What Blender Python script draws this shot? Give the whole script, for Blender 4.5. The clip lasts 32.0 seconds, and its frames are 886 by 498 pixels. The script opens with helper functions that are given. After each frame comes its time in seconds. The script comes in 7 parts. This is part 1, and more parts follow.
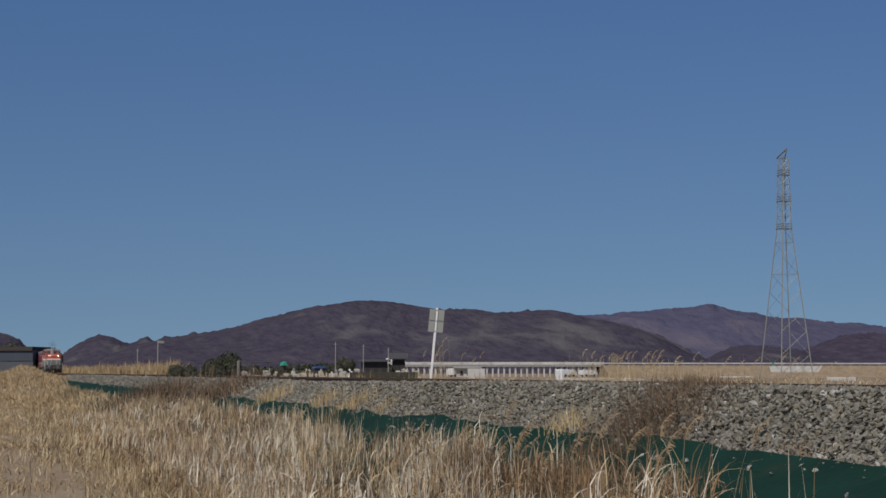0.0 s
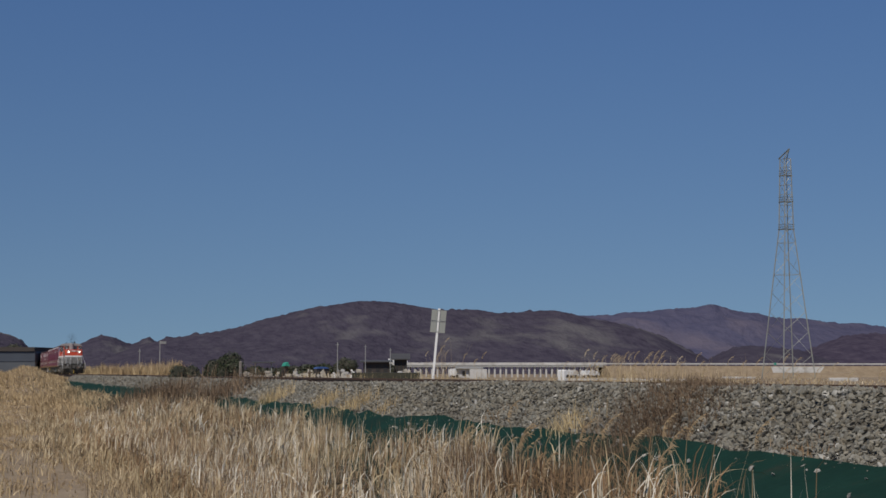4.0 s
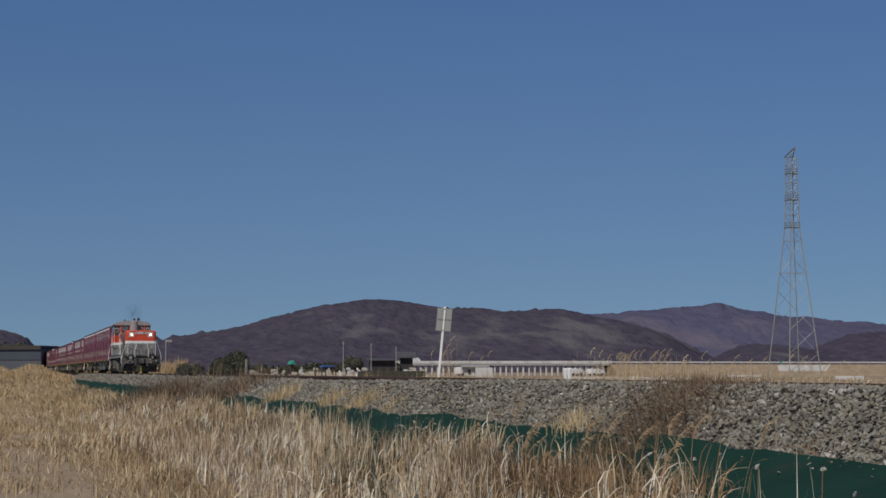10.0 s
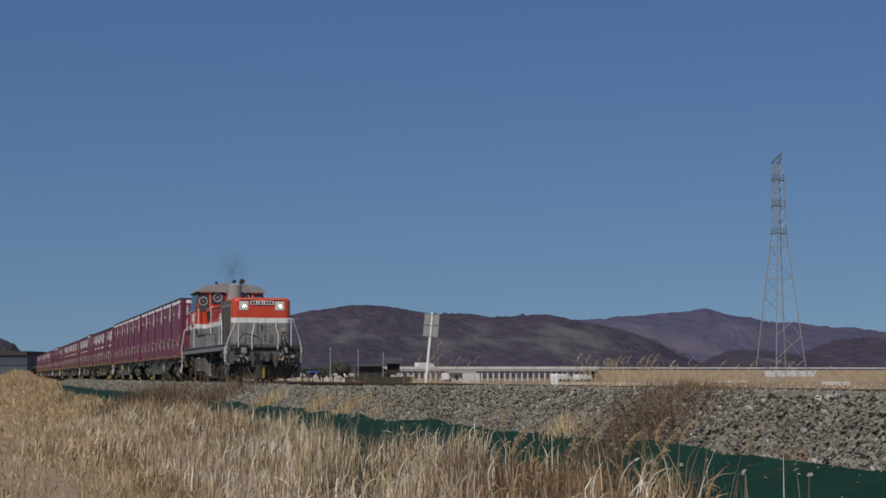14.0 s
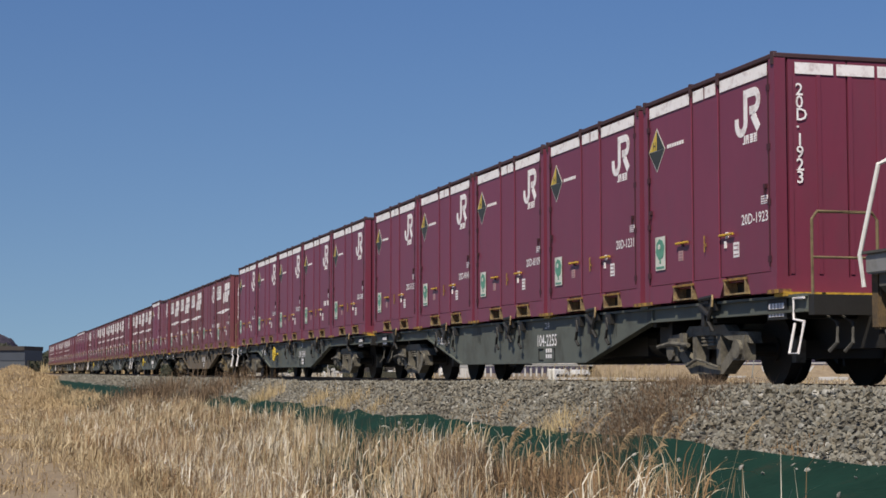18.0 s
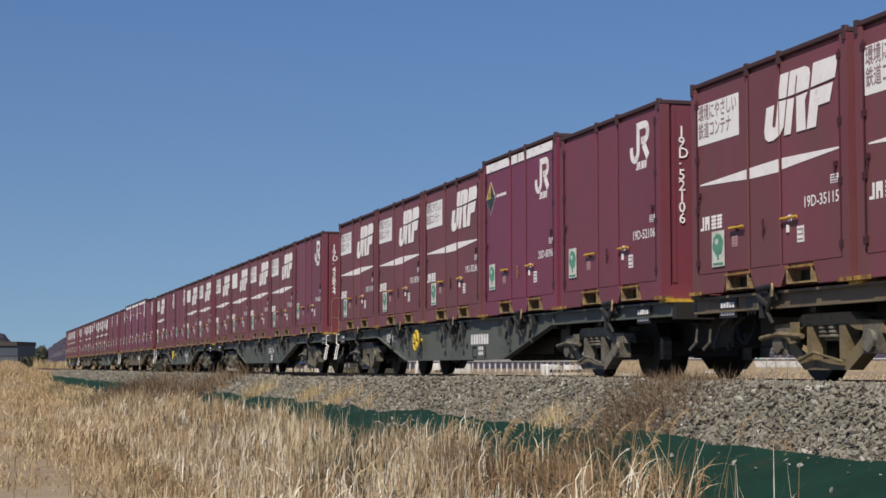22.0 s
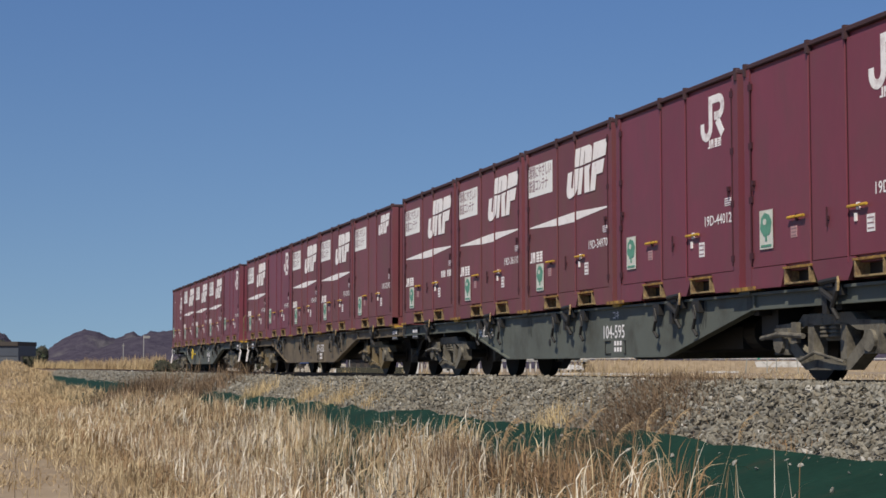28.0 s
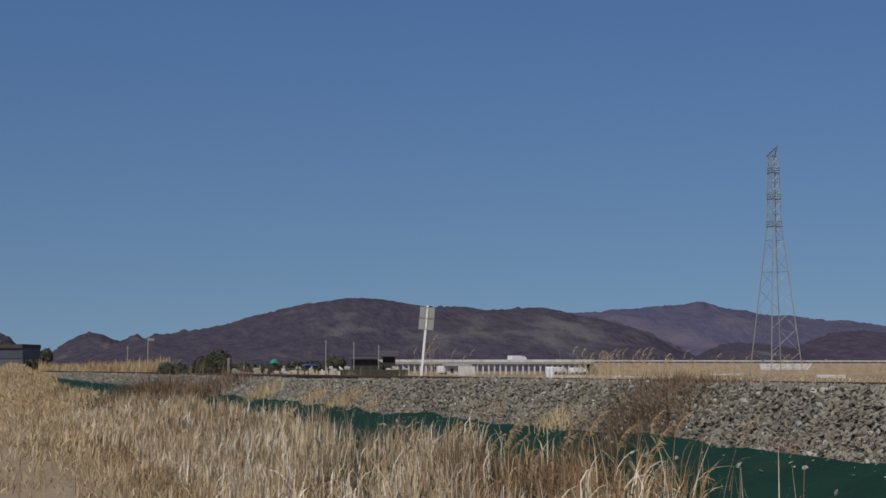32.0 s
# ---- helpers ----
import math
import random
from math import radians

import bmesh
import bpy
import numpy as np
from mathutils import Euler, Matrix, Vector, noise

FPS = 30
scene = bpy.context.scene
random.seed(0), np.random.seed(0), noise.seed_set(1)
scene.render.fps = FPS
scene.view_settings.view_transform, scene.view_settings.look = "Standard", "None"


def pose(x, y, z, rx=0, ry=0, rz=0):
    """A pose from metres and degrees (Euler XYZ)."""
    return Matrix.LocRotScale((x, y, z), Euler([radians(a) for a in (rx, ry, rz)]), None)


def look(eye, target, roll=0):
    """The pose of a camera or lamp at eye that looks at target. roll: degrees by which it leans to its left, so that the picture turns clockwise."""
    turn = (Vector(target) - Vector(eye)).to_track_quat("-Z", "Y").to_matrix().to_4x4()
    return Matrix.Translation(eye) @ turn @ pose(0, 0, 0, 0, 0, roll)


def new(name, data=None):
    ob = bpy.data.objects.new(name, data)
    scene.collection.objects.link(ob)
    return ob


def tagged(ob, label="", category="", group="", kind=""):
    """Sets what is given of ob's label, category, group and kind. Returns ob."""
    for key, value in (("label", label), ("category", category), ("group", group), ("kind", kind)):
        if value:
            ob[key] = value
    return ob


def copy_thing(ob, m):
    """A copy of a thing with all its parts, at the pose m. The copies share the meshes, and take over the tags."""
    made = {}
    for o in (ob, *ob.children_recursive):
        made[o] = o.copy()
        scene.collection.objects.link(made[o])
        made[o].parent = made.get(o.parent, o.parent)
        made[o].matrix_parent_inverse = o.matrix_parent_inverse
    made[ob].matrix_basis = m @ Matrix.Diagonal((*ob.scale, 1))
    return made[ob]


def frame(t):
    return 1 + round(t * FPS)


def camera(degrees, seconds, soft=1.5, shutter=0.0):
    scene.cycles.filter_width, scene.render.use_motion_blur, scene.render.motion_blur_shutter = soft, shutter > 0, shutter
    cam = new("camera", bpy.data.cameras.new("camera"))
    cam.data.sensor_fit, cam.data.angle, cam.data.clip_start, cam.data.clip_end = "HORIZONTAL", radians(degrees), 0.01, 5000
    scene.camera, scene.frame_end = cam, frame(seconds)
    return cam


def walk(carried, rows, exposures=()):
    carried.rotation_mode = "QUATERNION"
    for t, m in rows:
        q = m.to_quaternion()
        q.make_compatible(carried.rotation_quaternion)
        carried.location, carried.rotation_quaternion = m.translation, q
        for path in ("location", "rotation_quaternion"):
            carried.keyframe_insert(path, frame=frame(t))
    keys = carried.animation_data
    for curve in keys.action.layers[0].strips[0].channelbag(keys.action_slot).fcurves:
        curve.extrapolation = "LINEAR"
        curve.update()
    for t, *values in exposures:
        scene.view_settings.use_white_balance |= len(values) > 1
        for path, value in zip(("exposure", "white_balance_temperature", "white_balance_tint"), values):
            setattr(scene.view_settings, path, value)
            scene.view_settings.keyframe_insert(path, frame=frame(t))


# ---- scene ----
# The camera stands on a tripod beside the line; it only sways a little. Track along X, rail head at z = 0.
# Rows: seconds, turn to the left from +Y, tilt from straight down (degrees).
VIEW = [
    (0, 74.934, 94.211), (0.5, 74.966, 94.159), (1, 74.960, 94.159), (1.5, 74.992, 94.159), (2, 74.992, 94.172),
    (2.5, 74.966, 94.185), (3, 74.947, 94.185), (3.5, 74.966, 94.217), (5.5, 75.121, 94.185), (6, 75.140, 94.198),
    (6.5, 75.153, 94.159), (7, 75.166, 94.153), (7.5, 75.108, 94.127), (8, 75.192, 94.127), (8.5, 75.224, 94.140),
    (9, 75.153, 94.127), (9.5, 75.198, 94.159), (10, 75.198, 94.172), (10.5, 75.140, 94.217), (11, 75.082, 94.243),
    (11.5, 75.024, 94.301), (12, 74.992, 94.340), (12.5, 74.966, 94.366), (13, 74.908, 94.366), (13.5, 74.818, 94.366),
    (14, 74.760, 94.366), (14.5, 74.734, 94.366), (16.5, 74.470, 94.217), (17, 74.567, 94.217), (17.5, 74.606, 94.185),
    (18, 74.676, 94.198), (18.5, 74.676, 94.185), (19, 74.477, 94.069), (19.5, 74.464, 94.069), (20, 74.464, 94.043),
    (20.5, 74.490, 94.069), (21, 74.490, 94.043), (21.5, 74.490, 94.043), (22, 74.445, 94.043), (22.5, 74.490, 93.953),
    (23, 74.490, 93.985), (23.5, 74.470, 93.985), (24, 74.490, 93.953), (24.5, 74.464, 93.985), (25, 74.464, 94.011),
    (25.5, 74.464, 94.011), (27.5, 74.432, 94.011), (28, 74.464, 94.043), (28.5, 74.464, 94.011), (29, 74.464, 94.069),
    (29.5, 74.490, 94.082), (30, 74.477, 94.127), (30.5, 74.432, 94.159), (31, 74.477, 94.153), (31.5, 74.522, 94.114),
    (32, 74.606, 94.127),
]
EYE = (0.0, 0.0, 0.146)
cam = camera(29.63, 32.0, soft=1.6)
walk(cam, [(t, pose(*EYE, tilt, 0.0, turn)) for t, turn, tilt in VIEW],
     [(0, -0.6, 6500, 10), (12, -0.6, 6500, 10), (14.5, -0.58, 6520, 10), (16.5, -0.44, 6650, 10), (17.0, -0.23, 6730, 10), (17.5, -0.14, 6760, 10), (18.5, -0.05, 6760, 10),
      (28, -0.08, 6760, 10), (30, -0.12, 6760, 10), (31, -0.22, 6730, 10), (32, -0.56, 6520, 10)])

# ---- light ----
SUN_TO = Vector((0.5, -0.42, 0.8)).normalized()
world = bpy.data.worlds.new("world")
world.use_nodes = True
scene.world = world
wn = world.node_tree.nodes
sky = wn.new("ShaderNodeTexSky")
sky.sky_type, sky.sun_disc = "NISHITA", False
sky.sun_elevation = math.asin(SUN_TO.z)
sky.sun_rotation = math.atan2(SUN_TO.x, SUN_TO.y)
sky.air_density, sky.dust_density, sky.ozone_density = 1.0, 0.0, 5.0
wl = world.node_tree.links
# clear dry winter air: the sky stays blue down to the horizon
wc, wm, wt = wn.new("ShaderNodeTexCoord"), wn.new("ShaderNodeVectorMath"), wn.new("ShaderNodeMix")
wm.operation = "MULTIPLY_ADD"
wm.inputs[1].default_value, wm.inputs[2].default_value = (1.0, 1.0, 0.8), (0.0, 0.0, 0.11)
wl.new(wc.outputs["Generated"], wm.inputs[0])
wl.new(wm.outputs[0], sky.inputs["Vector"])
wt.data_type, wt.blend_type = "RGBA", "MULTIPLY"
wt.inputs["Factor"].default_value = 1.0
ws, wr, wg_ = wn.new("ShaderNodeSeparateXYZ"), wn.new("ShaderNodeMapRange"), wn.new("ShaderNodeMix")
wl.new(wc.outputs["Generated"], ws.inputs[0])
wl.new(ws.outputs[2], wr.inputs[0])
wr.inputs["From Max"].default_value = 0.24
wg_.data_type = "RGBA"
wg_.inputs["A"].default_value, wg_.inputs["B"].default_value = (0.92, 0.94, 0.95, 1.0), (0.82, 0.97, 1.19, 1.0)
wl.new(wr.outputs[0], wg_.inputs["Factor"])
wl.new(wg_.outputs["Result"], wt.inputs["B"])
wl.new(sky.outputs[0], wt.inputs["A"])
wl.new(wt.outputs["Result"], wn["Background"].inputs[0])
wn["Background"].inputs[1].default_value = 0.083
sun = new("sun", bpy.data.lights.new("sun", "SUN"))
sun.data.energy, sun.data.angle, sun.data.color = 5.0, radians(0.53), (1.0, 0.92, 0.80)
sun.matrix_world = look(SUN_TO * 50, (0, 0, 0))

# ---- materials ----
def mat(name, color, rough=0.7, gloss=0.5, metal=0.0, vary=0.15, scale=6.0, fine=60.0, bump=0.15, island=0.0, piece=0.0, dirt=None, dirt_scale=1.2, dirt_cut=0.62, stretch=(1, 1, 1), emit=0.0):
    """Procedural paint or stone: two scales of value noise, optional stains, per-island and per-piece variation, fine bump."""
    m = bpy.data.materials.new(name)
    m.use_nodes = True
    n, l = m.node_tree.nodes, m.node_tree.links
    b = n["Principled BSDF"]
    b.inputs["Roughness"].default_value, b.inputs["Metallic"].default_value = rough, metal
    b.inputs["Specular IOR Level"].default_value = gloss
    tc = n.new("ShaderNodeTexCoord")
    mp = n.new("ShaderNodeMapping")
    mp.inputs["Scale"].default_value = stretch
    l.new(tc.outputs["Object"], mp.inputs[0])
    n1, n2 = n.new("ShaderNodeTexNoise"), n.new("ShaderNodeTexNoise")
    n1.inputs["Scale"].default_value, n2.inputs["Scale"].default_value = scale, fine
    n1.inputs["Detail"].default_value = 5
    l.new(mp.outputs[0], n1.inputs[0])
    l.new(mp.outputs[0], n2.inputs[0])
    add = n.new("ShaderNodeMath")
    add.operation = "MULTIPLY_ADD"
    l.new(n2.outputs[0], add.inputs[0])
    add.inputs[1].default_value = 0.5
    l.new(n1.outputs[0], add.inputs[2])
    last = add.outputs[0]
    off = 0.75
    if island:
        g = n.new("ShaderNodeNewGeometry")
        a2 = n.new("ShaderNodeMath")
        a2.operation = "MULTIPLY_ADD"
        l.new(g.outputs["Random Per Island"], a2.inputs[0])
        a2.inputs[1].default_value = island
        l.new(last, a2.inputs[2])
        last, off = a2.outputs[0], off + island / 2
    if piece:
        g = n.new("ShaderNodeObjectInfo")
        a2 = n.new("ShaderNodeMath")
        a2.operation = "MULTIPLY_ADD"
        l.new(g.outputs["Random"], a2.inputs[0])
        a2.inputs[1].default_value = piece
        l.new(last, a2.inputs[2])
        last, off = a2.outputs[0], off + piece / 2
    val = n.new("ShaderNodeMath")
    val.operation = "MULTIPLY_ADD"
    l.new(last, val.inputs[0])
    val.inputs[1].default_value = vary * 2
    val.inputs[2].default_value = 1.0 - vary * 2 * off
    mx = n.new("ShaderNodeMix")
    mx.data_type, mx.blend_type = "RGBA", "MULTIPLY"
    mx.inputs["Factor"].default_value = 1.0
    mx.inputs["A"].default_value = (*color, 1)
    l.new(val.outputs[0], mx.inputs["B"])
    col = mx.outputs["Result"]
    if dirt:
        n3 = n.new("ShaderNodeTexNoise")
        n3.inputs["Scale"].default_value, n3.inputs["Detail"].default_value = dirt_scale, 8
        n3.inputs["Roughness"].default_value = 0.7
        l.new(mp.outputs[0], n3.inputs[0])
        mr = n.new("ShaderNodeMapRange")
        mr.inputs["From Min"].default_value, mr.inputs["From Max"].default_value = dirt_cut - 0.12, dirt_cut + 0.12
        l.new(n3.outputs[0], mr.inputs[0])
        m2 = n.new("ShaderNodeMix")
        m2.data_type = "RGBA"
        l.new(mr.outputs[0], m2.inputs["Factor"])
        l.new(col, m2.inputs["A"])
        m2.inputs["B"].default_value = (*dirt, 1)
        col = m2.outputs["Result"]
    l.new(col, b.inputs["Base Color"])
    if bump:
        bp = n.new("ShaderNodeBump")
        bp.inputs["Strength"].default_value = bump
        bp.inputs["Distance"].default_value = 0.01
        l.new(n2.outputs[0], bp.inputs["Height"])
        l.new(bp.outputs[0], b.inputs["Normal"])
    if emit:
        b.inputs["Emission Color"].default_value = (*color, 1)
        b.inputs["Emission Strength"].default_value = emit
    return m


MAROON_DARK = mat("container dark seam paint", (0.05, 0.012, 0.018), 0.6, vary=0.15)
GREY_STEEL = mat("wagon grey-green paint", (0.106, 0.118, 0.103), 0.65, gloss=0.35, vary=0.25, scale=1.4, dirt=(0.06, 0.058, 0.048), dirt_scale=1.3, dirt_cut=0.63, piece=0.25)
TAN_STEEL = mat("wagon dusty brown paint", (0.16, 0.125, 0.08), 0.7, vary=0.25, scale=2.0, dirt=(0.07, 0.055, 0.04), dirt_scale=1.6, dirt_cut=0.58)
SOIL = mat("dry soil with litter", (0.27, 0.208, 0.135), 0.95, vary=0.3, scale=0.6, fine=25, bump=0.5, dirt=(0.20, 0.145, 0.09), dirt_scale=0.5, dirt_cut=0.55)
RAIL = mat("rusty rail", (0.11, 0.06, 0.035), 0.6, metal=0.5, vary=0.2)
NET = mat("green weed sheet", (0.0075, 0.031, 0.022), 0.9, gloss=0.12, vary=0.45, scale=1.1, fine=14, bump=0.5, dirt=(0.03, 0.032, 0.022), dirt_scale=1.3, dirt_cut=0.68)
WHITE = mat("white paint", (0.78, 0.78, 0.76), 0.5, vary=0.08, scale=3)
def hill_mat(name, dark, mid, pale, size=1.0, cut=0.56):
    """Leafless woods in hazed tones: a dark canopy grain, brown drifts and pale clearings, with crowns as relief."""
    m = bpy.data.materials.new(name)
    m.use_nodes = True
    n, l = m.node_tree.nodes, m.node_tree.links
    b = n["Principled BSDF"]
    b.inputs["Roughness"].default_value, b.inputs["Specular IOR Level"].default_value = 1.0, 0.0
    tc, mp = n.new("ShaderNodeTexCoord"), n.new("ShaderNodeMapping")
    mp.inputs["Scale"].default_value = (0.5, 1.0, 1.3)
    l.new(tc.outputs["Object"], mp.inputs[0])

    def cloud(scale, lo, hi, detail=6):
        t, r = n.new("ShaderNodeTexNoise"), n.new("ShaderNodeMapRange")
        t.inputs["Scale"].default_value, t.inputs["Detail"].default_value, t.inputs["Roughness"].default_value = scale / size, detail, 0.62
        r.inputs["From Min"].default_value, r.inputs["From Max"].default_value = lo, hi
        l.new(mp.outputs[0], t.inputs[0])
        l.new(t.outputs[0], r.inputs[0])
        return r.outputs[0]

    def blend(a, c, f):
        x = n.new("ShaderNodeMix")
        x.data_type = "RGBA"
        l.new(f, x.inputs["Factor"])
        for key, v in (("A", a), ("B", c)):
            if isinstance(v, tuple):
                x.inputs[key].default_value = (*v, 1)
            else:
                l.new(v, x.inputs[key])
        return x.outputs["Result"]

    canopy = blend(dark, mid, cloud(0.085, 0.36, 0.66))
    col = blend(canopy, pale, cloud(0.011, cut, cut + 0.13, 9))
    l.new(col, b.inputs["Base Color"])
    bp = n.new("ShaderNodeBump")
    bp.inputs["Strength"].default_value, bp.inputs["Distance"].default_value = 0.7, 5.0 * size
    l.new(cloud(0.10, 0.2, 0.8), bp.inputs["Height"])
    l.new(bp.outputs[0], b.inputs["Normal"])
    return m


# distance haze is mixed into the base tones as a bluish-violet cast
HILL = hill_mat("bare winter woods hazed violet", (0.051, 0.045, 0.066), (0.078, 0.070, 0.092), (0.118, 0.112, 0.120), 1.0, 0.55)
GALV = mat("galvanised steel", (0.30, 0.31, 0.28), 0.6, metal=0.15, vary=0.2, scale=0.5)
LOCO_RED = mat("locomotive vermilion paint", (0.56, 0.062, 0.024), 0.45, vary=0.14, scale=2, fine=20, bump=0.03, dirt=(0.42, 0.06, 0.03), dirt_scale=2.4, dirt_cut=0.6)
LOCO_GREY = mat("locomotive grey paint", (0.225, 0.225, 0.222), 0.5, vary=0.15, scale=2, fine=20, bump=0.03, dirt=(0.12, 0.11, 0.095), dirt_scale=2.6, dirt_cut=0.58)
BLACK = mat("sooty black steel and dark openings", (0.02, 0.019, 0.018), 0.6, vary=0.3, scale=5)


def ramp_mat(name, stops, rough=0.85, scale=0.5):
    """Leaf and straw colours picked per blade from a ramp, with a slow drift over the field."""
    m = bpy.data.materials.new(name)
    m.use_nodes = True
    n, l = m.node_tree.nodes, m.node_tree.links
    g, tc, ns = n.new("ShaderNodeNewGeometry"), n.new("ShaderNodeTexCoord"), n.new("ShaderNodeTexNoise")
    ns.inputs["Scale"].default_value, ns.inputs["Detail"].default_value = scale, 4
    l.new(tc.outputs["Object"], ns.inputs[0])
    mul = n.new("ShaderNodeMath")
    mul.operation = "MULTIPLY_ADD"
    mul.inputs[1].default_value = 0.65
    l.new(g.outputs["Random Per Island"], mul.inputs[0])
    sub = n.new("ShaderNodeMath")
    sub.operation = "MULTIPLY_ADD"
    sub.inputs[1].default_value, sub.inputs[2].default_value = 1.1, -0.38
    l.new(ns.outputs[0], sub.inputs[0])
    l.new(sub.outputs[0], mul.inputs[2])
    cr = n.new("ShaderNodeValToRGB")
    el = cr.color_ramp.elements
    el[0].position, el[0].color = stops[0][0], (*stops[0][1], 1)
    el[1].position, el[1].color = stops[-1][0], (*stops[-1][1], 1)
    for p, c in stops[1:-1]:
        e = el.new(p)
        e.color = (*c, 1)
    l.new(mul.outputs[0], cr.inputs[0])
    b = n["Principled BSDF"]
    b.inputs["Roughness"].default_value = rough
    l.new(cr.outputs[0], b.inputs["Base Color"])
    return m


GRASS = ramp_mat("dry grass", [(0.0, (0.060, 0.042, 0.024)), (0.3, (0.24, 0.17, 0.095)), (0.6, (0.50, 0.39, 0.235)), (1.0, (0.86, 0.75, 0.54))])
STRAW = ramp_mat("golden straw", [(0.0, (0.19, 0.13, 0.06)), (0.4, (0.40, 0.295, 0.15)), (1.0, (0.64, 0.51, 0.30))])
STRAW_SOFT = ramp_mat("soft tan straw", [(0.0, (0.17, 0.115, 0.06)), (0.35, (0.35, 0.25, 0.135)), (0.7, (0.49, 0.37, 0.21)), (1.0, (0.66, 0.53, 0.33))], scale=0.35)
PLUME = ramp_mat("brown reed plume", [(0.0, (0.20, 0.13, 0.07)), (0.5, (0.38, 0.27, 0.15)), (1.0, (0.58, 0.45, 0.28))])
REED = ramp_mat("pale reed", [(0.0, (0.13, 0.085, 0.042)), (0.35, (0.33, 0.24, 0.13)), (0.75, (0.52, 0.42, 0.26)), (1.0, (0.80, 0.72, 0.55))])
PALE_REED = ramp_mat("bleached reed leaf", [(0.0, (0.34, 0.27, 0.17)), (0.4, (0.58, 0.51, 0.39)), (1.0, (0.86, 0.82, 0.72))])
STEM = ramp_mat("pale grass stem", [(0.0, (0.16, 0.09, 0.045)), (0.35, (0.40, 0.275, 0.155)), (0.7, (0.62, 0.50, 0.33)), (1.0, (0.85, 0.77, 0.62))])
WEED = ramp_mat("brown dead stems", [(0.0, (0.045, 0.03, 0.02)), (0.5, (0.12, 0.075, 0.045)), (1.0, (0.24, 0.16, 0.09))])
BRUSH = ramp_mat("dull brown brush", [(0.0, (0.05, 0.032, 0.02)), (0.5, (0.135, 0.088, 0.052)), (1.0, (0.30, 0.21, 0.13))])
RUSSET = ramp_mat("russet dead grass", [(0.0, (0.14, 0.08, 0.04)), (0.5, (0.28, 0.17, 0.085)), (1.0, (0.45, 0.31, 0.17))])
LEAF = ramp_mat("dark evergreen leaf", [(0.0, (0.012, 0.018, 0.008)), (0.5, (0.028, 0.038, 0.016)), (1.0, (0.06, 0.075, 0.03))], 0.6)
BALLAST = ramp_mat("grey crushed stone", [(0.0, (0.075, 0.066, 0.050)), (0.2, (0.138, 0.128, 0.105)), (0.38, (0.178, 0.156, 0.115)), (0.5, (0.178, 0.176, 0.155)), (0.68, (0.24, 0.217, 0.168)), (0.85, (0.235, 0.23, 0.205)), (1.0, (0.52, 0.50, 0.45))], 0.9, scale=2.5)
BED = mat("dark stone bed", (0.11, 0.10, 0.08), 0.95, vary=0.4, scale=4, fine=30, bump=0.8)
PALE_STONE = mat("pale stone", (0.29, 0.28, 0.25), 0.9, vary=0.2, scale=20, bump=0.3)
SLEEPER = mat("weathered concrete", (0.3, 0.28, 0.25), 0.9, vary=0.2, scale=3, dirt=(0.14, 0.09, 0.06), dirt_scale=3, dirt_cut=0.55, piece=0.3)

CONCRETE = mat("grey concrete", (0.3, 0.3, 0.29), 0.9, vary=0.2, scale=0.5)
CONCRETE_PALE = mat("pale concrete", (0.52, 0.51, 0.49), 0.9, vary=0.15, scale=0.6, dirt=(0.3, 0.28, 0.25), dirt_scale=0.5, dirt_cut=0.6)
# strongest haze blue in the far ridge; the nearer dark hill gets violet
FAR_HILL = hill_mat("far bare woods hazed blue", (0.072, 0.073, 0.122), (0.096, 0.093, 0.142), (0.125, 0.112, 0.150), 1.8, 0.54)
HILL_B = hill_mat("dark bare woods hazed violet", (0.050, 0.042, 0.066), (0.085, 0.072, 0.098), (0.12, 0.10, 0.112), 1.3, 0.6)
GALV_DARK = mat("dark galvanised steel", (0.14, 0.14, 0.11), 0.7, metal=0.2, vary=0.2, scale=0.5)
TEAL = mat("teal sheet", (0.03, 0.28, 0.2), 0.7, vary=0.2, scale=1)
BLUE = mat("blue tarpaulin", (0.035, 0.085, 0.24), 0.7, vary=0.2, scale=1)
BRIDGE_PALE = mat("bluish bridge gap fill", (0.075, 0.085, 0.10), 0.9, vary=0.2, scale=0.3)
BRIDGE_BLUE = mat("dark blue girder paint", (0.045, 0.056, 0.076), 0.6, vary=0.2, scale=0.3)
TIMBER = mat("dark weathered timber", (0.05, 0.042, 0.038), 0.9, vary=0.3, scale=0.8)
ROOF_TIN = mat("dull tin roof", (0.06, 0.06, 0.063), 0.7, vary=0.25, scale=0.5)
SACK = mat("pale sackcloth", (0.48, 0.44, 0.37), 0.9, vary=0.2, scale=1.5)
BARK = mat("dark bark", (0.05, 0.04, 0.03), 0.9, vary=0.3)
LEAF_PLAIN = mat("dark hedge leaf mass", (0.035, 0.034, 0.022), 0.9, vary=0.45, scale=1.5, fine=6, bump=0.5)
RUBBER = mat("black rubber hose", (0.015, 0.015, 0.015), 0.6, vary=0.2)


# ---- mesh helpers ----
def box(bm, x0, y0, z0, x1, y1, z1, m=None):
    vs = [bm.verts.new((x, y, z)) for z in (z0, z1) for y in (y0, y1) for x in (x0, x1)]
    if m is not None:
        for v in vs:
            v.co = m @ v.co
    for q in ((0, 2, 3, 1), (4, 5, 7, 6), (0, 1, 5, 4), (1, 3, 7, 5), (3, 2, 6, 7), (2, 0, 4, 6)):
        bm.faces.new([vs[i] for i in q])
    return vs


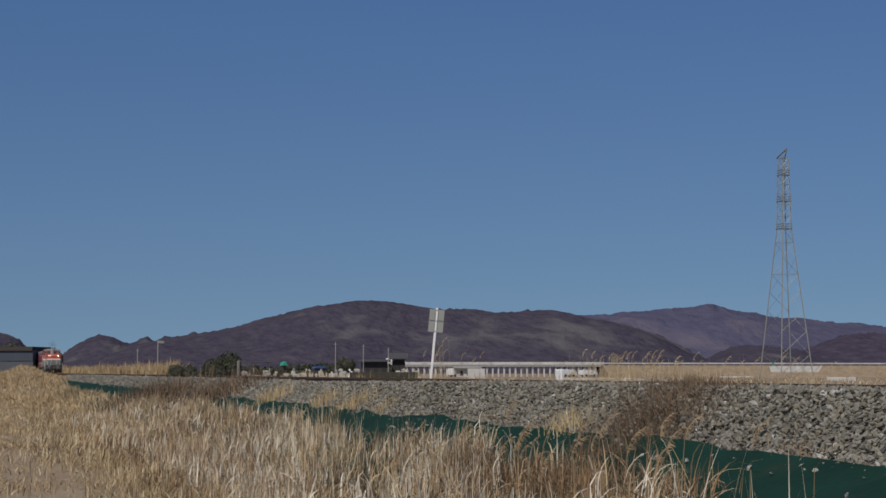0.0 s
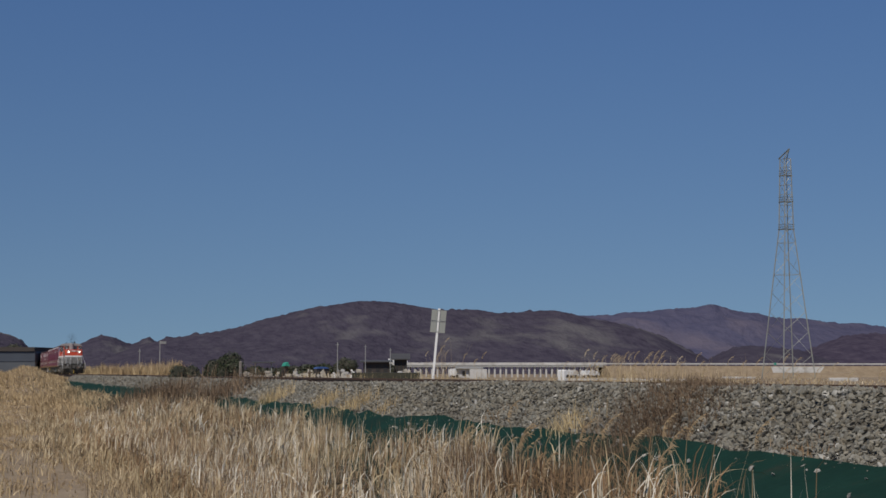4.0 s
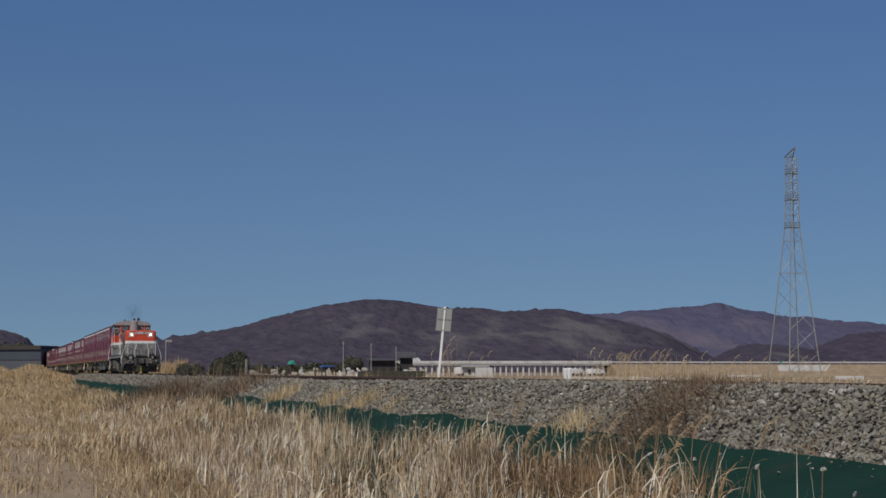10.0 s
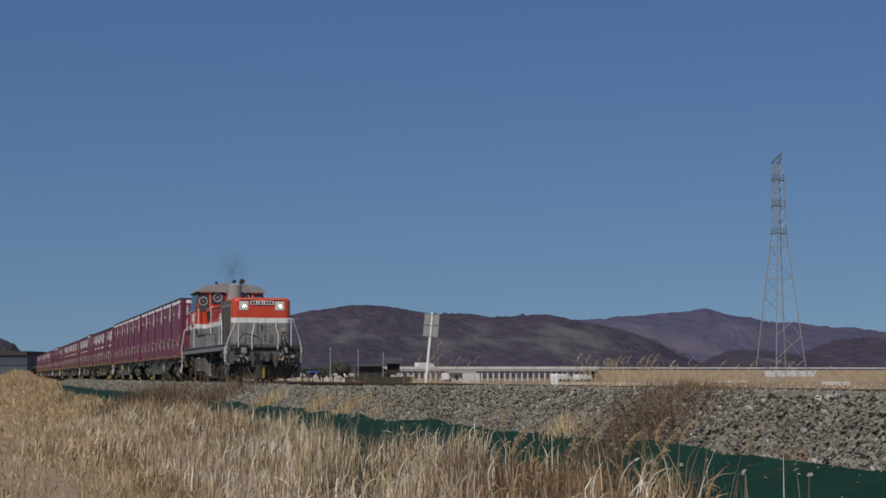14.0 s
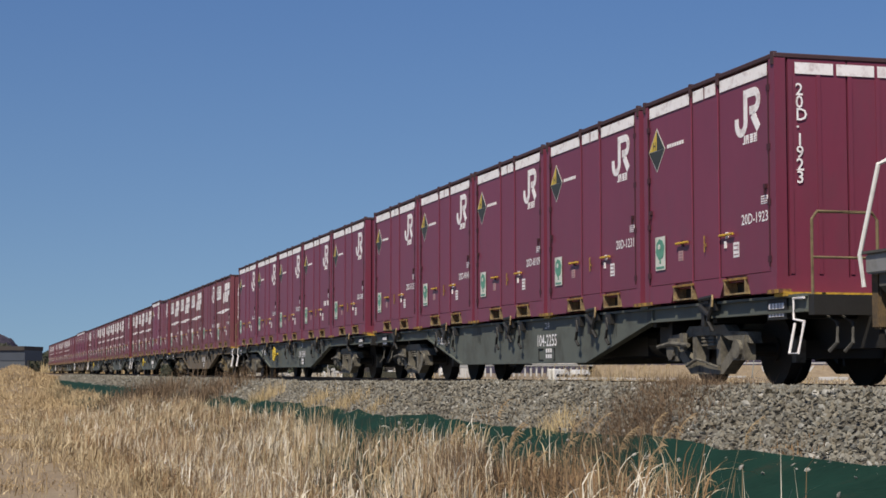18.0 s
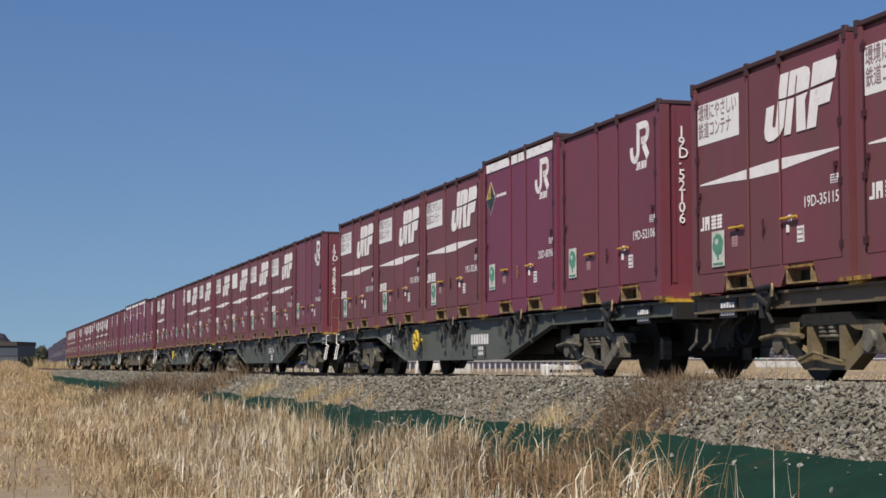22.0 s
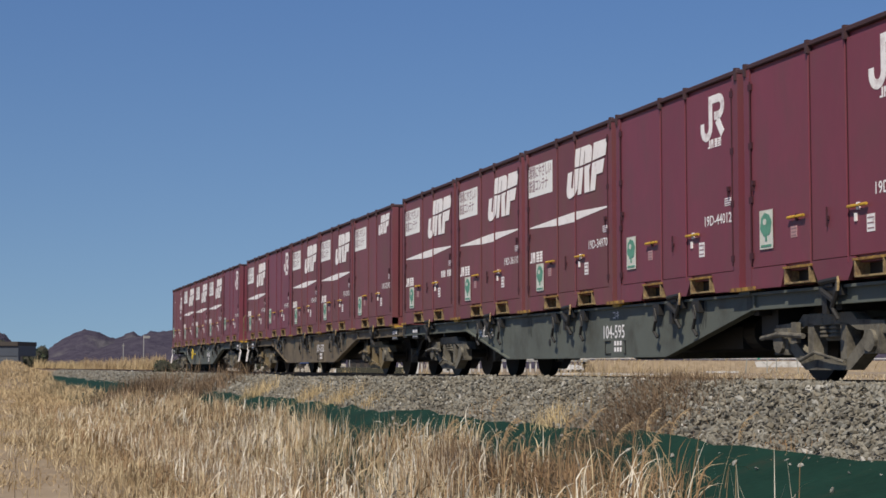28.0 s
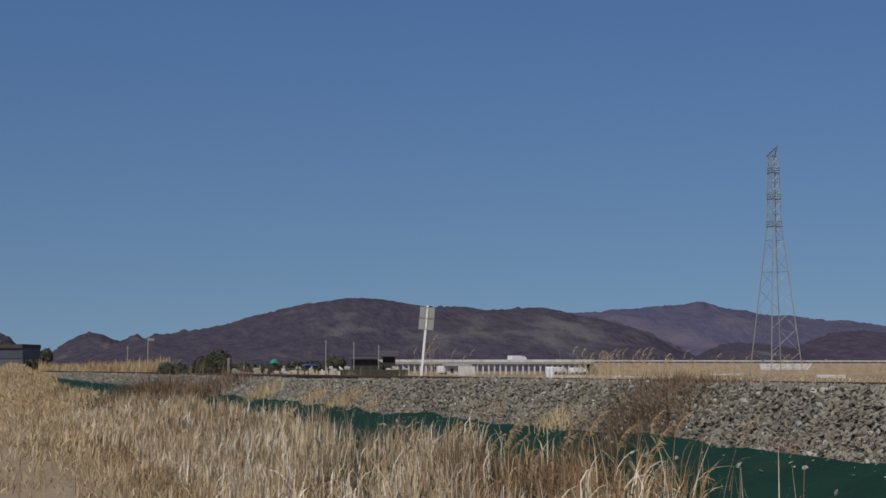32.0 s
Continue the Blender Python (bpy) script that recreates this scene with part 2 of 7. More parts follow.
def part(name, bm, material, parent=None, label="", at=None, smooth=False):
    """Links a bmesh (or a ready mesh) as one object under a thing or a part."""
    if isinstance(bm, bpy.types.Mesh):
        me = bm
    else:
        me = bpy.data.meshes.new(name)
        bmesh.ops.recalc_face_normals(bm, faces=bm.faces)
        bm.to_mesh(me)
        bm.free()
        if smooth:
            for p in me.polygons:
                p.use_smooth = True
    if material and not me.materials:
        me.materials.append(material)
    ob = new(name, me)
    if parent:
        ob.parent = parent
    if at is not None:
        ob.matrix_basis = at
    return tagged(ob, label)


def sheet(name, verts, faces, material, parent=None, label="", smooth=False):
    me = bpy.data.meshes.new(name)
    me.from_pydata([tuple(v) for v in verts], [], [tuple(q) for q in faces])
    me.update()
    return part(name, me, material, parent, label)

# ---- the train: shared bits ----
PITCH, WAGON, MID = 3.874, 20.4, 9.41
LONG, HALF = 3.715, 1.225
# how far each wagon's load sits ahead of an even spacing, from its end platforms
AHEAD = (0.0, 0.30, -0.48, -0.25, -1.03, -0.80, -1.19, -1.58, -1.29, -1.66)
movers, rollers = [], []


def prism(bm, pts, y0, y1):
    """A side-on outline (x, z) pushed from y0 to y1."""
    a = [bm.verts.new((x, y0, z)) for x, z in pts]
    b = [bm.verts.new((x, y1, z)) for x, z in pts]
    n = len(pts)
    bm.faces.new(a), bm.faces.new(b[::-1])
    for i in range(n):
        bm.faces.new((a[i], b[i], b[(i + 1) % n], a[(i + 1) % n]))


def prism_x(bm, pts, x0, x1):
    """An end-on outline (y, z) pushed from x0 to x1."""
    a = [bm.verts.new((x0, y, z)) for y, z in pts]
    b = [bm.verts.new((x1, y, z)) for y, z in pts]
    n = len(pts)
    bm.faces.new(a), bm.faces.new(b[::-1])
    for i in range(n):
        bm.faces.new((a[i], b[i], b[(i + 1) % n], a[(i + 1) % n]))


def rod(bm, p, q, r, seg=8, r2=None):
    p, q = Vector(p), Vector(q)
    m = Matrix.Translation((p + q) / 2) @ (q - p).to_track_quat("Z", "Y").to_matrix().to_4x4()
    bmesh.ops.create_cone(bm, cap_ends=True, segments=seg, radius1=r, radius2=r if r2 is None else r2, depth=(q - p).length, matrix=m)


def tube(bm, pts, r, seg=8):
    """One continuous round bar through the points; closed if the ends meet."""
    pts = [Vector(p) for p in pts]
    closed = (pts[0] - pts[-1]).length < 1e-6
    if closed:
        pts = pts[:-1]
    n, rings = len(pts), []
    for i, p in enumerate(pts):
        a = pts[i - 1] if i or closed else p
        b = pts[(i + 1) % n] if i < n - 1 or closed else p
        q = (b - a).to_track_quat("Z", "Y")
        rings.append([bm.verts.new(p + q @ Vector((r * math.cos(k * math.tau / seg), r * math.sin(k * math.tau / seg), 0))) for k in range(seg)])
    for i in range(n if closed else n - 1):
        u, v = rings[i], rings[(i + 1) % n]
        s = min(range(seg), key=lambda k: (v[k].co - u[0].co).length)
        for k in range(seg):
            bm.faces.new((u[k], u[(k + 1) % seg], v[(k + 1 + s) % seg], v[(k + s) % seg]))
    if not closed:
        bm.faces.new(rings[0][::-1]), bm.faces.new(rings[-1])


def lathe(bm, at, profile, seg=12):
    """A turned shape about a vertical axis from (radius, height) pairs."""
    rings = [[bm.verts.new((at[0] + r * math.cos(k * math.tau / seg), at[1] + r * math.sin(k * math.tau / seg), at[2] + z)) for k in range(seg)] for r, z in profile]
    for u, v in zip(rings, rings[1:]):
        for k in range(seg):
            bm.faces.new((u[k], u[(k + 1) % seg], v[(k + 1) % seg], v[k]))
    bm.faces.new(rings[0][::-1]), bm.faces.new(rings[-1])


def coils(n, r, step):
    out = []
    for i in range(n):
        out += [(r * 0.72, i * step), (r, i * step + step * 0.2), (r, i * step + step * 0.6), (r * 0.72, i * step + step * 0.8)]
    return out


def ball(bm, c, r, seg=8):
    bmesh.ops.create_uvsphere(bm, u_segments=seg, v_segments=max(4, seg // 2), radius=r, matrix=Matrix.Translation(c))


def flat(bm, pts, m):
    """A painted mark: a thin plate 3 mm proud from an outline in its own plane."""
    a = [bm.verts.new(m @ Vector((x, y, 0.0))) for x, y in pts]
    b = [bm.verts.new(m @ Vector((x, y, 0.003))) for x, y in pts]
    n = len(pts)
    bm.faces.new(b)
    for i in range(n):
        bm.faces.new((a[i], a[(i + 1) % n], b[(i + 1) % n], b[i]))


def side(x, z, y=-HALF):
    """The plane of a vehicle's side, seen from the field."""
    return pose(x, y, z, 90, 0, 0)


def rect(x, y, w, h):
    return [(x, y), (x + w, y), (x + w, y + h), (x, y + h)]


GLYPHS = {}


def lettering(words, size, material, line=1.0):
    key = (words, size, material.name)
    if key not in GLYPHS:
        cu = bpy.data.curves.new("lettering", "FONT")
        cu.body, cu.size, cu.space_line, cu.resolution_u = words, size, line, 2
        cu.offset = size * 0.012
        ob = new("lettering", cu)
        GLYPHS[key] = bpy.data.meshes.new_from_object(ob)
        bpy.data.objects.remove(ob)
        GLYPHS[key].materials.clear()
        GLYPHS[key].materials.append(material)
    return GLYPHS[key]



# ---- the land ----
rng = np.random.default_rng(7)


def B(deg, r, z=0.0):
    """A place by its bearing off the line's far end and its distance from the tripod."""
    a = radians(deg)
    return Vector((-r * math.cos(a), r * math.sin(a), z))


def lump(x, y, s):
    return noise.noise((x * s, y * s, 3.7))


def ground_z(x, y):
    near = max(0.0, 1.0 - abs(y - 9.4) / 400.0)
    w = 0.06 * lump(x, y, 0.35) + 0.10 * lump(x, y, 0.07)
    if y < 3.4:
        z = -1.45 + w
    elif y < 6.5:
        z = -1.45 + (y - 3.4) / 3.1 * 0.83 + w * (6.5 - y) / 3.1
    elif y < 7.45:
        z = -0.74 + (y - 6.5) / 0.95 * 0.5
    elif y < 11.5:
        z = -0.36
    elif y < 13.2:
        z = -0.2 - (y - 11.5) / 1.7 * 0.8
    else:
        z = -1.0 + w * 0.6
    return z


ys = [-4000, -900, -250, -80, -30, -12, -6, -3, -1.5, 0, 0.8, 1.6, 2.4, 3.4, 4.2, 5, 5.8, 6.5, 7.0, 7.45, 8, 9.4, 10.8, 11.5, 12.3, 13.2, 15, 18, 24, 35, 60, 110, 220, 500, 1200, 4000]
xs = [-4800, -2500, -1400, -800, -500, -350, -260, -200] + list(np.arange(-160, -60, 5.0)) + list(np.arange(-60, 4, 1.6)) + [8, 14, 25, 50, 120, 400, 1200, 3000]
V = [(x, y, ground_z(x, y)) for x in xs for y in ys]
n = len(ys)
F = [(i * n + j, (i + 1) * n + j, (i + 1) * n + j + 1, i * n + j + 1) for i in range(len(xs) - 1) for j in range(n - 1)]
ground = tagged(sheet("ground", V, F, SOIL), "flat dry brown winter field with straw litter", "field", kind="structure")
for p in ground.data.polygons:
    p.use_smooth = True

# rails, sleepers, fastenings
def lane(x):
    """The middle of the track: straight past the tripod, bending gently far off."""
    return MID - 1.5e-5 * max(0.0, -x - 150.0) ** 2


def lane_slope(x):
    return 3.0e-5 * max(0.0, -x - 150.0)


RAIL_CUT = [(-0.032, 0.0), (0.032, 0.0), (0.032, -0.03), (0.008, -0.045), (0.008, -0.125), (0.063, -0.142), (0.063, -0.153), (-0.063, -0.153), (-0.063, -0.142), (-0.008, -0.125), (-0.008, -0.045), (-0.032, -0.03)]
for y in (-0.5735, 0.5735):
    V, F, k = [], [], len(RAIL_CUT)
    rx = [-420, -380, -340, -300, -270, -240, -210, -180, -150, -60, 0, 260]
    for x in rx:
        V += [(x, lane(x) + y + u, z) for u, z in RAIL_CUT]
    for i in range(len(rx) - 1):
        F += [(i * k + n, i * k + (n + 1) % k, (i + 1) * k + (n + 1) % k, (i + 1) * k + n) for n in range(k)]
    tagged(sheet("rail", V, F, RAIL), "rust-brown steel rail on ballast", "rail", "rails of the track")
bm = bmesh.new()
box(bm, -0.1, -1.0, -0.17, 0.1, 1.0, 0.0)
bmesh.ops.bevel(bm, geom=bm.edges[:], offset=0.015, segments=1, affect="EDGES")
sleeper = tagged(part("sleeper", bm, SLEEPER), "weathered grey concrete sleeper bedded in ballast", "sleeper", "sleepers of the track")
sleeper.matrix_basis = pose(-9, MID, -0.155)
for i in range(1, 110):
    copy_thing(sleeper, pose(-9 - i * 0.62, MID, -0.155))


# crushed stone
def stone_shapes(count, seed):
    r = np.random.default_rng(seed)
    shapes = []
    for _ in range(count):
        bm = bmesh.new()
        bmesh.ops.create_icosphere(bm, subdivisions=1, radius=1.0)
        v = np.array([q.co[:] for q in bm.verts])
        f = [[q.index for q in t.verts] for t in bm.faces]
        bm.free()
        for _ in range(7):
            d = r.normal(size=3)
            d /= np.linalg.norm(d)
            c = r.uniform(0.25, 0.7)
            over = np.maximum(v @ d - c, 0)
            v -= over[:, None] * d
        v *= np.array([1.0, r.uniform(0.55, 0.9), r.uniform(0.34, 0.66)])
        shapes.append((v, np.array(f)))
    return shapes


SHAPES = stone_shapes(9, 3)


def turn_of(r):
    q = r.normal(size=4)
    w, x, y, z = q / np.linalg.norm(q)
    return np.array([[1 - 2 * (y * y + z * z), 2 * (x * y - z * w), 2 * (x * z + y * w)], [2 * (x * y + z * w), 1 - 2 * (x * x + z * z), 2 * (y * z - x * w)], [2 * (x * z - y * w), 2 * (y * z + x * w), 1 - 2 * (x * x + y * y)]])


def bed_z(x, y):
    """Top of the stone bed across the track."""
    hump = 0.115 * min(1.0, max(0.0, (x + 44) / 20))
    if y < 7.45:
        return -0.62 + (y - 6.45) / 1.0 * (0.47 + hump)
    if y < 8.45:
        return -0.15 + hump
    return -0.19


# the bed under the loose stones
V, F = [], []
bx = list(np.arange(-160, 2, 2.0))
by = [6.35, 6.6, 6.9, 7.2, 7.45, 7.9, 8.4, 8.7, 9.4, 10.2, 11.0, 11.6, 12.6]
for x in bx:
    for y in by:
        z = bed_z(x, y) if y < 11.2 else -0.2 - (y - 11.0) * 0.45
        V.append((x, y, z - 0.03 + 0.02 * lump(x, y, 2.0)))
n = len(by)
F = [(i * n + j, (i + 1) * n + j, (i + 1) * n + j + 1, i * n + j + 1) for i in range(len(bx) - 1) for j in range(n - 1)]
bed = tagged(sheet("ballast_bed", V, F, BED), "sloping bed of grey crushed stone under the track", "ballast", kind="structure")


def scatter_stones(count, x0, x1, y0, y1, smin, smax, seed, power=1.0):
    r = np.random.default_rng(seed)
    vs, fs, at = [], [], 0
    for _ in range(count):
        x = x0 + (x1 - x0) * r.random() ** power
        y = r.uniform(y0, y1)
        s = r.uniform(smin, smax) * (1.3 if r.random() < 0.08 else 1.0)
        v, f = SHAPES[r.integers(len(SHAPES))]
        z = bed_z(x, y) + r.uniform(-0.3, 0.6) * s
        vs.append((v * s) @ turn_of(r).T + np.array([x, y, z]))
        fs.append(f + at)
        at += len(v)
    me = bpy.data.meshes.new("stones")
    vv, ff = np.concatenate(vs), np.concatenate(fs)
    me.from_pydata(vv.tolist(), [], ff.tolist())
    me.update()
    return me


for count, x0, x1, sm, sx, seed, pw in ((18000, -9.0, -24.0, 0.020, 0.053, 11, 1.0), (12500, -24.0, -46.0, 0.030, 0.060, 12, 1.0), (13000, -46.0, -165.0, 0.05, 0.10, 13, 1.5)):
    ob = part("loose_stones", scatter_stones(count, x0, x1, 6.35, 8.7, sm, sx, seed, pw), BALLAST, bed)
    tagged(ob, "loose grey crushed stones", kind="stuff")
ob = part("loose_stones", scatter_stones(4000, -9.0, -50.0, 8.9, 11.4, 0.035, 0.06, 14), BALLAST, bed)
tagged(ob, "loose grey crushed stones", kind="stuff")

STONE_MESH = []
for v, f in SHAPES:
    me = bpy.data.meshes.new("stone")
    me.from_pydata(v.tolist(), [], f.tolist())
    me.materials.append(BALLAST)
    STONE_MESH.append(me)
r1 = np.random.default_rng(99)
for i in range(300):
    x, y, s = r1.uniform(-14.5, -9.8), r1.uniform(6.4, 7.7), r1.uniform(0.03, 0.06)
    turn = Matrix(turn_of(r1).tolist()).to_4x4()
    part("stone", STONE_MESH[i % 9], None, bed, at=Matrix.Translation((x, y, bed_z(x, y) + s * 0.35)) @ turn @ Matrix.Diagonal((s, s, s, 1)))

# green weed sheet on the lower slope
V, F = [], []
nx = list(np.arange(-150, 1, 0.5))
for x in nx:
    top = 6.50 + 0.07 * lump(x, 0, 0.5) + 0.06 * lump(x, 5, 1.5)
    for j in range(9):
        y = top - j * 0.33
        V.append((x, y, max(ground_z(x, y), bed_z(x, y) if y > 6.4 else -9) + 0.035 + 0.045 * lump(x, y, 1.6) + 0.02 * lump(x * 0.4, y, 4.0) + (0.02 if j == 0 else 0)))
F = [(i * 9 + j, (i + 1) * 9 + j, (i + 1) * 9 + j + 1, i * 9 + j + 1) for i in range(len(nx) - 1) for j in range(8)]
net = tagged(sheet("weed_sheet", V, F, NET), "dark green weed-proof sheet along the foot of the ballast", "ground sheet")
for p in net.data.polygons:
    p.use_smooth = True
# a few stones rolled onto the sheet
for i in range(70):
    x, y = rng.uniform(-26, -9.5), 6.5 - abs(rng.normal(0, 0.30))
    v, f = SHAPES[i % 9]
    s = rng.uniform(0.022, 0.06)
    z = ground_z(x, y) + 0.04 + s * 0.3
    sheet_ob = sheet("rolled_stone", (v * s * np.array([1, 1, 0.7])) @ turn_of(rng).T + np.array([x, y, z]), f, PALE_STONE)
    tagged(sheet_ob, "pale stone fallen onto the green sheet", "stone", "stones fallen onto the sheet")


# ---- dry grass ----
def blades(spots, hmin, hmax, wmin, wmax, lean, seed, segs=3, plume=0.0, ground=ground_z, swell=0.0, grain=0.3):
    """Curved tapering blades rooted at spots (x, y); a share of them carries a drooping seed head."""
    r = np.random.default_rng(seed)
    vs, fs, at = [], [], 0
    for x, y in spots:
        h, w = r.uniform(hmin, hmax) * (1 + swell * lump(x, y, grain)), r.uniform(wmin, wmax)
        a, b = r.uniform(0, math.tau), r.normal(0.0, lean) + 0.05
        face = r.uniform(0, math.tau)
        dx, dy = math.cos(a) * b * h, math.sin(a) * b * h
        cx, cy = math.cos(face) * w / 2, math.sin(face) * w / 2
        z0 = ground(x, y) - 0.05
        curl = r.uniform(0.6, 1.6)
        for i in range(segs + 1):
            t = i / segs
            k = 1.0 - 0.85 * t ** 1.5
            px, py, pz = x + dx * t ** (1 + curl * 0.5), y + dy * t ** (1 + curl * 0.5), z0 + h * (t - 0.35 * abs(b) * t * t)
            vs.append((px - cx * k, py - cy * k, pz))
            vs.append((px + cx * k, py + cy * k, pz))
        for i in range(segs):
            fs.append((at + 2 * i, at + 2 * i + 1, at + 2 * i + 3, at + 2 * i + 2))
        at += 2 * (segs + 1)
        if plume and r.random() < plume:
            # a narrow feathery head combed over by the wind
            for j in range(46):
                q = j / 46
                ox, oy, oz = px + dx * 0.12 * q + 0.04 * q * q, py + dy * 0.12 * q + 0.12 * q * q, pz - 0.06 + 0.24 * q - 0.05 * q * q
                ex, ey, ez = ox + r.normal(0, 0.008), oy + r.uniform(0.0, 0.05), oz + r.uniform(-0.05, 0.03)
                vs += [(ox, oy, oz - 0.005), (ox, oy, oz + 0.005), (ex, ey, ez)]
                fs.append((at, at + 1, at + 2))
                at += 3
    me = bpy.data.meshes.new("blades")
    me.from_pydata(vs, [], fs)
    me.update()
    return me


def spots_in(count, x0, x1, y0, y1, seed, patch=0.5, scale=0.5, keep=None):
    r = np.random.default_rng(seed)
    out = []
    while len(out) < count:
        x, y = r.uniform(x0, x1), r.uniform(y0, y1)
        if r.random() < 0.55 + patch * lump(x, y, scale) and (keep is None or keep(x, y)):
            out.append((x, y))
    return out


def stuff(name, me, material, label, category):
    return tagged(part(name, me, material), label, category, kind="stuff")


rim = lambda x: (3.3 if x > -10.4 else 4.45 if x > -15.5 else 5.45) + 0.45 * lump(x, 2.0, 0.4)
edge = lambda x, y: 1.2 + 0.5 * lump(x, 9.0, 0.3) < y < rim(x)
wide = lambda x, y: y < 5.6 + 0.5 * lump(x, 2.0, 0.4)
near = lambda x, y: 1.6 + 0.4 * lump(x, 9.0, 0.3) < y < (3.2 if x > -10.4 else 4.5 if x > -15.5 else 5.1) + 0.3 * lump(x, 2.0, 0.7)
path = lambda x, y: y > 0.2 + 0.022 * -x + 0.9 * lump(x, y, 0.45)
verge = lambda x, y: path(x, y) and wide(x, y)


def arching(spots, hmin, hmax, wmin, wmax, seed, droop=0.5, ground=ground_z, wind=0.5):
    """Broad dry leaves that rise, bend over and hang; some stay upright with a bent tip."""
    r = np.random.default_rng(seed)
    vs, fs, at, n = [], [], 0, 8
    for x, y in spots:
        h, w = r.uniform(hmin, hmax), r.uniform(wmin, wmax)
        a = r.normal(1.2, 0.9) if r.random() < wind else r.uniform(0, math.tau)
        lean, bend, kink = r.normal(0.1, 0.16), abs(r.normal(droop, 0.45)) * 2.6, r.uniform(0.3, 0.75)
        face = r.uniform(0, math.pi)
        cx, cy, cz = math.cos(face) * w / 2, math.sin(face) * w / 2, r.uniform(-0.3, 0.3) * w
        px, py, pz, tilt, step = x, y, ground(x, y) - 0.04, lean, h / n
        for i in range(n + 1):
            t = i / n
            k = min(1.0, 0.45 + 2.2 * t) * (1.0 - t ** 2.2) + 0.04
            vs += [(px - cx * k, py - cy * k, pz - cz * k), (px + cx * k, py + cy * k, pz + cz * k)]
            if t > kink:
                tilt += bend / (n * (1 - kink) + 1)
            px, py, pz = px + math.sin(tilt) * math.cos(a) * step, py + math.sin(tilt) * math.sin(a) * step, pz + math.cos(tilt) * step
        fs += [(at + 2 * i, at + 2 * i + 1, at + 2 * i + 3, at + 2 * i + 2) for i in range(n)]
        at += 2 * (n + 1)
    me = bpy.data.meshes.new("leaves")
    me.from_pydata(vs, [], fs)
    me.update()
    return me


stuff("grass_thatch", blades(spots_in(13000, -30, -9.0, 0.6, 5.6, 21, keep=edge), 0.12, 0.38, 0.008, 0.018, 0.9, 22, swell=0.7, grain=1.1), GRASS, "tangled dry straw grass lodged by the wind", "grass")
stuff("grass_thatch", blades(spots_in(15000, -64, -30, 0.2, 5.6, 23, keep=verge), 0.12, 0.42, 0.013, 0.028, 0.95, 24, swell=0.7, grain=0.7), GRASS, "tangled dry straw grass lodged by the wind", "grass")
stuff("grass_stems", blades(spots_in(4200, -31, -16, 2.4, 5.9, 35, patch=1.7, scale=0.7, keep=edge), 0.24, 0.56, 0.007, 0.015, 0.26, 36, segs=4, swell=0.7, grain=1.2), STEM, "upright pale grass stems beside the line", "grass")
stuff("grass_stems", blades(spots_in(1500, -18, -9.2, 2.4, 5.3, 135, patch=1.2, scale=0.9, keep=near), 0.25, 0.5, 0.008, 0.016, 0.28, 136, segs=4, swell=0.6, grain=1.3), STEM, "upright pale grass stems beside the line", "grass")
stuff("grass_stems", blades(spots_in(3600, -62, -30, 2.7, 5.7, 37, patch=1.7, scale=0.5, keep=verge), 0.24, 0.54, 0.010, 0.022, 0.28, 38, swell=0.7, grain=0.8), STEM, "upright pale grass stems beside the line", "grass")
stuff("dry_leaves", arching(spots_in(3000, -30, -15, 1.8, 5.7, 39, patch=1.8, scale=0.8, keep=edge), 0.25, 0.62, 0.010, 0.022, 40, 0.75), REED, "broad pale dry reed leaves curling over", "grass")
stuff("dry_leaves", arching(spots_in(1000, -30, -15, 2.4, 5.7, 41, patch=2.0, scale=0.5, keep=edge), 0.3, 0.64, 0.013, 0.028, 42, 0.6), PALE_REED, "bleached broad reed leaves standing in the grass", "grass")
stuff("dry_leaves", arching(spots_in(300, -15.8, -9.9, 3.0, 4.6, 139, patch=1.8, scale=0.9, keep=near), 0.22, 0.52, 0.010, 0.024, 140, 0.5), PALE_REED, "bleached broad reed leaves standing in the grass", "grass")
stuff("broken_stalks", blades(spots_in(520, -16.0, -9.9, 2.9, 4.5, 141, patch=1.8, scale=0.8, keep=near), 0.2, 0.46, 0.009, 0.017, 0.10, 142, segs=2), PALE_REED, "straight pale broken reed stalks", "reeds")
stuff("dry_leaves", arching(spots_in(520, -16.5, -9.9, 3.0, 4.8, 143, patch=1.8, scale=0.7, keep=near), 0.2, 0.46, 0.008, 0.018, 144, 0.7), STEM, "dull brown reed leaves curling over", "grass")
stuff("broken_stalks", blades(spots_in(900, -30.0, -16, 2.6, 5.6, 145, patch=1.8, scale=0.6, keep=edge), 0.26, 0.55, 0.010, 0.020, 0.12, 146, segs=2), PALE_REED, "straight pale broken reed stalks", "reeds")
stuff("dry_leaves", arching(spots_in(2900, -56, -29, 1.2, 5.7, 239, patch=1.8, scale=0.5, keep=verge), 0.25, 0.6, 0.015, 0.034, 240, 0.8), REED, "broad pale dry leaves curling over the grass", "grass")
stuff("dry_leaves", arching(spots_in(800, -56, -28, 2.2, 5.7, 241, patch=2.0, scale=0.4, keep=verge), 0.3, 0.6, 0.018, 0.036, 242, 0.7), PALE_REED, "bleached broad reed leaves standing in the grass", "grass")
stuff("dry_grass", blades(spots_in(9000, -170, -64, -3.5, 5.2, 25, keep=path), 0.16, 0.5, 0.03, 0.06, 0.9, 26, segs=2, swell=0.6, grain=0.3), STRAW_SOFT, "distant stand of dry golden grass", "grass")
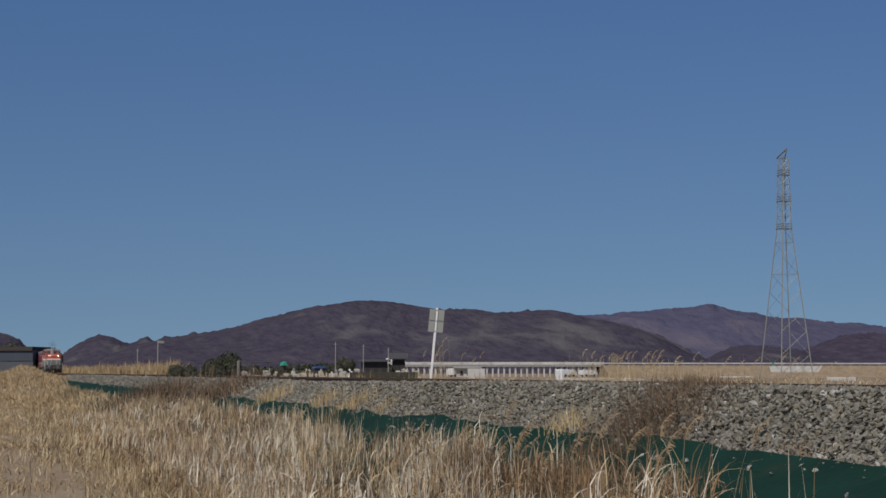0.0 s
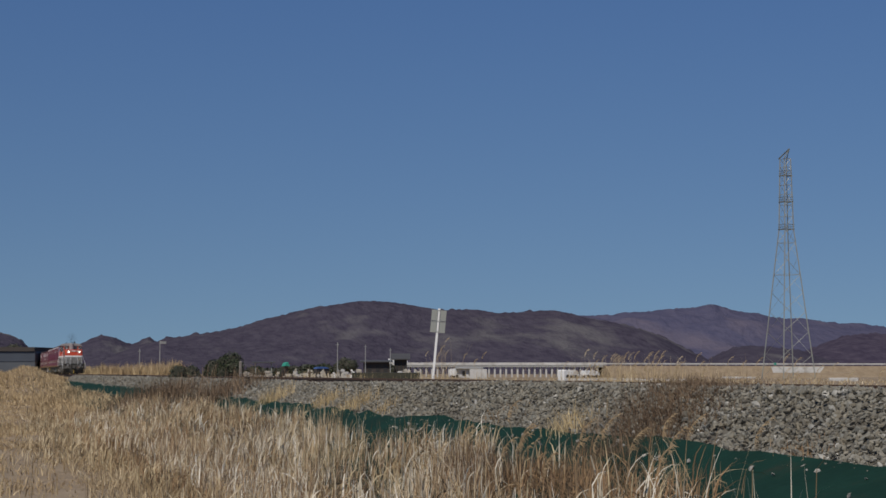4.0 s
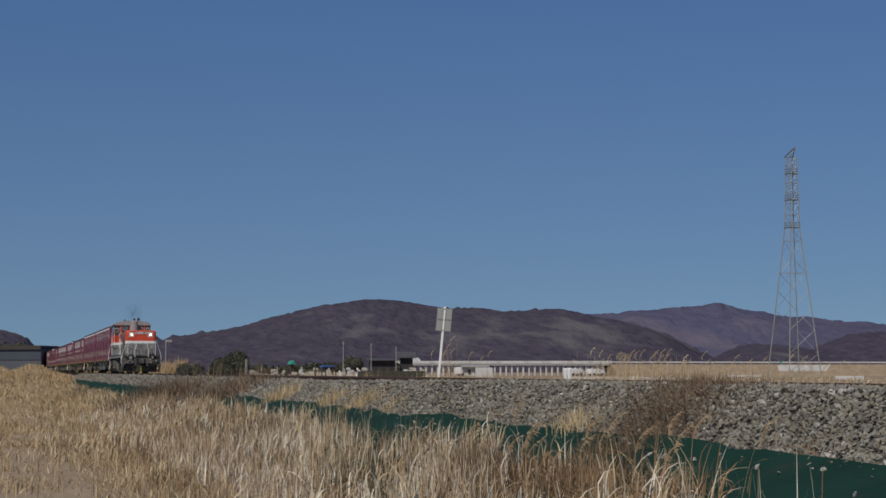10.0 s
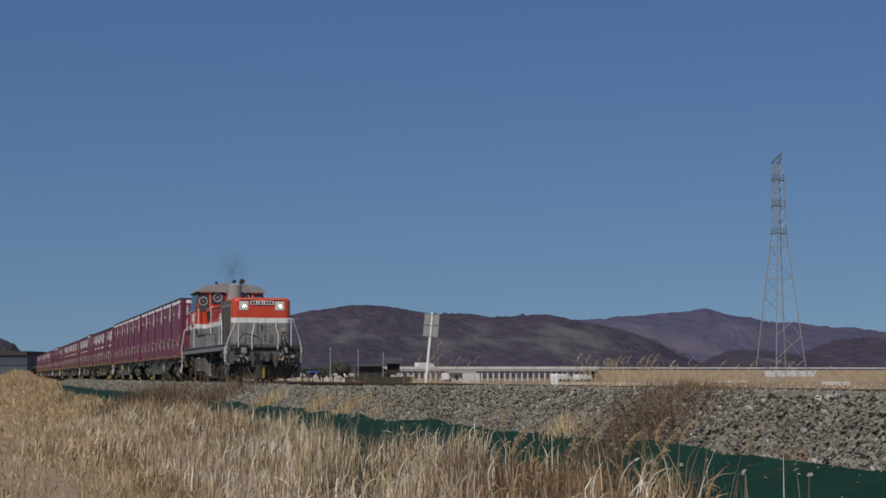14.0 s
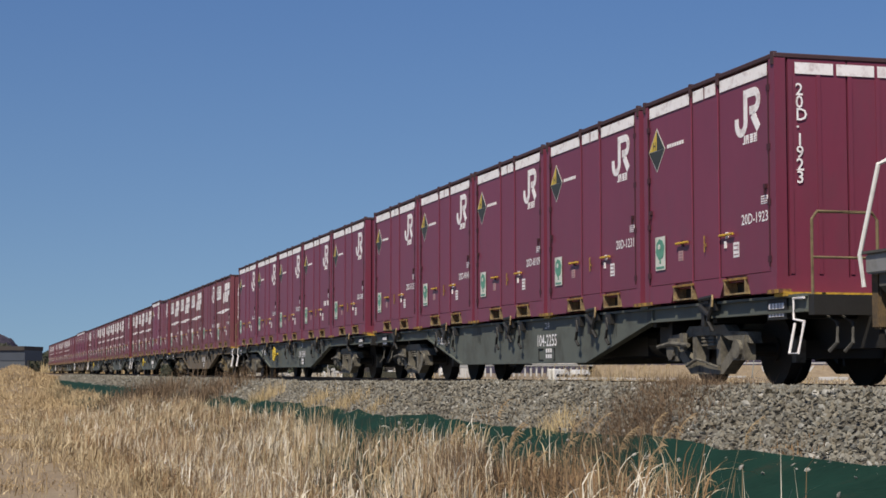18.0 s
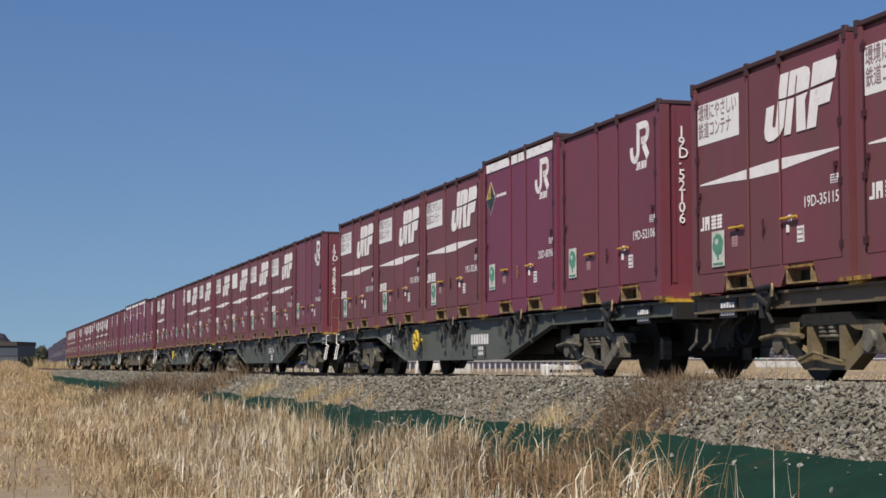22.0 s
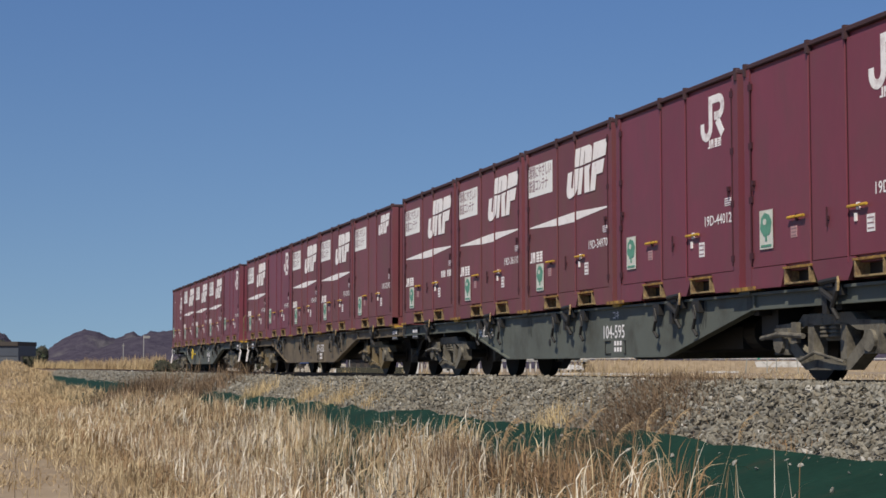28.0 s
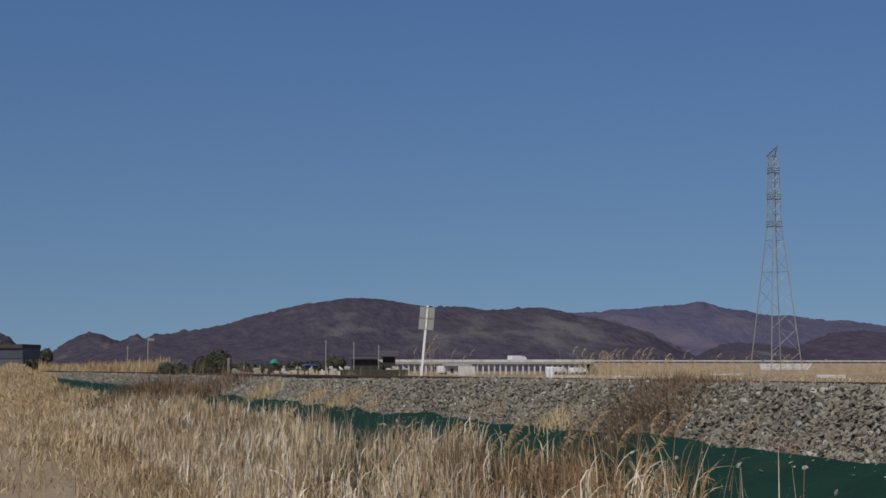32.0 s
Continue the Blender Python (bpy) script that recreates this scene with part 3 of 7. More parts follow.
stuff("trampled_grass", blades(spots_in(34000, -80, -23, -2.5, 3.4, 27, patch=1.2, scale=0.5), 0.08, 0.27, 0.011, 0.026, 1.2, 28, segs=3, swell=0.8, grain=0.4), STRAW_SOFT, "short trampled straw on the field path", "grass")
stuff("trampled_grass", blades(spots_in(18000, -180, -80, -4.0, 4.0, 29, patch=0.9, scale=0.2), 0.12, 0.4, 0.03, 0.07, 1.4, 30, segs=2), STRAW_SOFT, "short trampled straw on the field path", "grass")
stuff("trampled_grass", arching(spots_in(900, -60, -20, -1.0, 2.8, 127, patch=2.2, scale=0.4), 0.15, 0.42, 0.010, 0.022, 128, 1.1), REED, "pale straw leaves lying over the field path", "grass")
stuff("brown_weeds", blades(spots_in(3800, -36, -14, 2.2, 5.4, 31, patch=2.2, scale=0.45, keep=edge), 0.26, 0.58, 0.007, 0.014, 0.3, 32, swell=0.4), WEED, "brown dead weed stems among the grass", "weeds")
stuff("russet_grass", arching(spots_in(2400, -36, -14, 2.0, 5.5, 131, patch=2.2, scale=0.5, keep=edge), 0.25, 0.56, 0.009, 0.02, 132, 0.6), RUSSET, "russet dead leaves among the pale grass", "grass")
stuff("russet_grass", arching(spots_in(1500, -60, -34, 1.8, 5.5, 133, patch=2.2, scale=0.35, keep=verge), 0.25, 0.56, 0.014, 0.03, 134, 0.6), RUSSET, "russet dead leaves among the pale grass", "grass")
stuff("reeds", blades(spots_in(34, -20, -10.4, 4.0, 5.3, 33, patch=1.4, scale=0.7), 0.6, 0.95, 0.008, 0.012, 0.28, 34, segs=5, plume=0.7), PLUME, "dry reeds with drooping feathery heads", "reeds")
tall = lambda x, y: lump(x, y, 0.9) > -0.12
stuff("dry_leaves", arching(spots_in(85, -13.2, -9.4, 3.5, 5.0, 151, patch=1.8, scale=0.9, keep=tall), 0.4, 0.85, 0.009, 0.022, 152, 0.75, wind=0.8), PALE_REED, "bleached broad reed leaves standing over the weed sheet", "reeds")
stuff("dry_leaves", arching(spots_in(260, -13.6, -9.4, 3.4, 5.1, 153, patch=1.8, scale=0.7, keep=tall), 0.35, 0.85, 0.007, 0.015, 154, 0.7, wind=0.8), RUSSET, "dull brown reed leaves over the weed sheet", "reeds")
stuff("dry_leaves", arching(spots_in(120, -13.6, -9.4, 3.4, 5.1, 157, patch=1.8, scale=0.7, keep=tall), 0.35, 0.85, 0.008, 0.016, 158, 0.7, wind=0.8), REED, "pale brown reed leaves over the weed sheet", "reeds")
stuff("broken_stalks", blades(spots_in(110, -13.2, -9.4, 3.4, 5.0, 155, patch=1.8, scale=0.8, keep=tall), 0.45, 0.85, 0.006, 0.011, 0.16, 156, segs=3), PALE_REED, "straight pale broken reed stalks", "reeds")
on_bed = lambda x, y: bed_z(x, y) if y > 6.4 else ground_z(x, y)


def tuft(deg, r, count, spread, hmax, material, name, label, seed, hmin=0.2, w=(0.006, 0.014), lean=0.45, plume=0.0):
    g = np.random.default_rng(seed)
    c = B(deg, r)
    spots = [(c.x + g.normal(0, spread), c.y + g.normal(0, spread * 0.5)) for _ in range(count)]
    return stuff(name, blades(spots, min(hmin, hmax * 0.4), hmax, w[0], w[1], lean, seed + 1, plume=plume, ground=on_bed), material, label, "grass tuft")


tuft(9.3, 41, 420, 0.42, 0.50, STRAW, "grass_tuft", "golden dry grass tuft on the ballast slope", 41)
tuft(11.0, 35, 300, 0.38, 0.38, STRAW, "grass_tuft", "golden dry grass tuft on the ballast slope", 43)
tuft(12.0, 32, 320, 0.40, 0.38, STRAW, "grass_tuft", "golden dry grass tuft on the ballast slope", 45)
tuft(13.0, 29.5, 120, 0.3, 0.3, STRAW, "grass_tuft", "golden dry grass tuft on the ballast slope", 47)
tuft(16.8, 23.2, 160, 0.35, 0.16, RUSSET, "grass_tuft", "flattened reddish dry grass at the ballast foot", 49)
tuft(19.2, 20.0, 200, 0.3, 0.38, STRAW, "grass_tuft", "dry grass tuft leaning over the ballast foot", 51)
for d, r, n, sp, h, sd in ((23.8, 20.2, 800, 0.6, 0.22, 53), (23.2, 19.3, 1300, 0.65, 0.26, 55), (22.6, 18.5, 1500, 0.65, 0.3, 63), (22.0, 18.0, 1400, 0.6, 0.32, 65), (21.3, 17.4, 1100, 0.5, 0.34, 67)):
    tuft(d, r, n, sp, h, BRUSH, "brown_shrub", "dull brown dead brush on the ballast slope", sd, hmin=0.08, w=(0.005, 0.010), lean=0.9)
for d, r, n, sp, h, sd in ((16.2, 17.6, 420, 0.4, 0.62, 101), (15.2, 18.6, 380, 0.4, 0.6, 103)):
    tuft(d, r, n, sp, h, WEED, "brown_weeds", "upright russet-brown dead weeds beside the weed sheet", sd, hmin=0.2, w=(0.006, 0.012), lean=0.18)
for d, r, n, sp, h, sd in ((19.0, 15.4, 520, 0.5, 0.5, 105), (20.8, 14.6, 480, 0.5, 0.42, 107), (17.6, 16.6, 360, 0.4, 0.42, 109), (22.2, 13.8, 300, 0.4, 0.4, 111), (18.2, 16.9, 600, 0.5, 0.35, 113), (20.0, 15.9, 600, 0.5, 0.32, 115)):
    tuft(d, r, n // 2, sp, h, RUSSET, "lodged_grass", "brown lodged grass lying over the weed sheet", sd + 300, hmin=0.25, w=(0.008, 0.018), lean=0.9)
    tuft(d, r, n // 2, sp, h, BRUSH, "lodged_grass", "dark lodged grass lying over the weed sheet", sd, hmin=0.3, w=(0.006, 0.013), lean=0.85)
tuft(26.6, 14.6, 220, 0.28, 0.14, RUSSET, "grass_tuft", "flattened reddish dry grass at the ballast foot", 57)
tuft(5.3, 60, 1900, 1.5, 1.0, BRUSH, "brown_shrub", "dark brown dead brush beside the weed sheet", 59, w=(0.012, 0.026), lean=0.6)
tuft(7.0, 50, 1700, 1.7, 0.75, BRUSH, "brown_shrub", "dark brown dead brush beside the weed sheet", 61, w=(0.012, 0.026), lean=0.6)

# far side of the line: reeds and rough grass
far_z = lambda x, y: -1.0 if y > 13 else -0.5
for deg, r, count, sp, hm, seed in ((20.9, 42, 260, 1.1, 1.75, 71), (22.4, 40, 120, 0.9, 1.7, 73), (15.0, 56, 34, 0.45, 2.5, 75), (24.4, 37, 60, 1.2, 1.6, 77), (26.0, 35, 60, 1.4, 1.5, 79), (28.4, 34, 40, 1.3, 1.35, 81), (19.4, 44, 50, 1.6, 1.25, 83)):
    g = np.random.default_rng(seed)
    c = B(deg, r)
    sp_list = [(c.x + g.normal(0, sp), c.y + g.normal(0, sp * 0.6)) for _ in range(count)]
    stuff("reed_clump", blades(sp_list, hm * 0.55, hm, 0.008, 0.016, 0.16, seed + 1, segs=4, plume=0.2, ground=far_z), REED, "tall dry reeds across the track", "reeds")
stuff("verge_grass", blades(spots_in(5200, -75, -24, 12.0, 15.5, 85, patch=0.9, scale=0.25), 0.35, 0.85, 0.010, 0.024, 0.3, 86, segs=2, ground=far_z), STRAW, "dry yellow verge grass across the track", "grass")
stuff("field_grass", blades(spots_in(7000, -260, -60, 22, 130, 87, patch=0.9, scale=0.05), 0.2, 0.5, 0.05, 0.14, 0.4, 88, segs=2, ground=far_z), GRASS, "sparse dry stubble of the far field", "stubble")
bank = [(-q * math.cos(radians(d)), q * math.sin(radians(d))) for d, q in zip(np.random.default_rng(89).uniform(3.5, 6.15, 9000), np.random.default_rng(90).uniform(205, 240, 9000))]
stuff("reed_bank", blades(bank, 0.9, 2.3, 0.05, 0.13, 0.32, 91, segs=3, ground=far_z, swell=0.7, grain=0.09), STRAW_SOFT, "tall golden reed bank behind the line", "reeds")
bank = [(-q * math.cos(radians(d)), q * math.sin(radians(d))) for d, q in zip(np.random.default_rng(189).uniform(1.85, 3.7, 2800), np.random.default_rng(190).uniform(400, 435, 2800))]
stuff("reed_bank", blades(bank, 1.4, 3.2, 0.1, 0.24, 0.22, 191, segs=2, ground=far_z, swell=0.7, grain=0.05), STRAW, "tall golden reed bank far behind the line", "reeds")
def bank_z(x, y):
    """The grown-over shoulder beside the line, rising to a soft ridge."""
    d, q = math.degrees(math.atan2(y, -x)), math.hypot(x, y)
    top = np.interp(d, (-0.8, 0.05, 0.3, 0.55, 0.95, 1.35, 1.7, 2.1, 2.6), (0.2, 0.75, 0.25, 0.45, 0.95, 0.85, 0.25, 0.0, -0.4))
    rise = math.sin(min(1.0, max(0.0, (q - 95) / 75)) * math.pi / 2) ** 1.4
    return -1.45 + (top + 1.05) * rise + 0.10 * lump(x, y, 0.15) + 0.07 * lump(x, y, 0.5)


V, qs = [], list(range(95, 232, 4))
for d in np.arange(-0.8, 2.65, 0.1):
    for q in qs:
        c = B(d, q)
        V.append((c.x, c.y, bank_z(c.x, c.y)))
n = len(qs)
F = [(i * n + j, (i + 1) * n + j, (i + 1) * n + j + 1, i * n + j + 1) for i in range(len(V) // n - 1) for j in range(n - 1)]
bank_ob = tagged(sheet("grown_bank", V, F, SOIL), "soft golden grown-over shoulder of the line", "bank", kind="structure")
for p in bank_ob.data.polygons:
    p.use_smooth = True
g = np.random.default_rng(92)
shoulder = [(-q * math.cos(radians(d)), q * math.sin(radians(d))) for d, q in zip(g.uniform(-0.7, 2.6, 16000), g.uniform(98, 200, 16000))]
stuff("reed_bank", blades(shoulder, 0.14, 0.5, 0.03, 0.08, 0.9, 94, segs=2, ground=bank_z, swell=0.6, grain=0.2), STRAW_SOFT, "tall golden grass on the shoulder of the line", "reeds")

# ---- hills ----
def ridge(name, label, r, humps, width, material, b0, b1, deep=500, rough=1.0, seed=0.0):
    """A wooded ridge: soft humps along the bearing, rising to a crest at r and falling behind, with gullies and a ragged tree line."""
    V, nb, nr = [], int((b1 - b0) / 0.07), 40
    for i in range(nb + 1):
        b = b0 + (b1 - b0) * i / nb
        h = sum(q[1] * math.exp(-((b - q[0]) / (q[2] if len(q) > 2 else width)) ** 2) for q in humps)
        for j in range(nr + 1):
            t = -1.0 + 1.6 * j / nr
            k = math.sin(max(0.0, 1 + t) * math.pi / 2) ** 1.5 if t < 0 else math.cos(min(1.0, t / 0.6) * math.pi / 2)
            p = B(b, r + deep * t)
            gully = noise.noise((p.x * 0.006, p.y * 0.006, seed)) * 0.35 * h * k * (1 - k) * 4 * 0.6 + noise.noise((p.x * 0.02, p.y * 0.02, seed)) * 0.08 * h * k
            woods = (noise.noise((p.x * 0.05, p.y * 0.05, seed + 5)) * 3.0 + noise.noise((p.x * 0.17, p.y * 0.17, seed + 9)) * 3.2) * rough * min(1, h * k / 20) * (1.0 if abs(t) < 0.06 else 0.25)
            p.z = -1.5 + 1.65 * min(1, k * 3) + h * k + gully * (1 if t < -0.08 else 0.15) + woods
            V.append(p)
    m = nr + 1
    F = [(i * m + j, (i + 1) * m + j, (i + 1) * m + j + 1, i * m + j + 1) for i in range(nb) for j in range(m - 1)]
    ob = tagged(sheet(name, V, F, material), label, "hill", kind="structure")
    for q in ob.data.polygons:
        q.use_smooth = True
    return ob


ridge("hill_1", "long dark hill covered with bare winter woods hazed violet", 1900, [(4.5, 20), (6.1, 27), (7.7, 31), (9.3, 42), (10.9, 50), (12.5, 53), (14.1, 47), (15.7, 47), (17.3, 43), (18.9, 48), (20.5, 37), (22.1, 33), (23.7, 10)], 1.35, HILL, 1.0, 28.0, seed=1.0)
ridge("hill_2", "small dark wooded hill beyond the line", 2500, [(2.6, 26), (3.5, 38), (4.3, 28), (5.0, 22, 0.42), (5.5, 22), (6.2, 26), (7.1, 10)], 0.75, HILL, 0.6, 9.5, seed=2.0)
ridge("hill_3", "far mountain ridge on the horizon, haze-blue in its colour", 3600, [(17, 30), (19, 84), (21, 79), (23, 93), (25, 83), (27, 71), (29, 71), (31, 52), (33, 30), (24.2, 9, 0.8), (25.6, 4, 0.4), (28.6, -5, 0.7)], 1.7, FAR_HILL, 14.0, 38.0, deep=700, rough=1.2, seed=3.0)
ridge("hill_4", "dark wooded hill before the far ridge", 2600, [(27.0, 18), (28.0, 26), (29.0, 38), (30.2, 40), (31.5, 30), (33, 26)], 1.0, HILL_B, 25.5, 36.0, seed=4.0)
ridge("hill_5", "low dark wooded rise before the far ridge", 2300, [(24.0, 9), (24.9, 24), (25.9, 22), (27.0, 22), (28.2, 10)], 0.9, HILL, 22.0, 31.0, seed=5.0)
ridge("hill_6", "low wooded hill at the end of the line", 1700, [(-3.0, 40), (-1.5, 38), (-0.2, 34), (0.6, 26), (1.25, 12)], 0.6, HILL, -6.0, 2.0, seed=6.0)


# ---- highway: viaduct, embankment, guard rail ----
def along(b0, r0, b1, r1):
    p, q = B(b0, r0), B(b1, r1)
    ang = math.atan2(q.y - p.y, q.x - p.x)
    return p, (q - p).length, Matrix.Translation(p) @ Matrix.Rotation(ang, 4, "Z")


p, length, m = along(13.2, 430, 20.5, 430)
via = tagged(new("viaduct"), "long low concrete road viaduct on many columns", "viaduct")
via.matrix_basis = m
bm = bmesh.new()
box(bm, 0, -3, 1.6, length, 3, 2.05)
part("deck", bm, CONCRETE, via)
bm = bmesh.new()
box(bm, 0, -3.1, 2.05, length, -2.9, 2.75)
part("parapet", bm, CONCRETE_PALE, via, "pale parapet")
for i in range(int(length / 1.45)):
    bm = bmesh.new()
    box(bm, i * 1.45 + 0.4, -2.6, -1.2, i * 1.45 + 0.82, 2.6, 1.6)
    part("column", bm, CONCRETE_PALE, via)
p, length, m = along(20.4, 428, 33.0, 470)
emb = tagged(new("road_embankment"), "grassy brown road embankment with a white guard rail", "embankment", kind="structure")
emb.matrix_basis = m
bm = bmesh.new()
prism_x(bm, [(-9, -1.3), (-3, 1.9), (3, 1.9), (9, -1.3)], 0, length)
part("bank", bm, SOIL, emb)
bm = bmesh.new()
box(bm, 0, -3.0, 2.25, length, -2.9, 2.6)
gr = part("guard_rail", bm, CONCRETE_PALE, emb, "white guard rail")
for i in range(40):
    bm = bmesh.new()
    box(bm, i * length / 40, -2.9, 1.85, i * length / 40 + 0.14, -2.78, 2.6)
    part("rail_post", bm, GALV, gr)
for d0, d1, r, h in ((26.2, 27.5, 380, 1.5), (26.7, 27.2, 372, 0.9)):
    p, length, m = along(d0, r, d1, r)
    bm = bmesh.new()
    prism(bm, [(0, -1.2), (length, -1.2), (length + 2.0, h), (-1.0, h)], -0.3, 0.3)
    tagged(part("abutment_wall", bm, CONCRETE_PALE, at=m), "pale concrete abutment wall beside the pylon", "concrete wall")
p, length, m = along(25.2, 366, 28.6, 366)
bm = bmesh.new()
prism_x(bm, [(-5, -1.3), (-1.5, 0.1), (1.5, 0.15), (5, -1.3)], 0, length)
for v in bm.verts:
    v.co.z += 0.12 * math.sin(v.co.x * 0.7)
tagged(part("earth_bank", bm, SOIL, at=m), "low brown earth bank before the concrete wall", "earth bank")
for d, r, w, h in ((22.1, 230, 9, 0.35), (28.4, 240, 4, 0.5), (20.3, 250, 12, 0.35), (16.2, 330, 3.4, 1.9), (25.0, 350, 7, 0.4)):
    bm = bmesh.new()
    box(bm, -w / 2, -0.4, 0, w / 2, 0.4, h)
    bmesh.ops.bevel(bm, geom=bm.edges[:], offset=0.06, segments=1, affect="EDGES")
    tagged(part("concrete_block", bm, CONCRETE_PALE, at=Matrix.Translation(B(d, r, -1.05)) @ pose(0, 0, 0, 0, 0, 75)), "pale concrete kerb block lying in the field", "concrete block", "concrete blocks in the field")
# lorry on the viaduct and parked vans
for d, r, z, w, h, col in ((14.5, 429, 2.05, 4.6, 1.7, "w"), (15.6, 405, -1.0, 5.0, 2.1, "w"), (19.3, 415, -1.0, 4.4, 1.8, "w"), (20.0, 418, -1.0, 4.4, 1.7, "w")):
    van = tagged(new("van"), "small white box van driving on the viaduct" if z > 0 else "small white box van parked far off by the road", "van", "vans by the road")
    if z > 0:
        road_van = van
    van.matrix_basis = Matrix.Translation(B(d, r, z)) @ pose(0, 0, 0, 0, 0, 106)
    bm = bmesh.new()
    box(bm, -w / 2, -1, 0.45, w / 2 - 1.4, 1, h)
    bmesh.ops.bevel(bm, geom=bm.edges[:], offset=0.08, segments=1, affect="EDGES")
    part("body", bm, WHITE, van)
    bm = bmesh.new()
    prism(bm, [(w / 2 - 1.4, 0.45), (w / 2, 0.45), (w / 2, 1.1), (w / 2 - 0.5, h - 0.2), (w / 2 - 1.4, h - 0.1)], -0.95, 0.95)
    part("cab", bm, WHITE, van)
    for x in (-w / 2 + 1, w / 2 - 0.9):
        for y in (-0.9, 0.9):
            bm = bmesh.new()
            rod(bm, (x, y - 0.12, 0.36), (x, y + 0.12, 0.36), 0.36, 12)
            part("wheel", bm, RUBBER, van)


# ---- lattice pylon ----
def pylon(at):
    ob = tagged(new("pylon"), "grey galvanised lattice transmission pylon in the field", "pylon")
    ob.matrix_basis = at
    levels = [0, 4.4, 8.8, 12.6, 16.2, 19.6, 22.8, 25.6, 28.2, 30.6, 32.8, 34.8, 36.6, 38.4, 40.0, 41.6]
    half = lambda z: 3.55 * (1 - z / 29.5) + 0.85 * z / 29.5 if z < 28.2 else 0.97 - (z - 28.2) * 0.02
    corners = ((-1, -1), (1, -1), (1, 1), (-1, 1))
    for sx, sy in corners:
        bm = bmesh.new()
        tube(bm, [(sx * half(z), sy * half(z), z) for z in levels], 0.10, 4)
        part("leg", bm, GALV, ob)
    for z0, z1 in zip(levels, levels[1:]):
        for i in range(4):
            a, b = corners[i], corners[(i + 1) % 4]
            bm = bmesh.new()
            up = (b, a) if int(z0) % 2 else (a, b)
            rod(bm, (up[0][0] * half(z0), up[0][1] * half(z0), z0), (up[1][0] * half(z1), up[1][1] * half(z1), z1), 0.045 if i % 2 else 0.028, 4)
            if z0 > 27 or int(z1) % 2:
                rod(bm, (a[0] * half(z1), a[1] * half(z1), z1), (b[0] * half(z1), b[1] * half(z1), z1), 0.035, 4)
            part("brace", bm, GALV, ob)
    for z in (28.2, 33.4, 38.4):
        bm = bmesh.new()
        w = half(z) + 0.1
        for y in (-w, w):
            box(bm, -w, y - 0.05, z - 0.09, w, y + 0.05, z + 0.09)
        for x in (-w, w):
            box(bm, x - 0.05, -w, z - 0.05, x + 0.05, w, z + 0.05)
        dk = part("work_deck", bm, GALV_DARK, ob)
        for q in (0.45, 0.9):
            bm = bmesh.new()
            tube(bm, [(-w, -w, z + q), (w, -w, z + q), (w, w, z + q), (-w, w, z + q), (-w, -w, z + q)], 0.035, 4)
            part("deck_rail", bm, GALV_DARK, dk)
        bm = bmesh.new()
        rod(bm, (w, 0, z + 0.3), (w + 1.5, 0, z - 0.5), 0.03, 4)
        part("cable_arm", bm, GALV, dk)
    bm = bmesh.new()
    tube(bm, [(-0.9, 0.9, 41.6), (0.9, 0.3, 43.4), (0.95, -0.9, 41.6)], 0.12, 4)
    tube(bm, [(-0.9, -0.9, 41.6), (0.9, 0.3, 43.4)], 0.12, 4)
    part("peak", bm, GALV_DARK, ob)
    bm = bmesh.new()
    box(bm, 0.2, -3.35, 2.6, 0.9, -3.25, 3.0)
    part("warning_board", bm, TEAL, ob, "green sheet on the pylon")
    return ob


pylon(Matrix.Translation(B(26.62, 322, -1.0)) @ pose(0, 0, 0, 0, 0, 8))

# ---- line-side sign ----
sg = tagged(new("line_sign"), "leaning white post with four grey sign plates", "railway sign")
sg.matrix_basis = Matrix.Translation(B(14.62, 50, -0.35)) @ pose(0, 0, 0, 0, 0, 75.4) @ pose(0, 0, 0, 0, 5.2, 0)
bm = bmesh.new()
box(bm, -0.035, -0.03, -0.2, 0.035, 0.03, 2.42)
bmesh.ops.bevel(bm, geom=bm.edges[:], offset=0.008, segments=1, affect="EDGES")
part("post", bm, WHITE, sg, "white-painted post")
for x0 in (-0.215, 0.05):
    for z0 in (1.70, 2.05):
        bm = bmesh.new()
        box(bm, x0, -0.055, z0, x0 + 0.175, -0.04, z0 + 0.31)
        part("sign_plate", bm, GALV, sg, "grey back of a sign plate")
for z in (1.72, 2.03, 2.36):
    bm = bmesh.new()
    box(bm, -0.22, -0.04, z - 0.012, 0.23, -0.03, z + 0.012)
    part("cross_bar", bm, GALV, sg)

for d, r, w, h, label, matl in ((19.05, 42, 0.13, 0.72, "short white-painted line marker post", WHITE), (8.12, 66, 0.035, 1.1, "slim weathered timber fence post", SLEEPER)):
    bm = bmesh.new()
    box(bm, -w, -0.05, 0, w, 0.05, h)
    bmesh.ops.bevel(bm, geom=bm.edges[:], offset=0.02, segments=1, affect="EDGES")
    tagged(part("marker_post", bm, matl, at=Matrix.Translation(B(d, r, -0.5)) @ pose(0, 0, 0, 0, 0, 16)), label, "post")


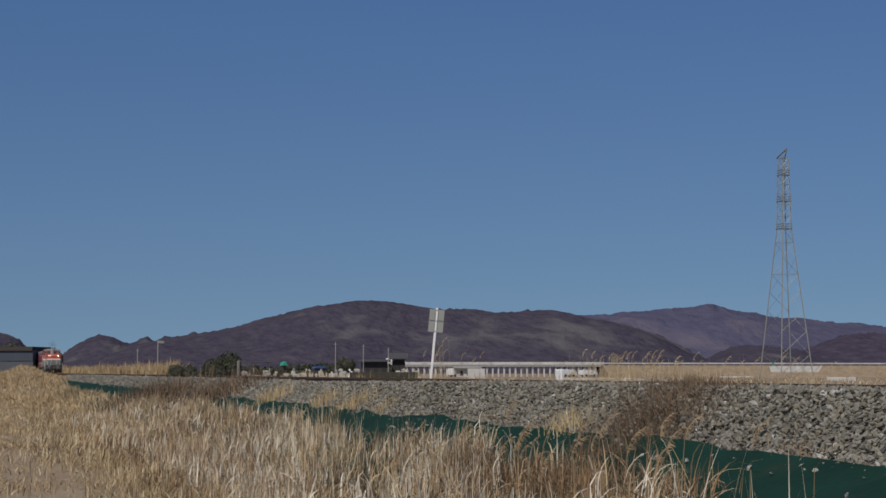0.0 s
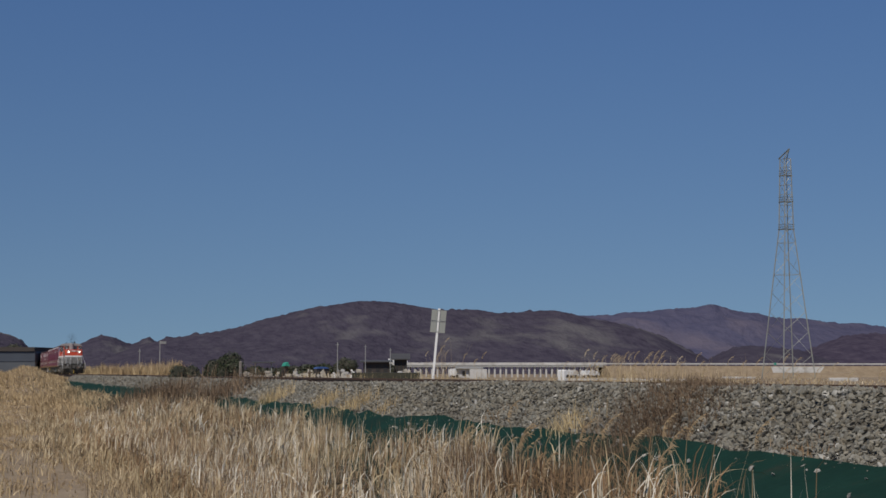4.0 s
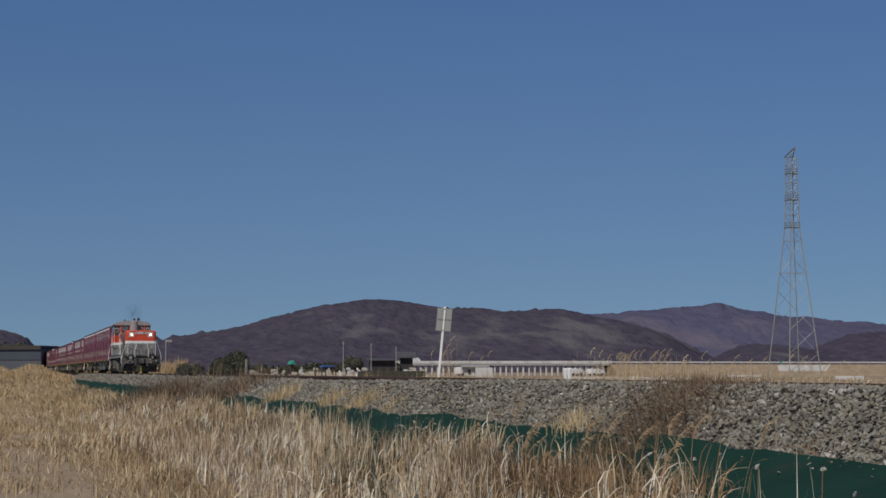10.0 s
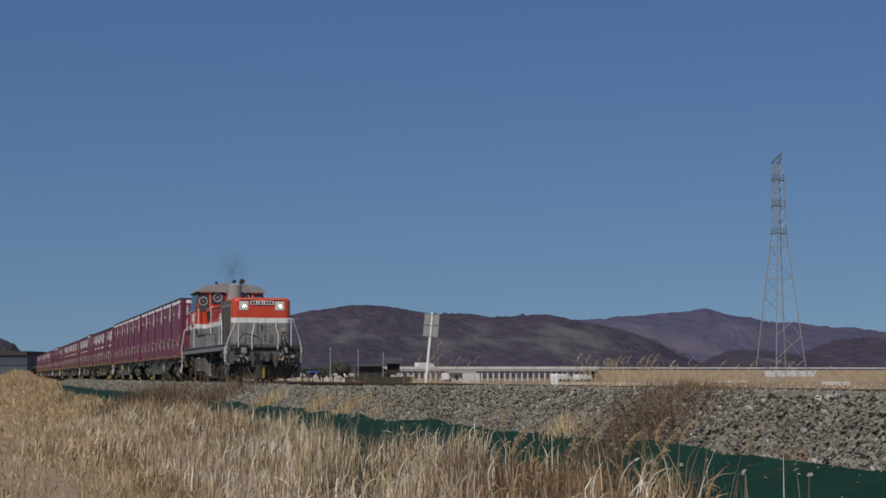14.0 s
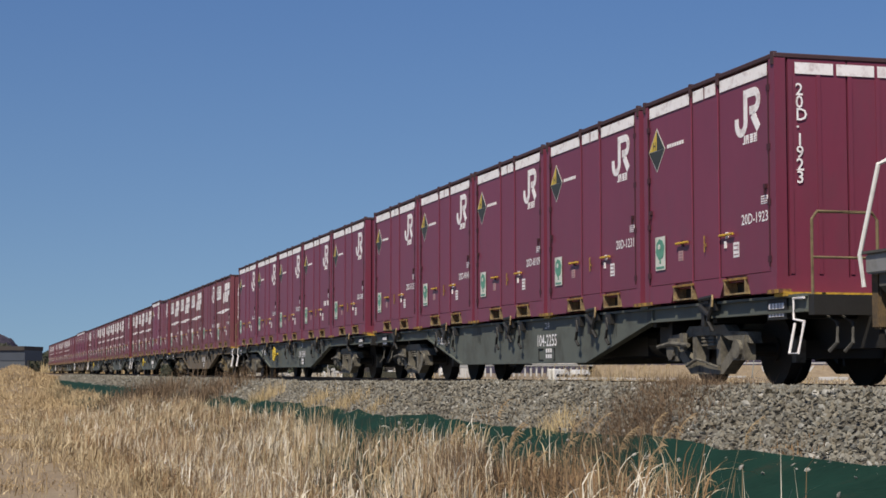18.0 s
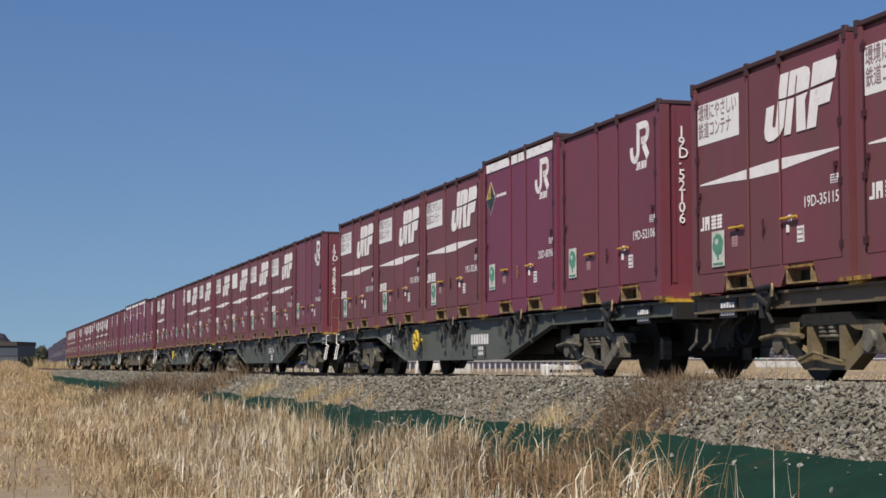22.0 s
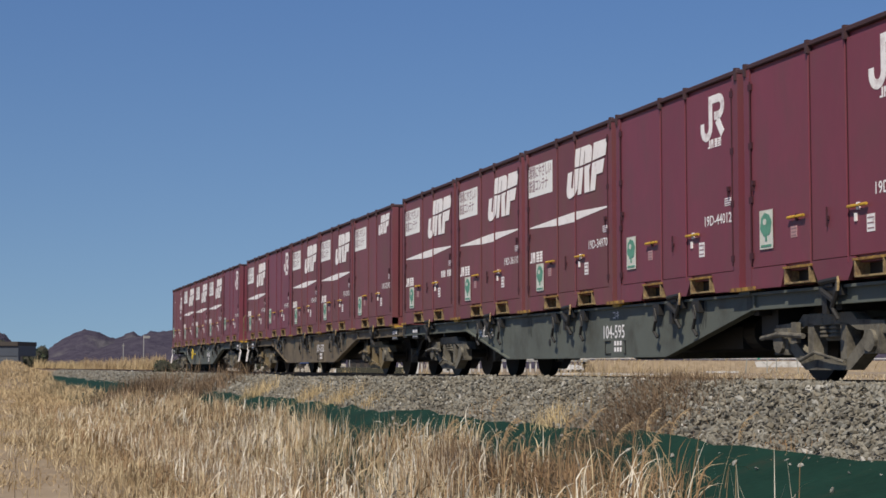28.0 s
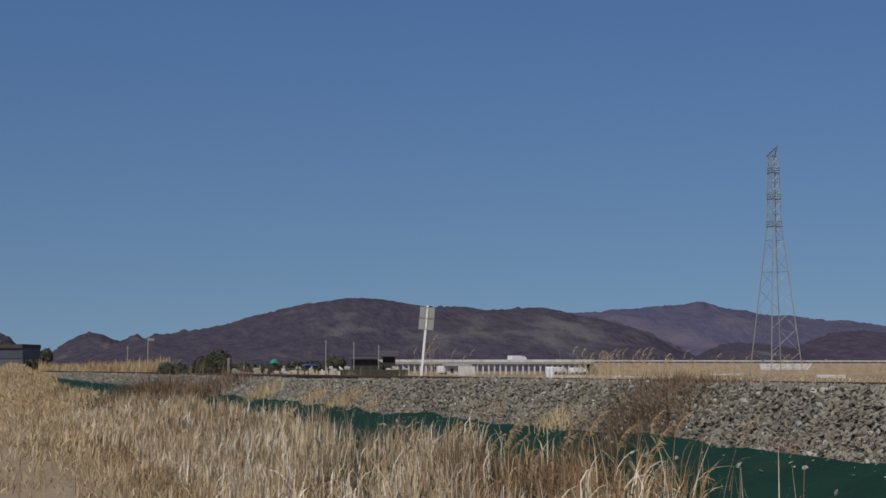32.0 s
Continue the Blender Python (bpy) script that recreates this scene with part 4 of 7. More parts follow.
# ---- evergreen bushes ----
def bush(at, w, h, seed, label, count=2600, leaf=0.09, material=None, trunk_h=0.3):
    r = np.random.default_rng(seed)
    ob = tagged(new("bush"), label, "bush")
    ob.matrix_basis = Matrix.Translation(at)
    bm = bmesh.new()
    for i in range(7):
        a = i * 0.9
        tube(bm, [(0, 0, -0.1), (0.12 * w * math.cos(a), 0.12 * w * math.sin(a), h * 0.3), (0.32 * w * math.cos(a), 0.32 * w * math.sin(a), h * 0.7)], 0.03 * w, 5)
    part("stems", bm, BARK, ob)
    vs, fs, k = [], [], 0
    blobs = [(r.normal(0, 0.2) * w, r.normal(0, 0.2) * w, h * r.uniform(0.3, 0.72), r.uniform(0.26, 0.36)) for _ in range(9)]
    for i in range(count):
        bx_, by_, bz_, br = blobs[r.integers(9)]
        d = r.normal(size=3)
        d /= np.linalg.norm(d)
        q = r.uniform(0.72, 1.05)
        c = np.array([bx_ + d[0] * br * w * q, by_ + d[1] * br * w * q, max(0.02, bz_ + d[2] * br * h * q)])
        a, b = r.normal(size=3) * leaf, r.normal(size=3) * leaf
        vs += [c - a, c + b, c + a, c - b]
        fs.append((k, k + 1, k + 2, k + 3))
        k += 4
    bm = bmesh.new()
    for bx_, by_, bz_, br in blobs:
        bmesh.ops.create_icosphere(bm, subdivisions=2, radius=br * 0.9, matrix=Matrix.Translation((bx_, by_, bz_)) @ Matrix.Diagonal((w, w, h, 1)))
    for v in bm.verts:
        v.co += v.co.normalized() * 0.06 * w * noise.noise(v.co * 5 / w)
        v.co.z = max(v.co.z, 0.0)
    part("inner_growth", bm, LEAF_PLAIN if material is None else BARK, ob)
    sheet("foliage", vs, fs, material or LEAF, ob)
    return ob


bush(B(7.5, 76, -1.0), 1.55, 2.05, 5, "round dark evergreen bush behind the line", 15000, 0.022)
bush(B(6.25, 80, -1.0), 1.35, 1.55, 6, "small dark evergreen bush behind the line", 9000, 0.022)
bush(B(6.85, 82, -1.0), 1.1, 1.3, 8, "small russet leafless bush behind the line", 900, 0.05, RUSSET)
for i, (d, r, w, h) in enumerate(((1.75, 420, 7, 6.5), (1.95, 430, 5, 7.0), (0.25, 420, 9, 8.5), (-0.4, 430, 10, 9.5), (0.75, 425, 7, 6.0), (11.5, 380, 5, 4.6), (10.9, 390, 6, 3.6), (10.3, 385, 6, 3.4), (9.75, 392, 5, 2.9), (13.2, 385, 7, 3.6), (8.9, 390, 6, 2.8))):
    bush(B(d, r, -1.2), w, h, 20 + i, "dark shrubs and small trees far across the field", 2600, 0.17 if w > 5 else 0.1)

# ---- farm yard across the field ----
def shed(d0, d1, r, h, rise, wall, roof, label, posts=0):
    p, length, m = along(d0, r, d1, r)
    ob = tagged(new("shed"), label, "shed")
    ob.matrix_basis = m
    if wall:
        bm = bmesh.new()
        box(bm, 0.2, 0.2, -1.2, length - 0.2, 5, h - 1.0)
        part("wall", bm, wall, ob)
        for i in range(3):
            # black plates paint the dark inside of the doorways
            bm = bmesh.new()
            x = length * (0.2 + 0.28 * i)
            box(bm, x, 0.1, -0.6, x + length * 0.13, 0.22, h - 1.8)
            part("doorway", bm, BLACK, ob)
    for i in range(posts):
        bm = bmesh.new()
        x = 0.2 + (length - 0.4) * i / max(1, posts - 1)
        box(bm, x - 0.1, 0, -1.2, x + 0.1, 0.2, h - 1.0)
        part("post", bm, GALV, ob)
    bm = bmesh.new()
    prism_x(bm, [(-0.8, h - 1.0), (2.5, h - 1.0 + rise), (5.8, h - 1.0), (5.8, h - 1.2), (2.5, h - 1.2 + rise), (-0.8, h - 1.2)], -0.5, length + 0.5)
    part("roof", bm, roof, ob)
    return ob


shed(12.25, 13.2, 360, 3.6, 0.3, TIMBER, ROOF_TIN, "long low dark timber shed with a tin roof")
shed(13.3, 13.8, 366, 4.2, 1.2, TIMBER, ROOF_TIN, "small dark store with a hipped roof")
shed(8.6, 9.2, 350, 3.4, 0.1, None, ROOF_TIN, "open steel carport with a thin roof", posts=2)
shed(15.5, 16.3, 402, 2.3, 0.2, CONCRETE_PALE, CONCRETE, "white low store building by the viaduct")
g = np.random.default_rng(61)
for i in range(46):
    d = g.uniform(8.6, 13.0) if i < 34 else g.uniform(13.2, 14.6)
    w, z = g.uniform(0.7, 1.9), 0.0
    bm = bmesh.new()
    for k in range(2 + i % 3):
        b, t, o = w * g.uniform(0.45, 1.0) * (1 - 0.15 * k), g.uniform(0.38, 0.62), g.uniform(-0.25, 0.25) * w
        box(bm, o - b / 2, -0.5, z, o + b / 2, 0.5, z + t)
        z += t * 0.93
    bmesh.ops.bevel(bm, geom=bm.edges[:], offset=0.11, segments=2, affect="EDGES")
    for v in bm.verts:
        v.co.x += 0.10 * math.sin(v.co.z * 3 + i)
    matl = (SACK, SACK, CONCRETE_PALE, SACK, TIMBER, SACK, SACK, WHITE)[i % 8]
    tagged(part("bulk_sack", bm, matl, at=Matrix.Translation(B(d, g.uniform(325, 350), -1.05)) @ pose(0, 0, 0, 0, 0, g.uniform(60, 100))), "pale bulk sack standing in the farm yard", "bulk sack", "sacks in the farm yard")
for d, w, h, matl, label in ((10.85, 2.7, 0.42, BLUE, "blue tarpaulin over a stack in the farm yard"), (9.65, 1.1, 0.8, TEAL, "green tank on a stand in the farm yard")):
    bm = bmesh.new()
    prism(bm, [(-w / 2, 0), (w / 2, 0), (w / 2 - 0.4, h * 0.7), (0.2, h), (-w / 2 + 0.3, h * 0.75)], -1, 1)
    tagged(part("tarpaulin" if matl is BLUE else "water_tank", bm, matl, at=Matrix.Translation(B(d, 338, 0.95 if matl is BLUE else 1.5)) @ pose(0, 0, 0, 0, 0, 100)), label, "tarpaulin" if matl is BLUE else "tank")
bm = bmesh.new()
box(bm, -0.4, -0.4, 0, 0.4, 0.4, 2.55)
tagged(part("timber_pile", bm, TIMBER, at=Matrix.Translation(B(10.85, 338, -1.05)) @ pose(0, 0, 0, 0, 0, 100) @ Matrix.Diagonal((3.4, 2.0, 0.785, 1))), "dark stacked timber under the blue tarpaulin", "timber")
bm = bmesh.new()
box(bm, -0.4, -0.4, 0, 0.4, 0.4, 2.55)
tagged(part("tank_stand", bm, TIMBER, at=Matrix.Translation(B(9.65, 338, -1.05)) @ pose(0, 0, 0, 0, 0, 100)), "dark stand under the green tank", "stand")
bm = bmesh.new()
prism(bm, [(-3.4, 0), (3.2, 0), (1.6, 0.5), (-0.6, 0.8), (-2.6, 1.5), (-3.2, 1.45)], -2, 2)
bmesh.ops.subdivide_edges(bm, edges=bm.edges[:], cuts=3, use_grid_fill=True)
for v in bm.verts:
    v.co += Vector((0.0, 0.3, 0.22)) * noise.noise(v.co * 1.3)
tagged(part("straw_heap", bm, SACK, at=Matrix.Translation(B(8.65, 320, -1.05)) @ pose(0, 0, 0, 0, 0, 98)), "pale heap of straw and boards in the farm yard", "heap")
p, length, m = along(10.9, 300, 14.2, 300)
hedge = tagged(new("low_wall"), "long low dark hedge bank across the field", "hedge")
hedge.matrix_basis = m
bm = bmesh.new()
prism_x(bm, [(-0.6, -1.1), (-0.4, 0.15), (0.4, 0.2), (0.6, -1.1)], length * 0.3, length)
part("hedge_body", bm, LEAF_PLAIN, hedge)
fence = tagged(new("picket_fence"), "weathered pale picket fence at the yard", "fence")
fence.matrix_basis = m
for i in range(22):
    bm = bmesh.new()
    box(bm, i * 0.62 - 4, -0.1, -1.05, i * 0.62 - 3.8, 0.0, 0.0)
    part("picket", bm, SACK, fence)

# poles with lamps and boxes
for d, r, h, arm in ((5.42, 300, 6.9, 1.1), (4.75, 310, 5.6, 0), (11.4, 330, 7.2, 0), (12.35, 345, 7.0, 0), (13.2, 350, 6.4, 0)):
    ob = tagged(new("utility_pole"), "slim grey concrete utility pole", "pole", "utility poles")
    ob.matrix_basis = Matrix.Translation(B(d, r, -1.1)) @ pose(0, 0, 0, 0, 0, -75)
    bm = bmesh.new()
    rod(bm, (0, 0, 0), (0, 0, h), 0.10, 8, 0.07)
    part("shaft", bm, CONCRETE, ob)
    bm = bmesh.new()
    if arm:
        box(bm, -arm, -0.15, h - 0.55, 0, 0.15, h - 0.1)
        part("sign_board", bm, CONCRETE, ob)
    else:
        box(bm, -0.3, -0.05, h - 0.5, 0.3, 0.05, h - 0.4)
        part("cross_arm", bm, GALV, ob)

# blue girder bridge at the line's far end
ob = tagged(new("girder_bridge"), "dark blue steel girder bridge over the line", "bridge")
p, length, m = along(-9.0, 330, 1.62, 300)
ob.matrix_basis = m
bm = bmesh.new()
box(bm, 0, -4, 2.1, length, 4, 3.85)
part("girder", bm, BRIDGE_BLUE, ob)
# added wall that fills the bluish gap below the girder
bm = bmesh.new()
box(bm, 0, -3.9, -1.4, length, -3.0, 2.1)
part("retaining_wall", bm, BRIDGE_PALE, ob)
bm = bmesh.new()
box(bm, 0, -4.3, 3.85, length, 4.3, 4.55)
part("parapet", bm, TIMBER, ob, "dark bridge parapet")
for x in (length - 2.0, length * 0.6, length * 0.2):
    bm = bmesh.new()
    box(bm, x - 0.6, -2.5, -1.4, x + 0.6, 1.5, 2.1)
    part("pier", bm, CONCRETE, ob)
LOCO_DARK = mat("dark grey walkway paint", (0.07, 0.068, 0.062), 0.8, vary=0.25, scale=3)
# near-black: grime plus the shade under the deck and in openings, as colour
LOCO_SHADOW = mat("black-brown grime and shade", (0.012, 0.011, 0.010), 0.8, vary=0.3, scale=4)
LOCO_PALE = mat("pale grey roof paint", (0.27, 0.272, 0.268), 0.6, vary=0.15, scale=2, dirt=(0.18, 0.175, 0.16), dirt_scale=2.5, dirt_cut=0.6)
LOCO_TANK = mat("dusty tank paint", (0.105, 0.1, 0.088), 0.75, vary=0.25, scale=2, dirt=(0.06, 0.055, 0.045), dirt_scale=2, dirt_cut=0.55)
LOCO_WHITE = mat("locomotive white paint", (0.72, 0.72, 0.70), 0.45, vary=0.08, scale=3, dirt=(0.4, 0.38, 0.35), dirt_scale=4, dirt_cut=0.68)
LOCO_PINK = mat("pale pink-red edge paint", (0.60, 0.17, 0.12), 0.5, vary=0.15, scale=4)
LOCO_MESH = mat("bronze radiator mesh", (0.08, 0.066, 0.043), 0.7, metal=0.2, vary=0.3, scale=3, fine=120, bump=0.6)
LOCO_SILVER = mat("silver lamp case", (0.62, 0.61, 0.56), 0.5, metal=0.2, vary=0.15)
LOCO_ALU = mat("aluminium window frame", (0.5, 0.5, 0.48), 0.4, metal=0.6, vary=0.1)
LOCO_PLATE = mat("dark red enamel plate", (0.22, 0.03, 0.02), 0.5, vary=0.15)
RED_LENS = mat("dark red lens", (0.022, 0.004, 0.005), 0.15, vary=0.1, bump=0)
DARK_GLASS = mat("dark cab glass", (0.012, 0.018, 0.02), 0.06, vary=0.1, bump=0)
# paler grey stands for the bright view through the front panes
CAB_GLASS = mat("grey cab glass with see-through tone", (0.06, 0.07, 0.073), 0.12, vary=0.3, scale=3, bump=0)
LOCO_BEAM = mat("grimy beam paint", (0.115, 0.108, 0.097), 0.75, vary=0.3, scale=4, dirt=(0.04, 0.036, 0.03), dirt_scale=5, dirt_cut=0.54)
HEADLAMP = mat("lit headlamp", (1.0, 0.93, 0.80), 0.3, vary=0.02, bump=0, emit=22.0)
LOCO_CHROME = mat("dulled reflector", (0.66, 0.64, 0.56), 0.45, metal=0.4, vary=0.25, scale=14)
LOCO_TAN = mat("dust-brown casting", (0.22, 0.19, 0.14), 0.85, vary=0.35, scale=6, dirt=(0.07, 0.055, 0.04), dirt_scale=6, dirt_cut=0.52)
LOCO_CREAM = mat("cream fitting", (0.55, 0.48, 0.36), 0.7, vary=0.3, scale=9, dirt=(0.12, 0.09, 0.06), dirt_scale=11, dirt_cut=0.52)
LOCO_RUSTY = mat("dusty spring steel", (0.06, 0.052, 0.038), 0.8, vary=0.3, scale=6)
LOCO_GRIME = mat("dark oily streak", (0.06, 0.056, 0.05), 0.7, vary=0.4, scale=7)
# shade in the louvre slits is painted as a darker red
LOCO_SLIT = mat("shadowed red louvre", (0.30, 0.030, 0.014), 0.6, vary=0.2, scale=6)
LOCO_RUSTBEAM = mat("rust-stained beam", (0.16, 0.105, 0.05), 0.85, vary=0.4, scale=5, dirt=(0.06, 0.045, 0.03), dirt_scale=4, dirt_cut=0.52)
LOCO_EDGE = mat("dull frame edge", (0.16, 0.15, 0.13), 0.7, vary=0.25, scale=5)
YELLOW_BRIGHT = mat("yellow enamel", (0.58, 0.42, 0.05), 0.55, vary=0.2, scale=8)
YELLOW = mat("worn yellow paint", (0.62, 0.38, 0.04), 0.6, vary=0.3, scale=9, dirt=(0.16, 0.09, 0.03), dirt_scale=9, dirt_cut=0.56)
YELLOW_DULL = mat("rubbed yellow paint", (0.42, 0.25, 0.05), 0.7, vary=0.35, scale=14, dirt=(0.10, 0.04, 0.03), dirt_scale=10, dirt_cut=0.5)
MARK = mat("white stencil paint", (0.86, 0.84, 0.84), 0.6, vary=0.12, scale=5, dirt=(0.45, 0.36, 0.36), dirt_scale=6, dirt_cut=0.62)
MARK_WORN = mat("worn white stencil paint", (0.86, 0.83, 0.82), 0.6, vary=0.12, scale=6, dirt=(0.50, 0.36, 0.36), dirt_scale=7, dirt_cut=0.70)
SILL_GRIME = mat("oily sill grime", (0.062, 0.068, 0.060), 0.7, vary=0.4, scale=7)
POCKET = mat("scuffed pale pocket edge", (0.34, 0.25, 0.12), 0.7, vary=0.35, scale=12, dirt=(0.09, 0.05, 0.035), dirt_scale=8, dirt_cut=0.55)
PLATE_PINK = mat("pink faded label", (0.46, 0.27, 0.27), 0.6, vary=0.2, scale=12)
LETTER_RED = mat("faded maroon sign letters", (0.30, 0.19, 0.21), 0.6, vary=0.2)
TREE_GREEN = mat("green sticker print", (0.10, 0.28, 0.20), 0.6, vary=0.4, scale=12)
STICKER = mat("white sticker", (0.84, 0.84, 0.82), 0.5, vary=0.10, scale=10, dirt=(0.62, 0.58, 0.48), dirt_scale=5, dirt_cut=0.66)
STICKER_OLD = mat("yellowed sticker film", (0.64, 0.65, 0.59), 0.5, vary=0.2, scale=9, dirt=(0.42, 0.42, 0.28), dirt_scale=5, dirt_cut=0.6)
HAZARD = mat("faded yellow sticker", (0.60, 0.43, 0.06), 0.5, vary=0.12, scale=8)
DARKTAG = mat("dark faded sticker", (0.034, 0.036, 0.028), 0.5, vary=0.2)
MAROON_F = mat("weathered maroon paint", (0.175, 0.050, 0.064), 0.55, vary=0.2, scale=1.1, fine=12, bump=0.03, piece=0.5, dirt=(0.15, 0.062, 0.056), dirt_scale=1.6, dirt_cut=0.55, stretch=(1, 1, 0.35))
MAROON_H = mat("fresh maroon paint", (0.182, 0.034, 0.064), 0.45, vary=0.12, scale=1.1, fine=12, bump=0.03, piece=0.4, dirt=(0.15, 0.042, 0.066), dirt_scale=1.8, dirt_cut=0.62, stretch=(1, 1, 0.35))
MAROON_J = mat("dulled maroon paint", (0.175, 0.040, 0.060), 0.5, vary=0.16, scale=1.1, fine=12, bump=0.03, piece=0.6, dirt=(0.15, 0.052, 0.060), dirt_scale=1.7, dirt_cut=0.58, stretch=(1, 1, 0.35))
ROOF_DARK = mat("sooty roof edge", (0.055, 0.026, 0.03), 0.7, vary=0.3, scale=3)
BOGIE = mat("dusty bogie steel", (0.18, 0.165, 0.13), 0.8, vary=0.35, scale=4, dirt=(0.04, 0.035, 0.03), dirt_scale=4, dirt_cut=0.55)
BOGIE_TAN = mat("rust-dusted bogie steel", (0.2, 0.155, 0.085), 0.85, vary=0.35, scale=4, dirt=(0.07, 0.05, 0.03), dirt_scale=4, dirt_cut=0.58)
WHEEL = mat("brown-black wheel steel", (0.03, 0.026, 0.022), 0.6, metal=0.4, vary=0.3, scale=6)


def emblem(kind):
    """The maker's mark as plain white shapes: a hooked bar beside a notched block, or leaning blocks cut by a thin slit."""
    bm = bmesh.new()
    if kind == "hook":
        m = side(0, 0)

        def stroke(pts, w=0.048):
            out, back = [], []
            for k, p in enumerate(pts):
                a, b = Vector(pts[max(0, k - 1)]), Vector(pts[min(len(pts) - 1, k + 1)])
                d = (b - a).normalized()
                out.append((p[0] - d.y * w, p[1] + d.x * w))
                back.append((p[0] + d.y * w, p[1] - d.x * w))
            flat(bm, out + back[::-1], m)

        arc = lambda cx, cz, r, a0, a1: [(cx + r * math.cos(radians(a0 + (a1 - a0) * k / 8)), cz + r * math.sin(radians(a0 + (a1 - a0) * k / 8))) for k in range(9)]
        stroke([(0.048, 0.17)] + arc(0.162, 0.11, 0.114, 180, 360) + [(0.276, 0.47)])
        stroke([(0.324, 0.424), (0.49, 0.424)] + arc(0.50, 0.324, 0.10, 90, -90) + [(0.38, 0.224)])
        stroke([(0.455, 0.178), (0.60, -0.005)], 0.055)
    else:
        m = side(0, 0)
        def lean(pts):
            flat(bm, [(x + 0.24 * z, z) for x, z in pts], m)
        lean([(0.24, 0.405), (0.43, 0.40), (0.43, 0.66), (0.24, 0.66)])
        lean([(-0.02, 0.35), (0.16, 0.36), (0.16, 0.14), (0.19, 0.115), (0.24, 0.12), (0.24, 0.38), (0.43, 0.375), (0.43, 0.09), (0.36, 0.02), (0.22, -0.02), (0.10, -0.02), (0.02, 0.02), (-0.02, 0.10)])
        lean([(0.46, 0.40), (0.61, 0.405), (0.61, 0.66), (0.46, 0.66)])
        lean([(0.64, 0.405), (0.92, 0.415), (0.92, 0.56), (0.88, 0.63), (0.79, 0.66), (0.613, 0.66), (0.613, 0.61), (0.64, 0.57)])
        lean([(0.46, 0.0), (0.61, 0.0), (0.61, 0.37), (0.46, 0.372)])
        lean([(0.66, 0.372), (0.90, 0.385), (0.86, 0.30), (0.94, 0.0), (0.74, 0.0)])
        lean([(0.965, 0.418), (1.46, 0.44), (1.48, 0.66), (0.965, 0.66)])
        lean([(0.965, 0.0), (1.16, 0.0), (1.16, 0.21), (1.40, 0.215), (1.43, 0.40), (0.965, 0.388)])
    return bm


def caption_bars(x, z, w, h):
    """A caption of four marks too small to read, as plain bars."""
    bm, m, q = bmesh.new(), side(0, 0, -HALF + 0.011), w / 4
    flat(bm, [(x, z), (x + q * 0.6, z), (x + q * 0.6, z + h), (x + q * 0.36, z + h), (x + q * 0.36, z + h * 0.2), (x, z + h * 0.2)], m)
    flat(bm, rect(x + q * 0.8, z, q * 0.25, h), m)
    flat(bm, rect(x + q * 1.05, z + h * 0.45, q * 0.5, h * 0.55), m)
    flat(bm, rect(x + q * 1.3, z, q * 0.25, h * 0.45), m)
    for i in (2, 3):
        for j in range(4):
            flat(bm, rect(x + q * (i - 0.1), z + h * (0.02 + j * 0.27), q * 0.85, h * 0.15), m)
        flat(bm, rect(x + q * (i + 0.1), z, q * 0.16, h), side(0, 0, -HALF + 0.0105))
        flat(bm, rect(x + q * (i + 0.45), z, q * 0.16, h), side(0, 0, -HALF + 0.0105))
    return bm


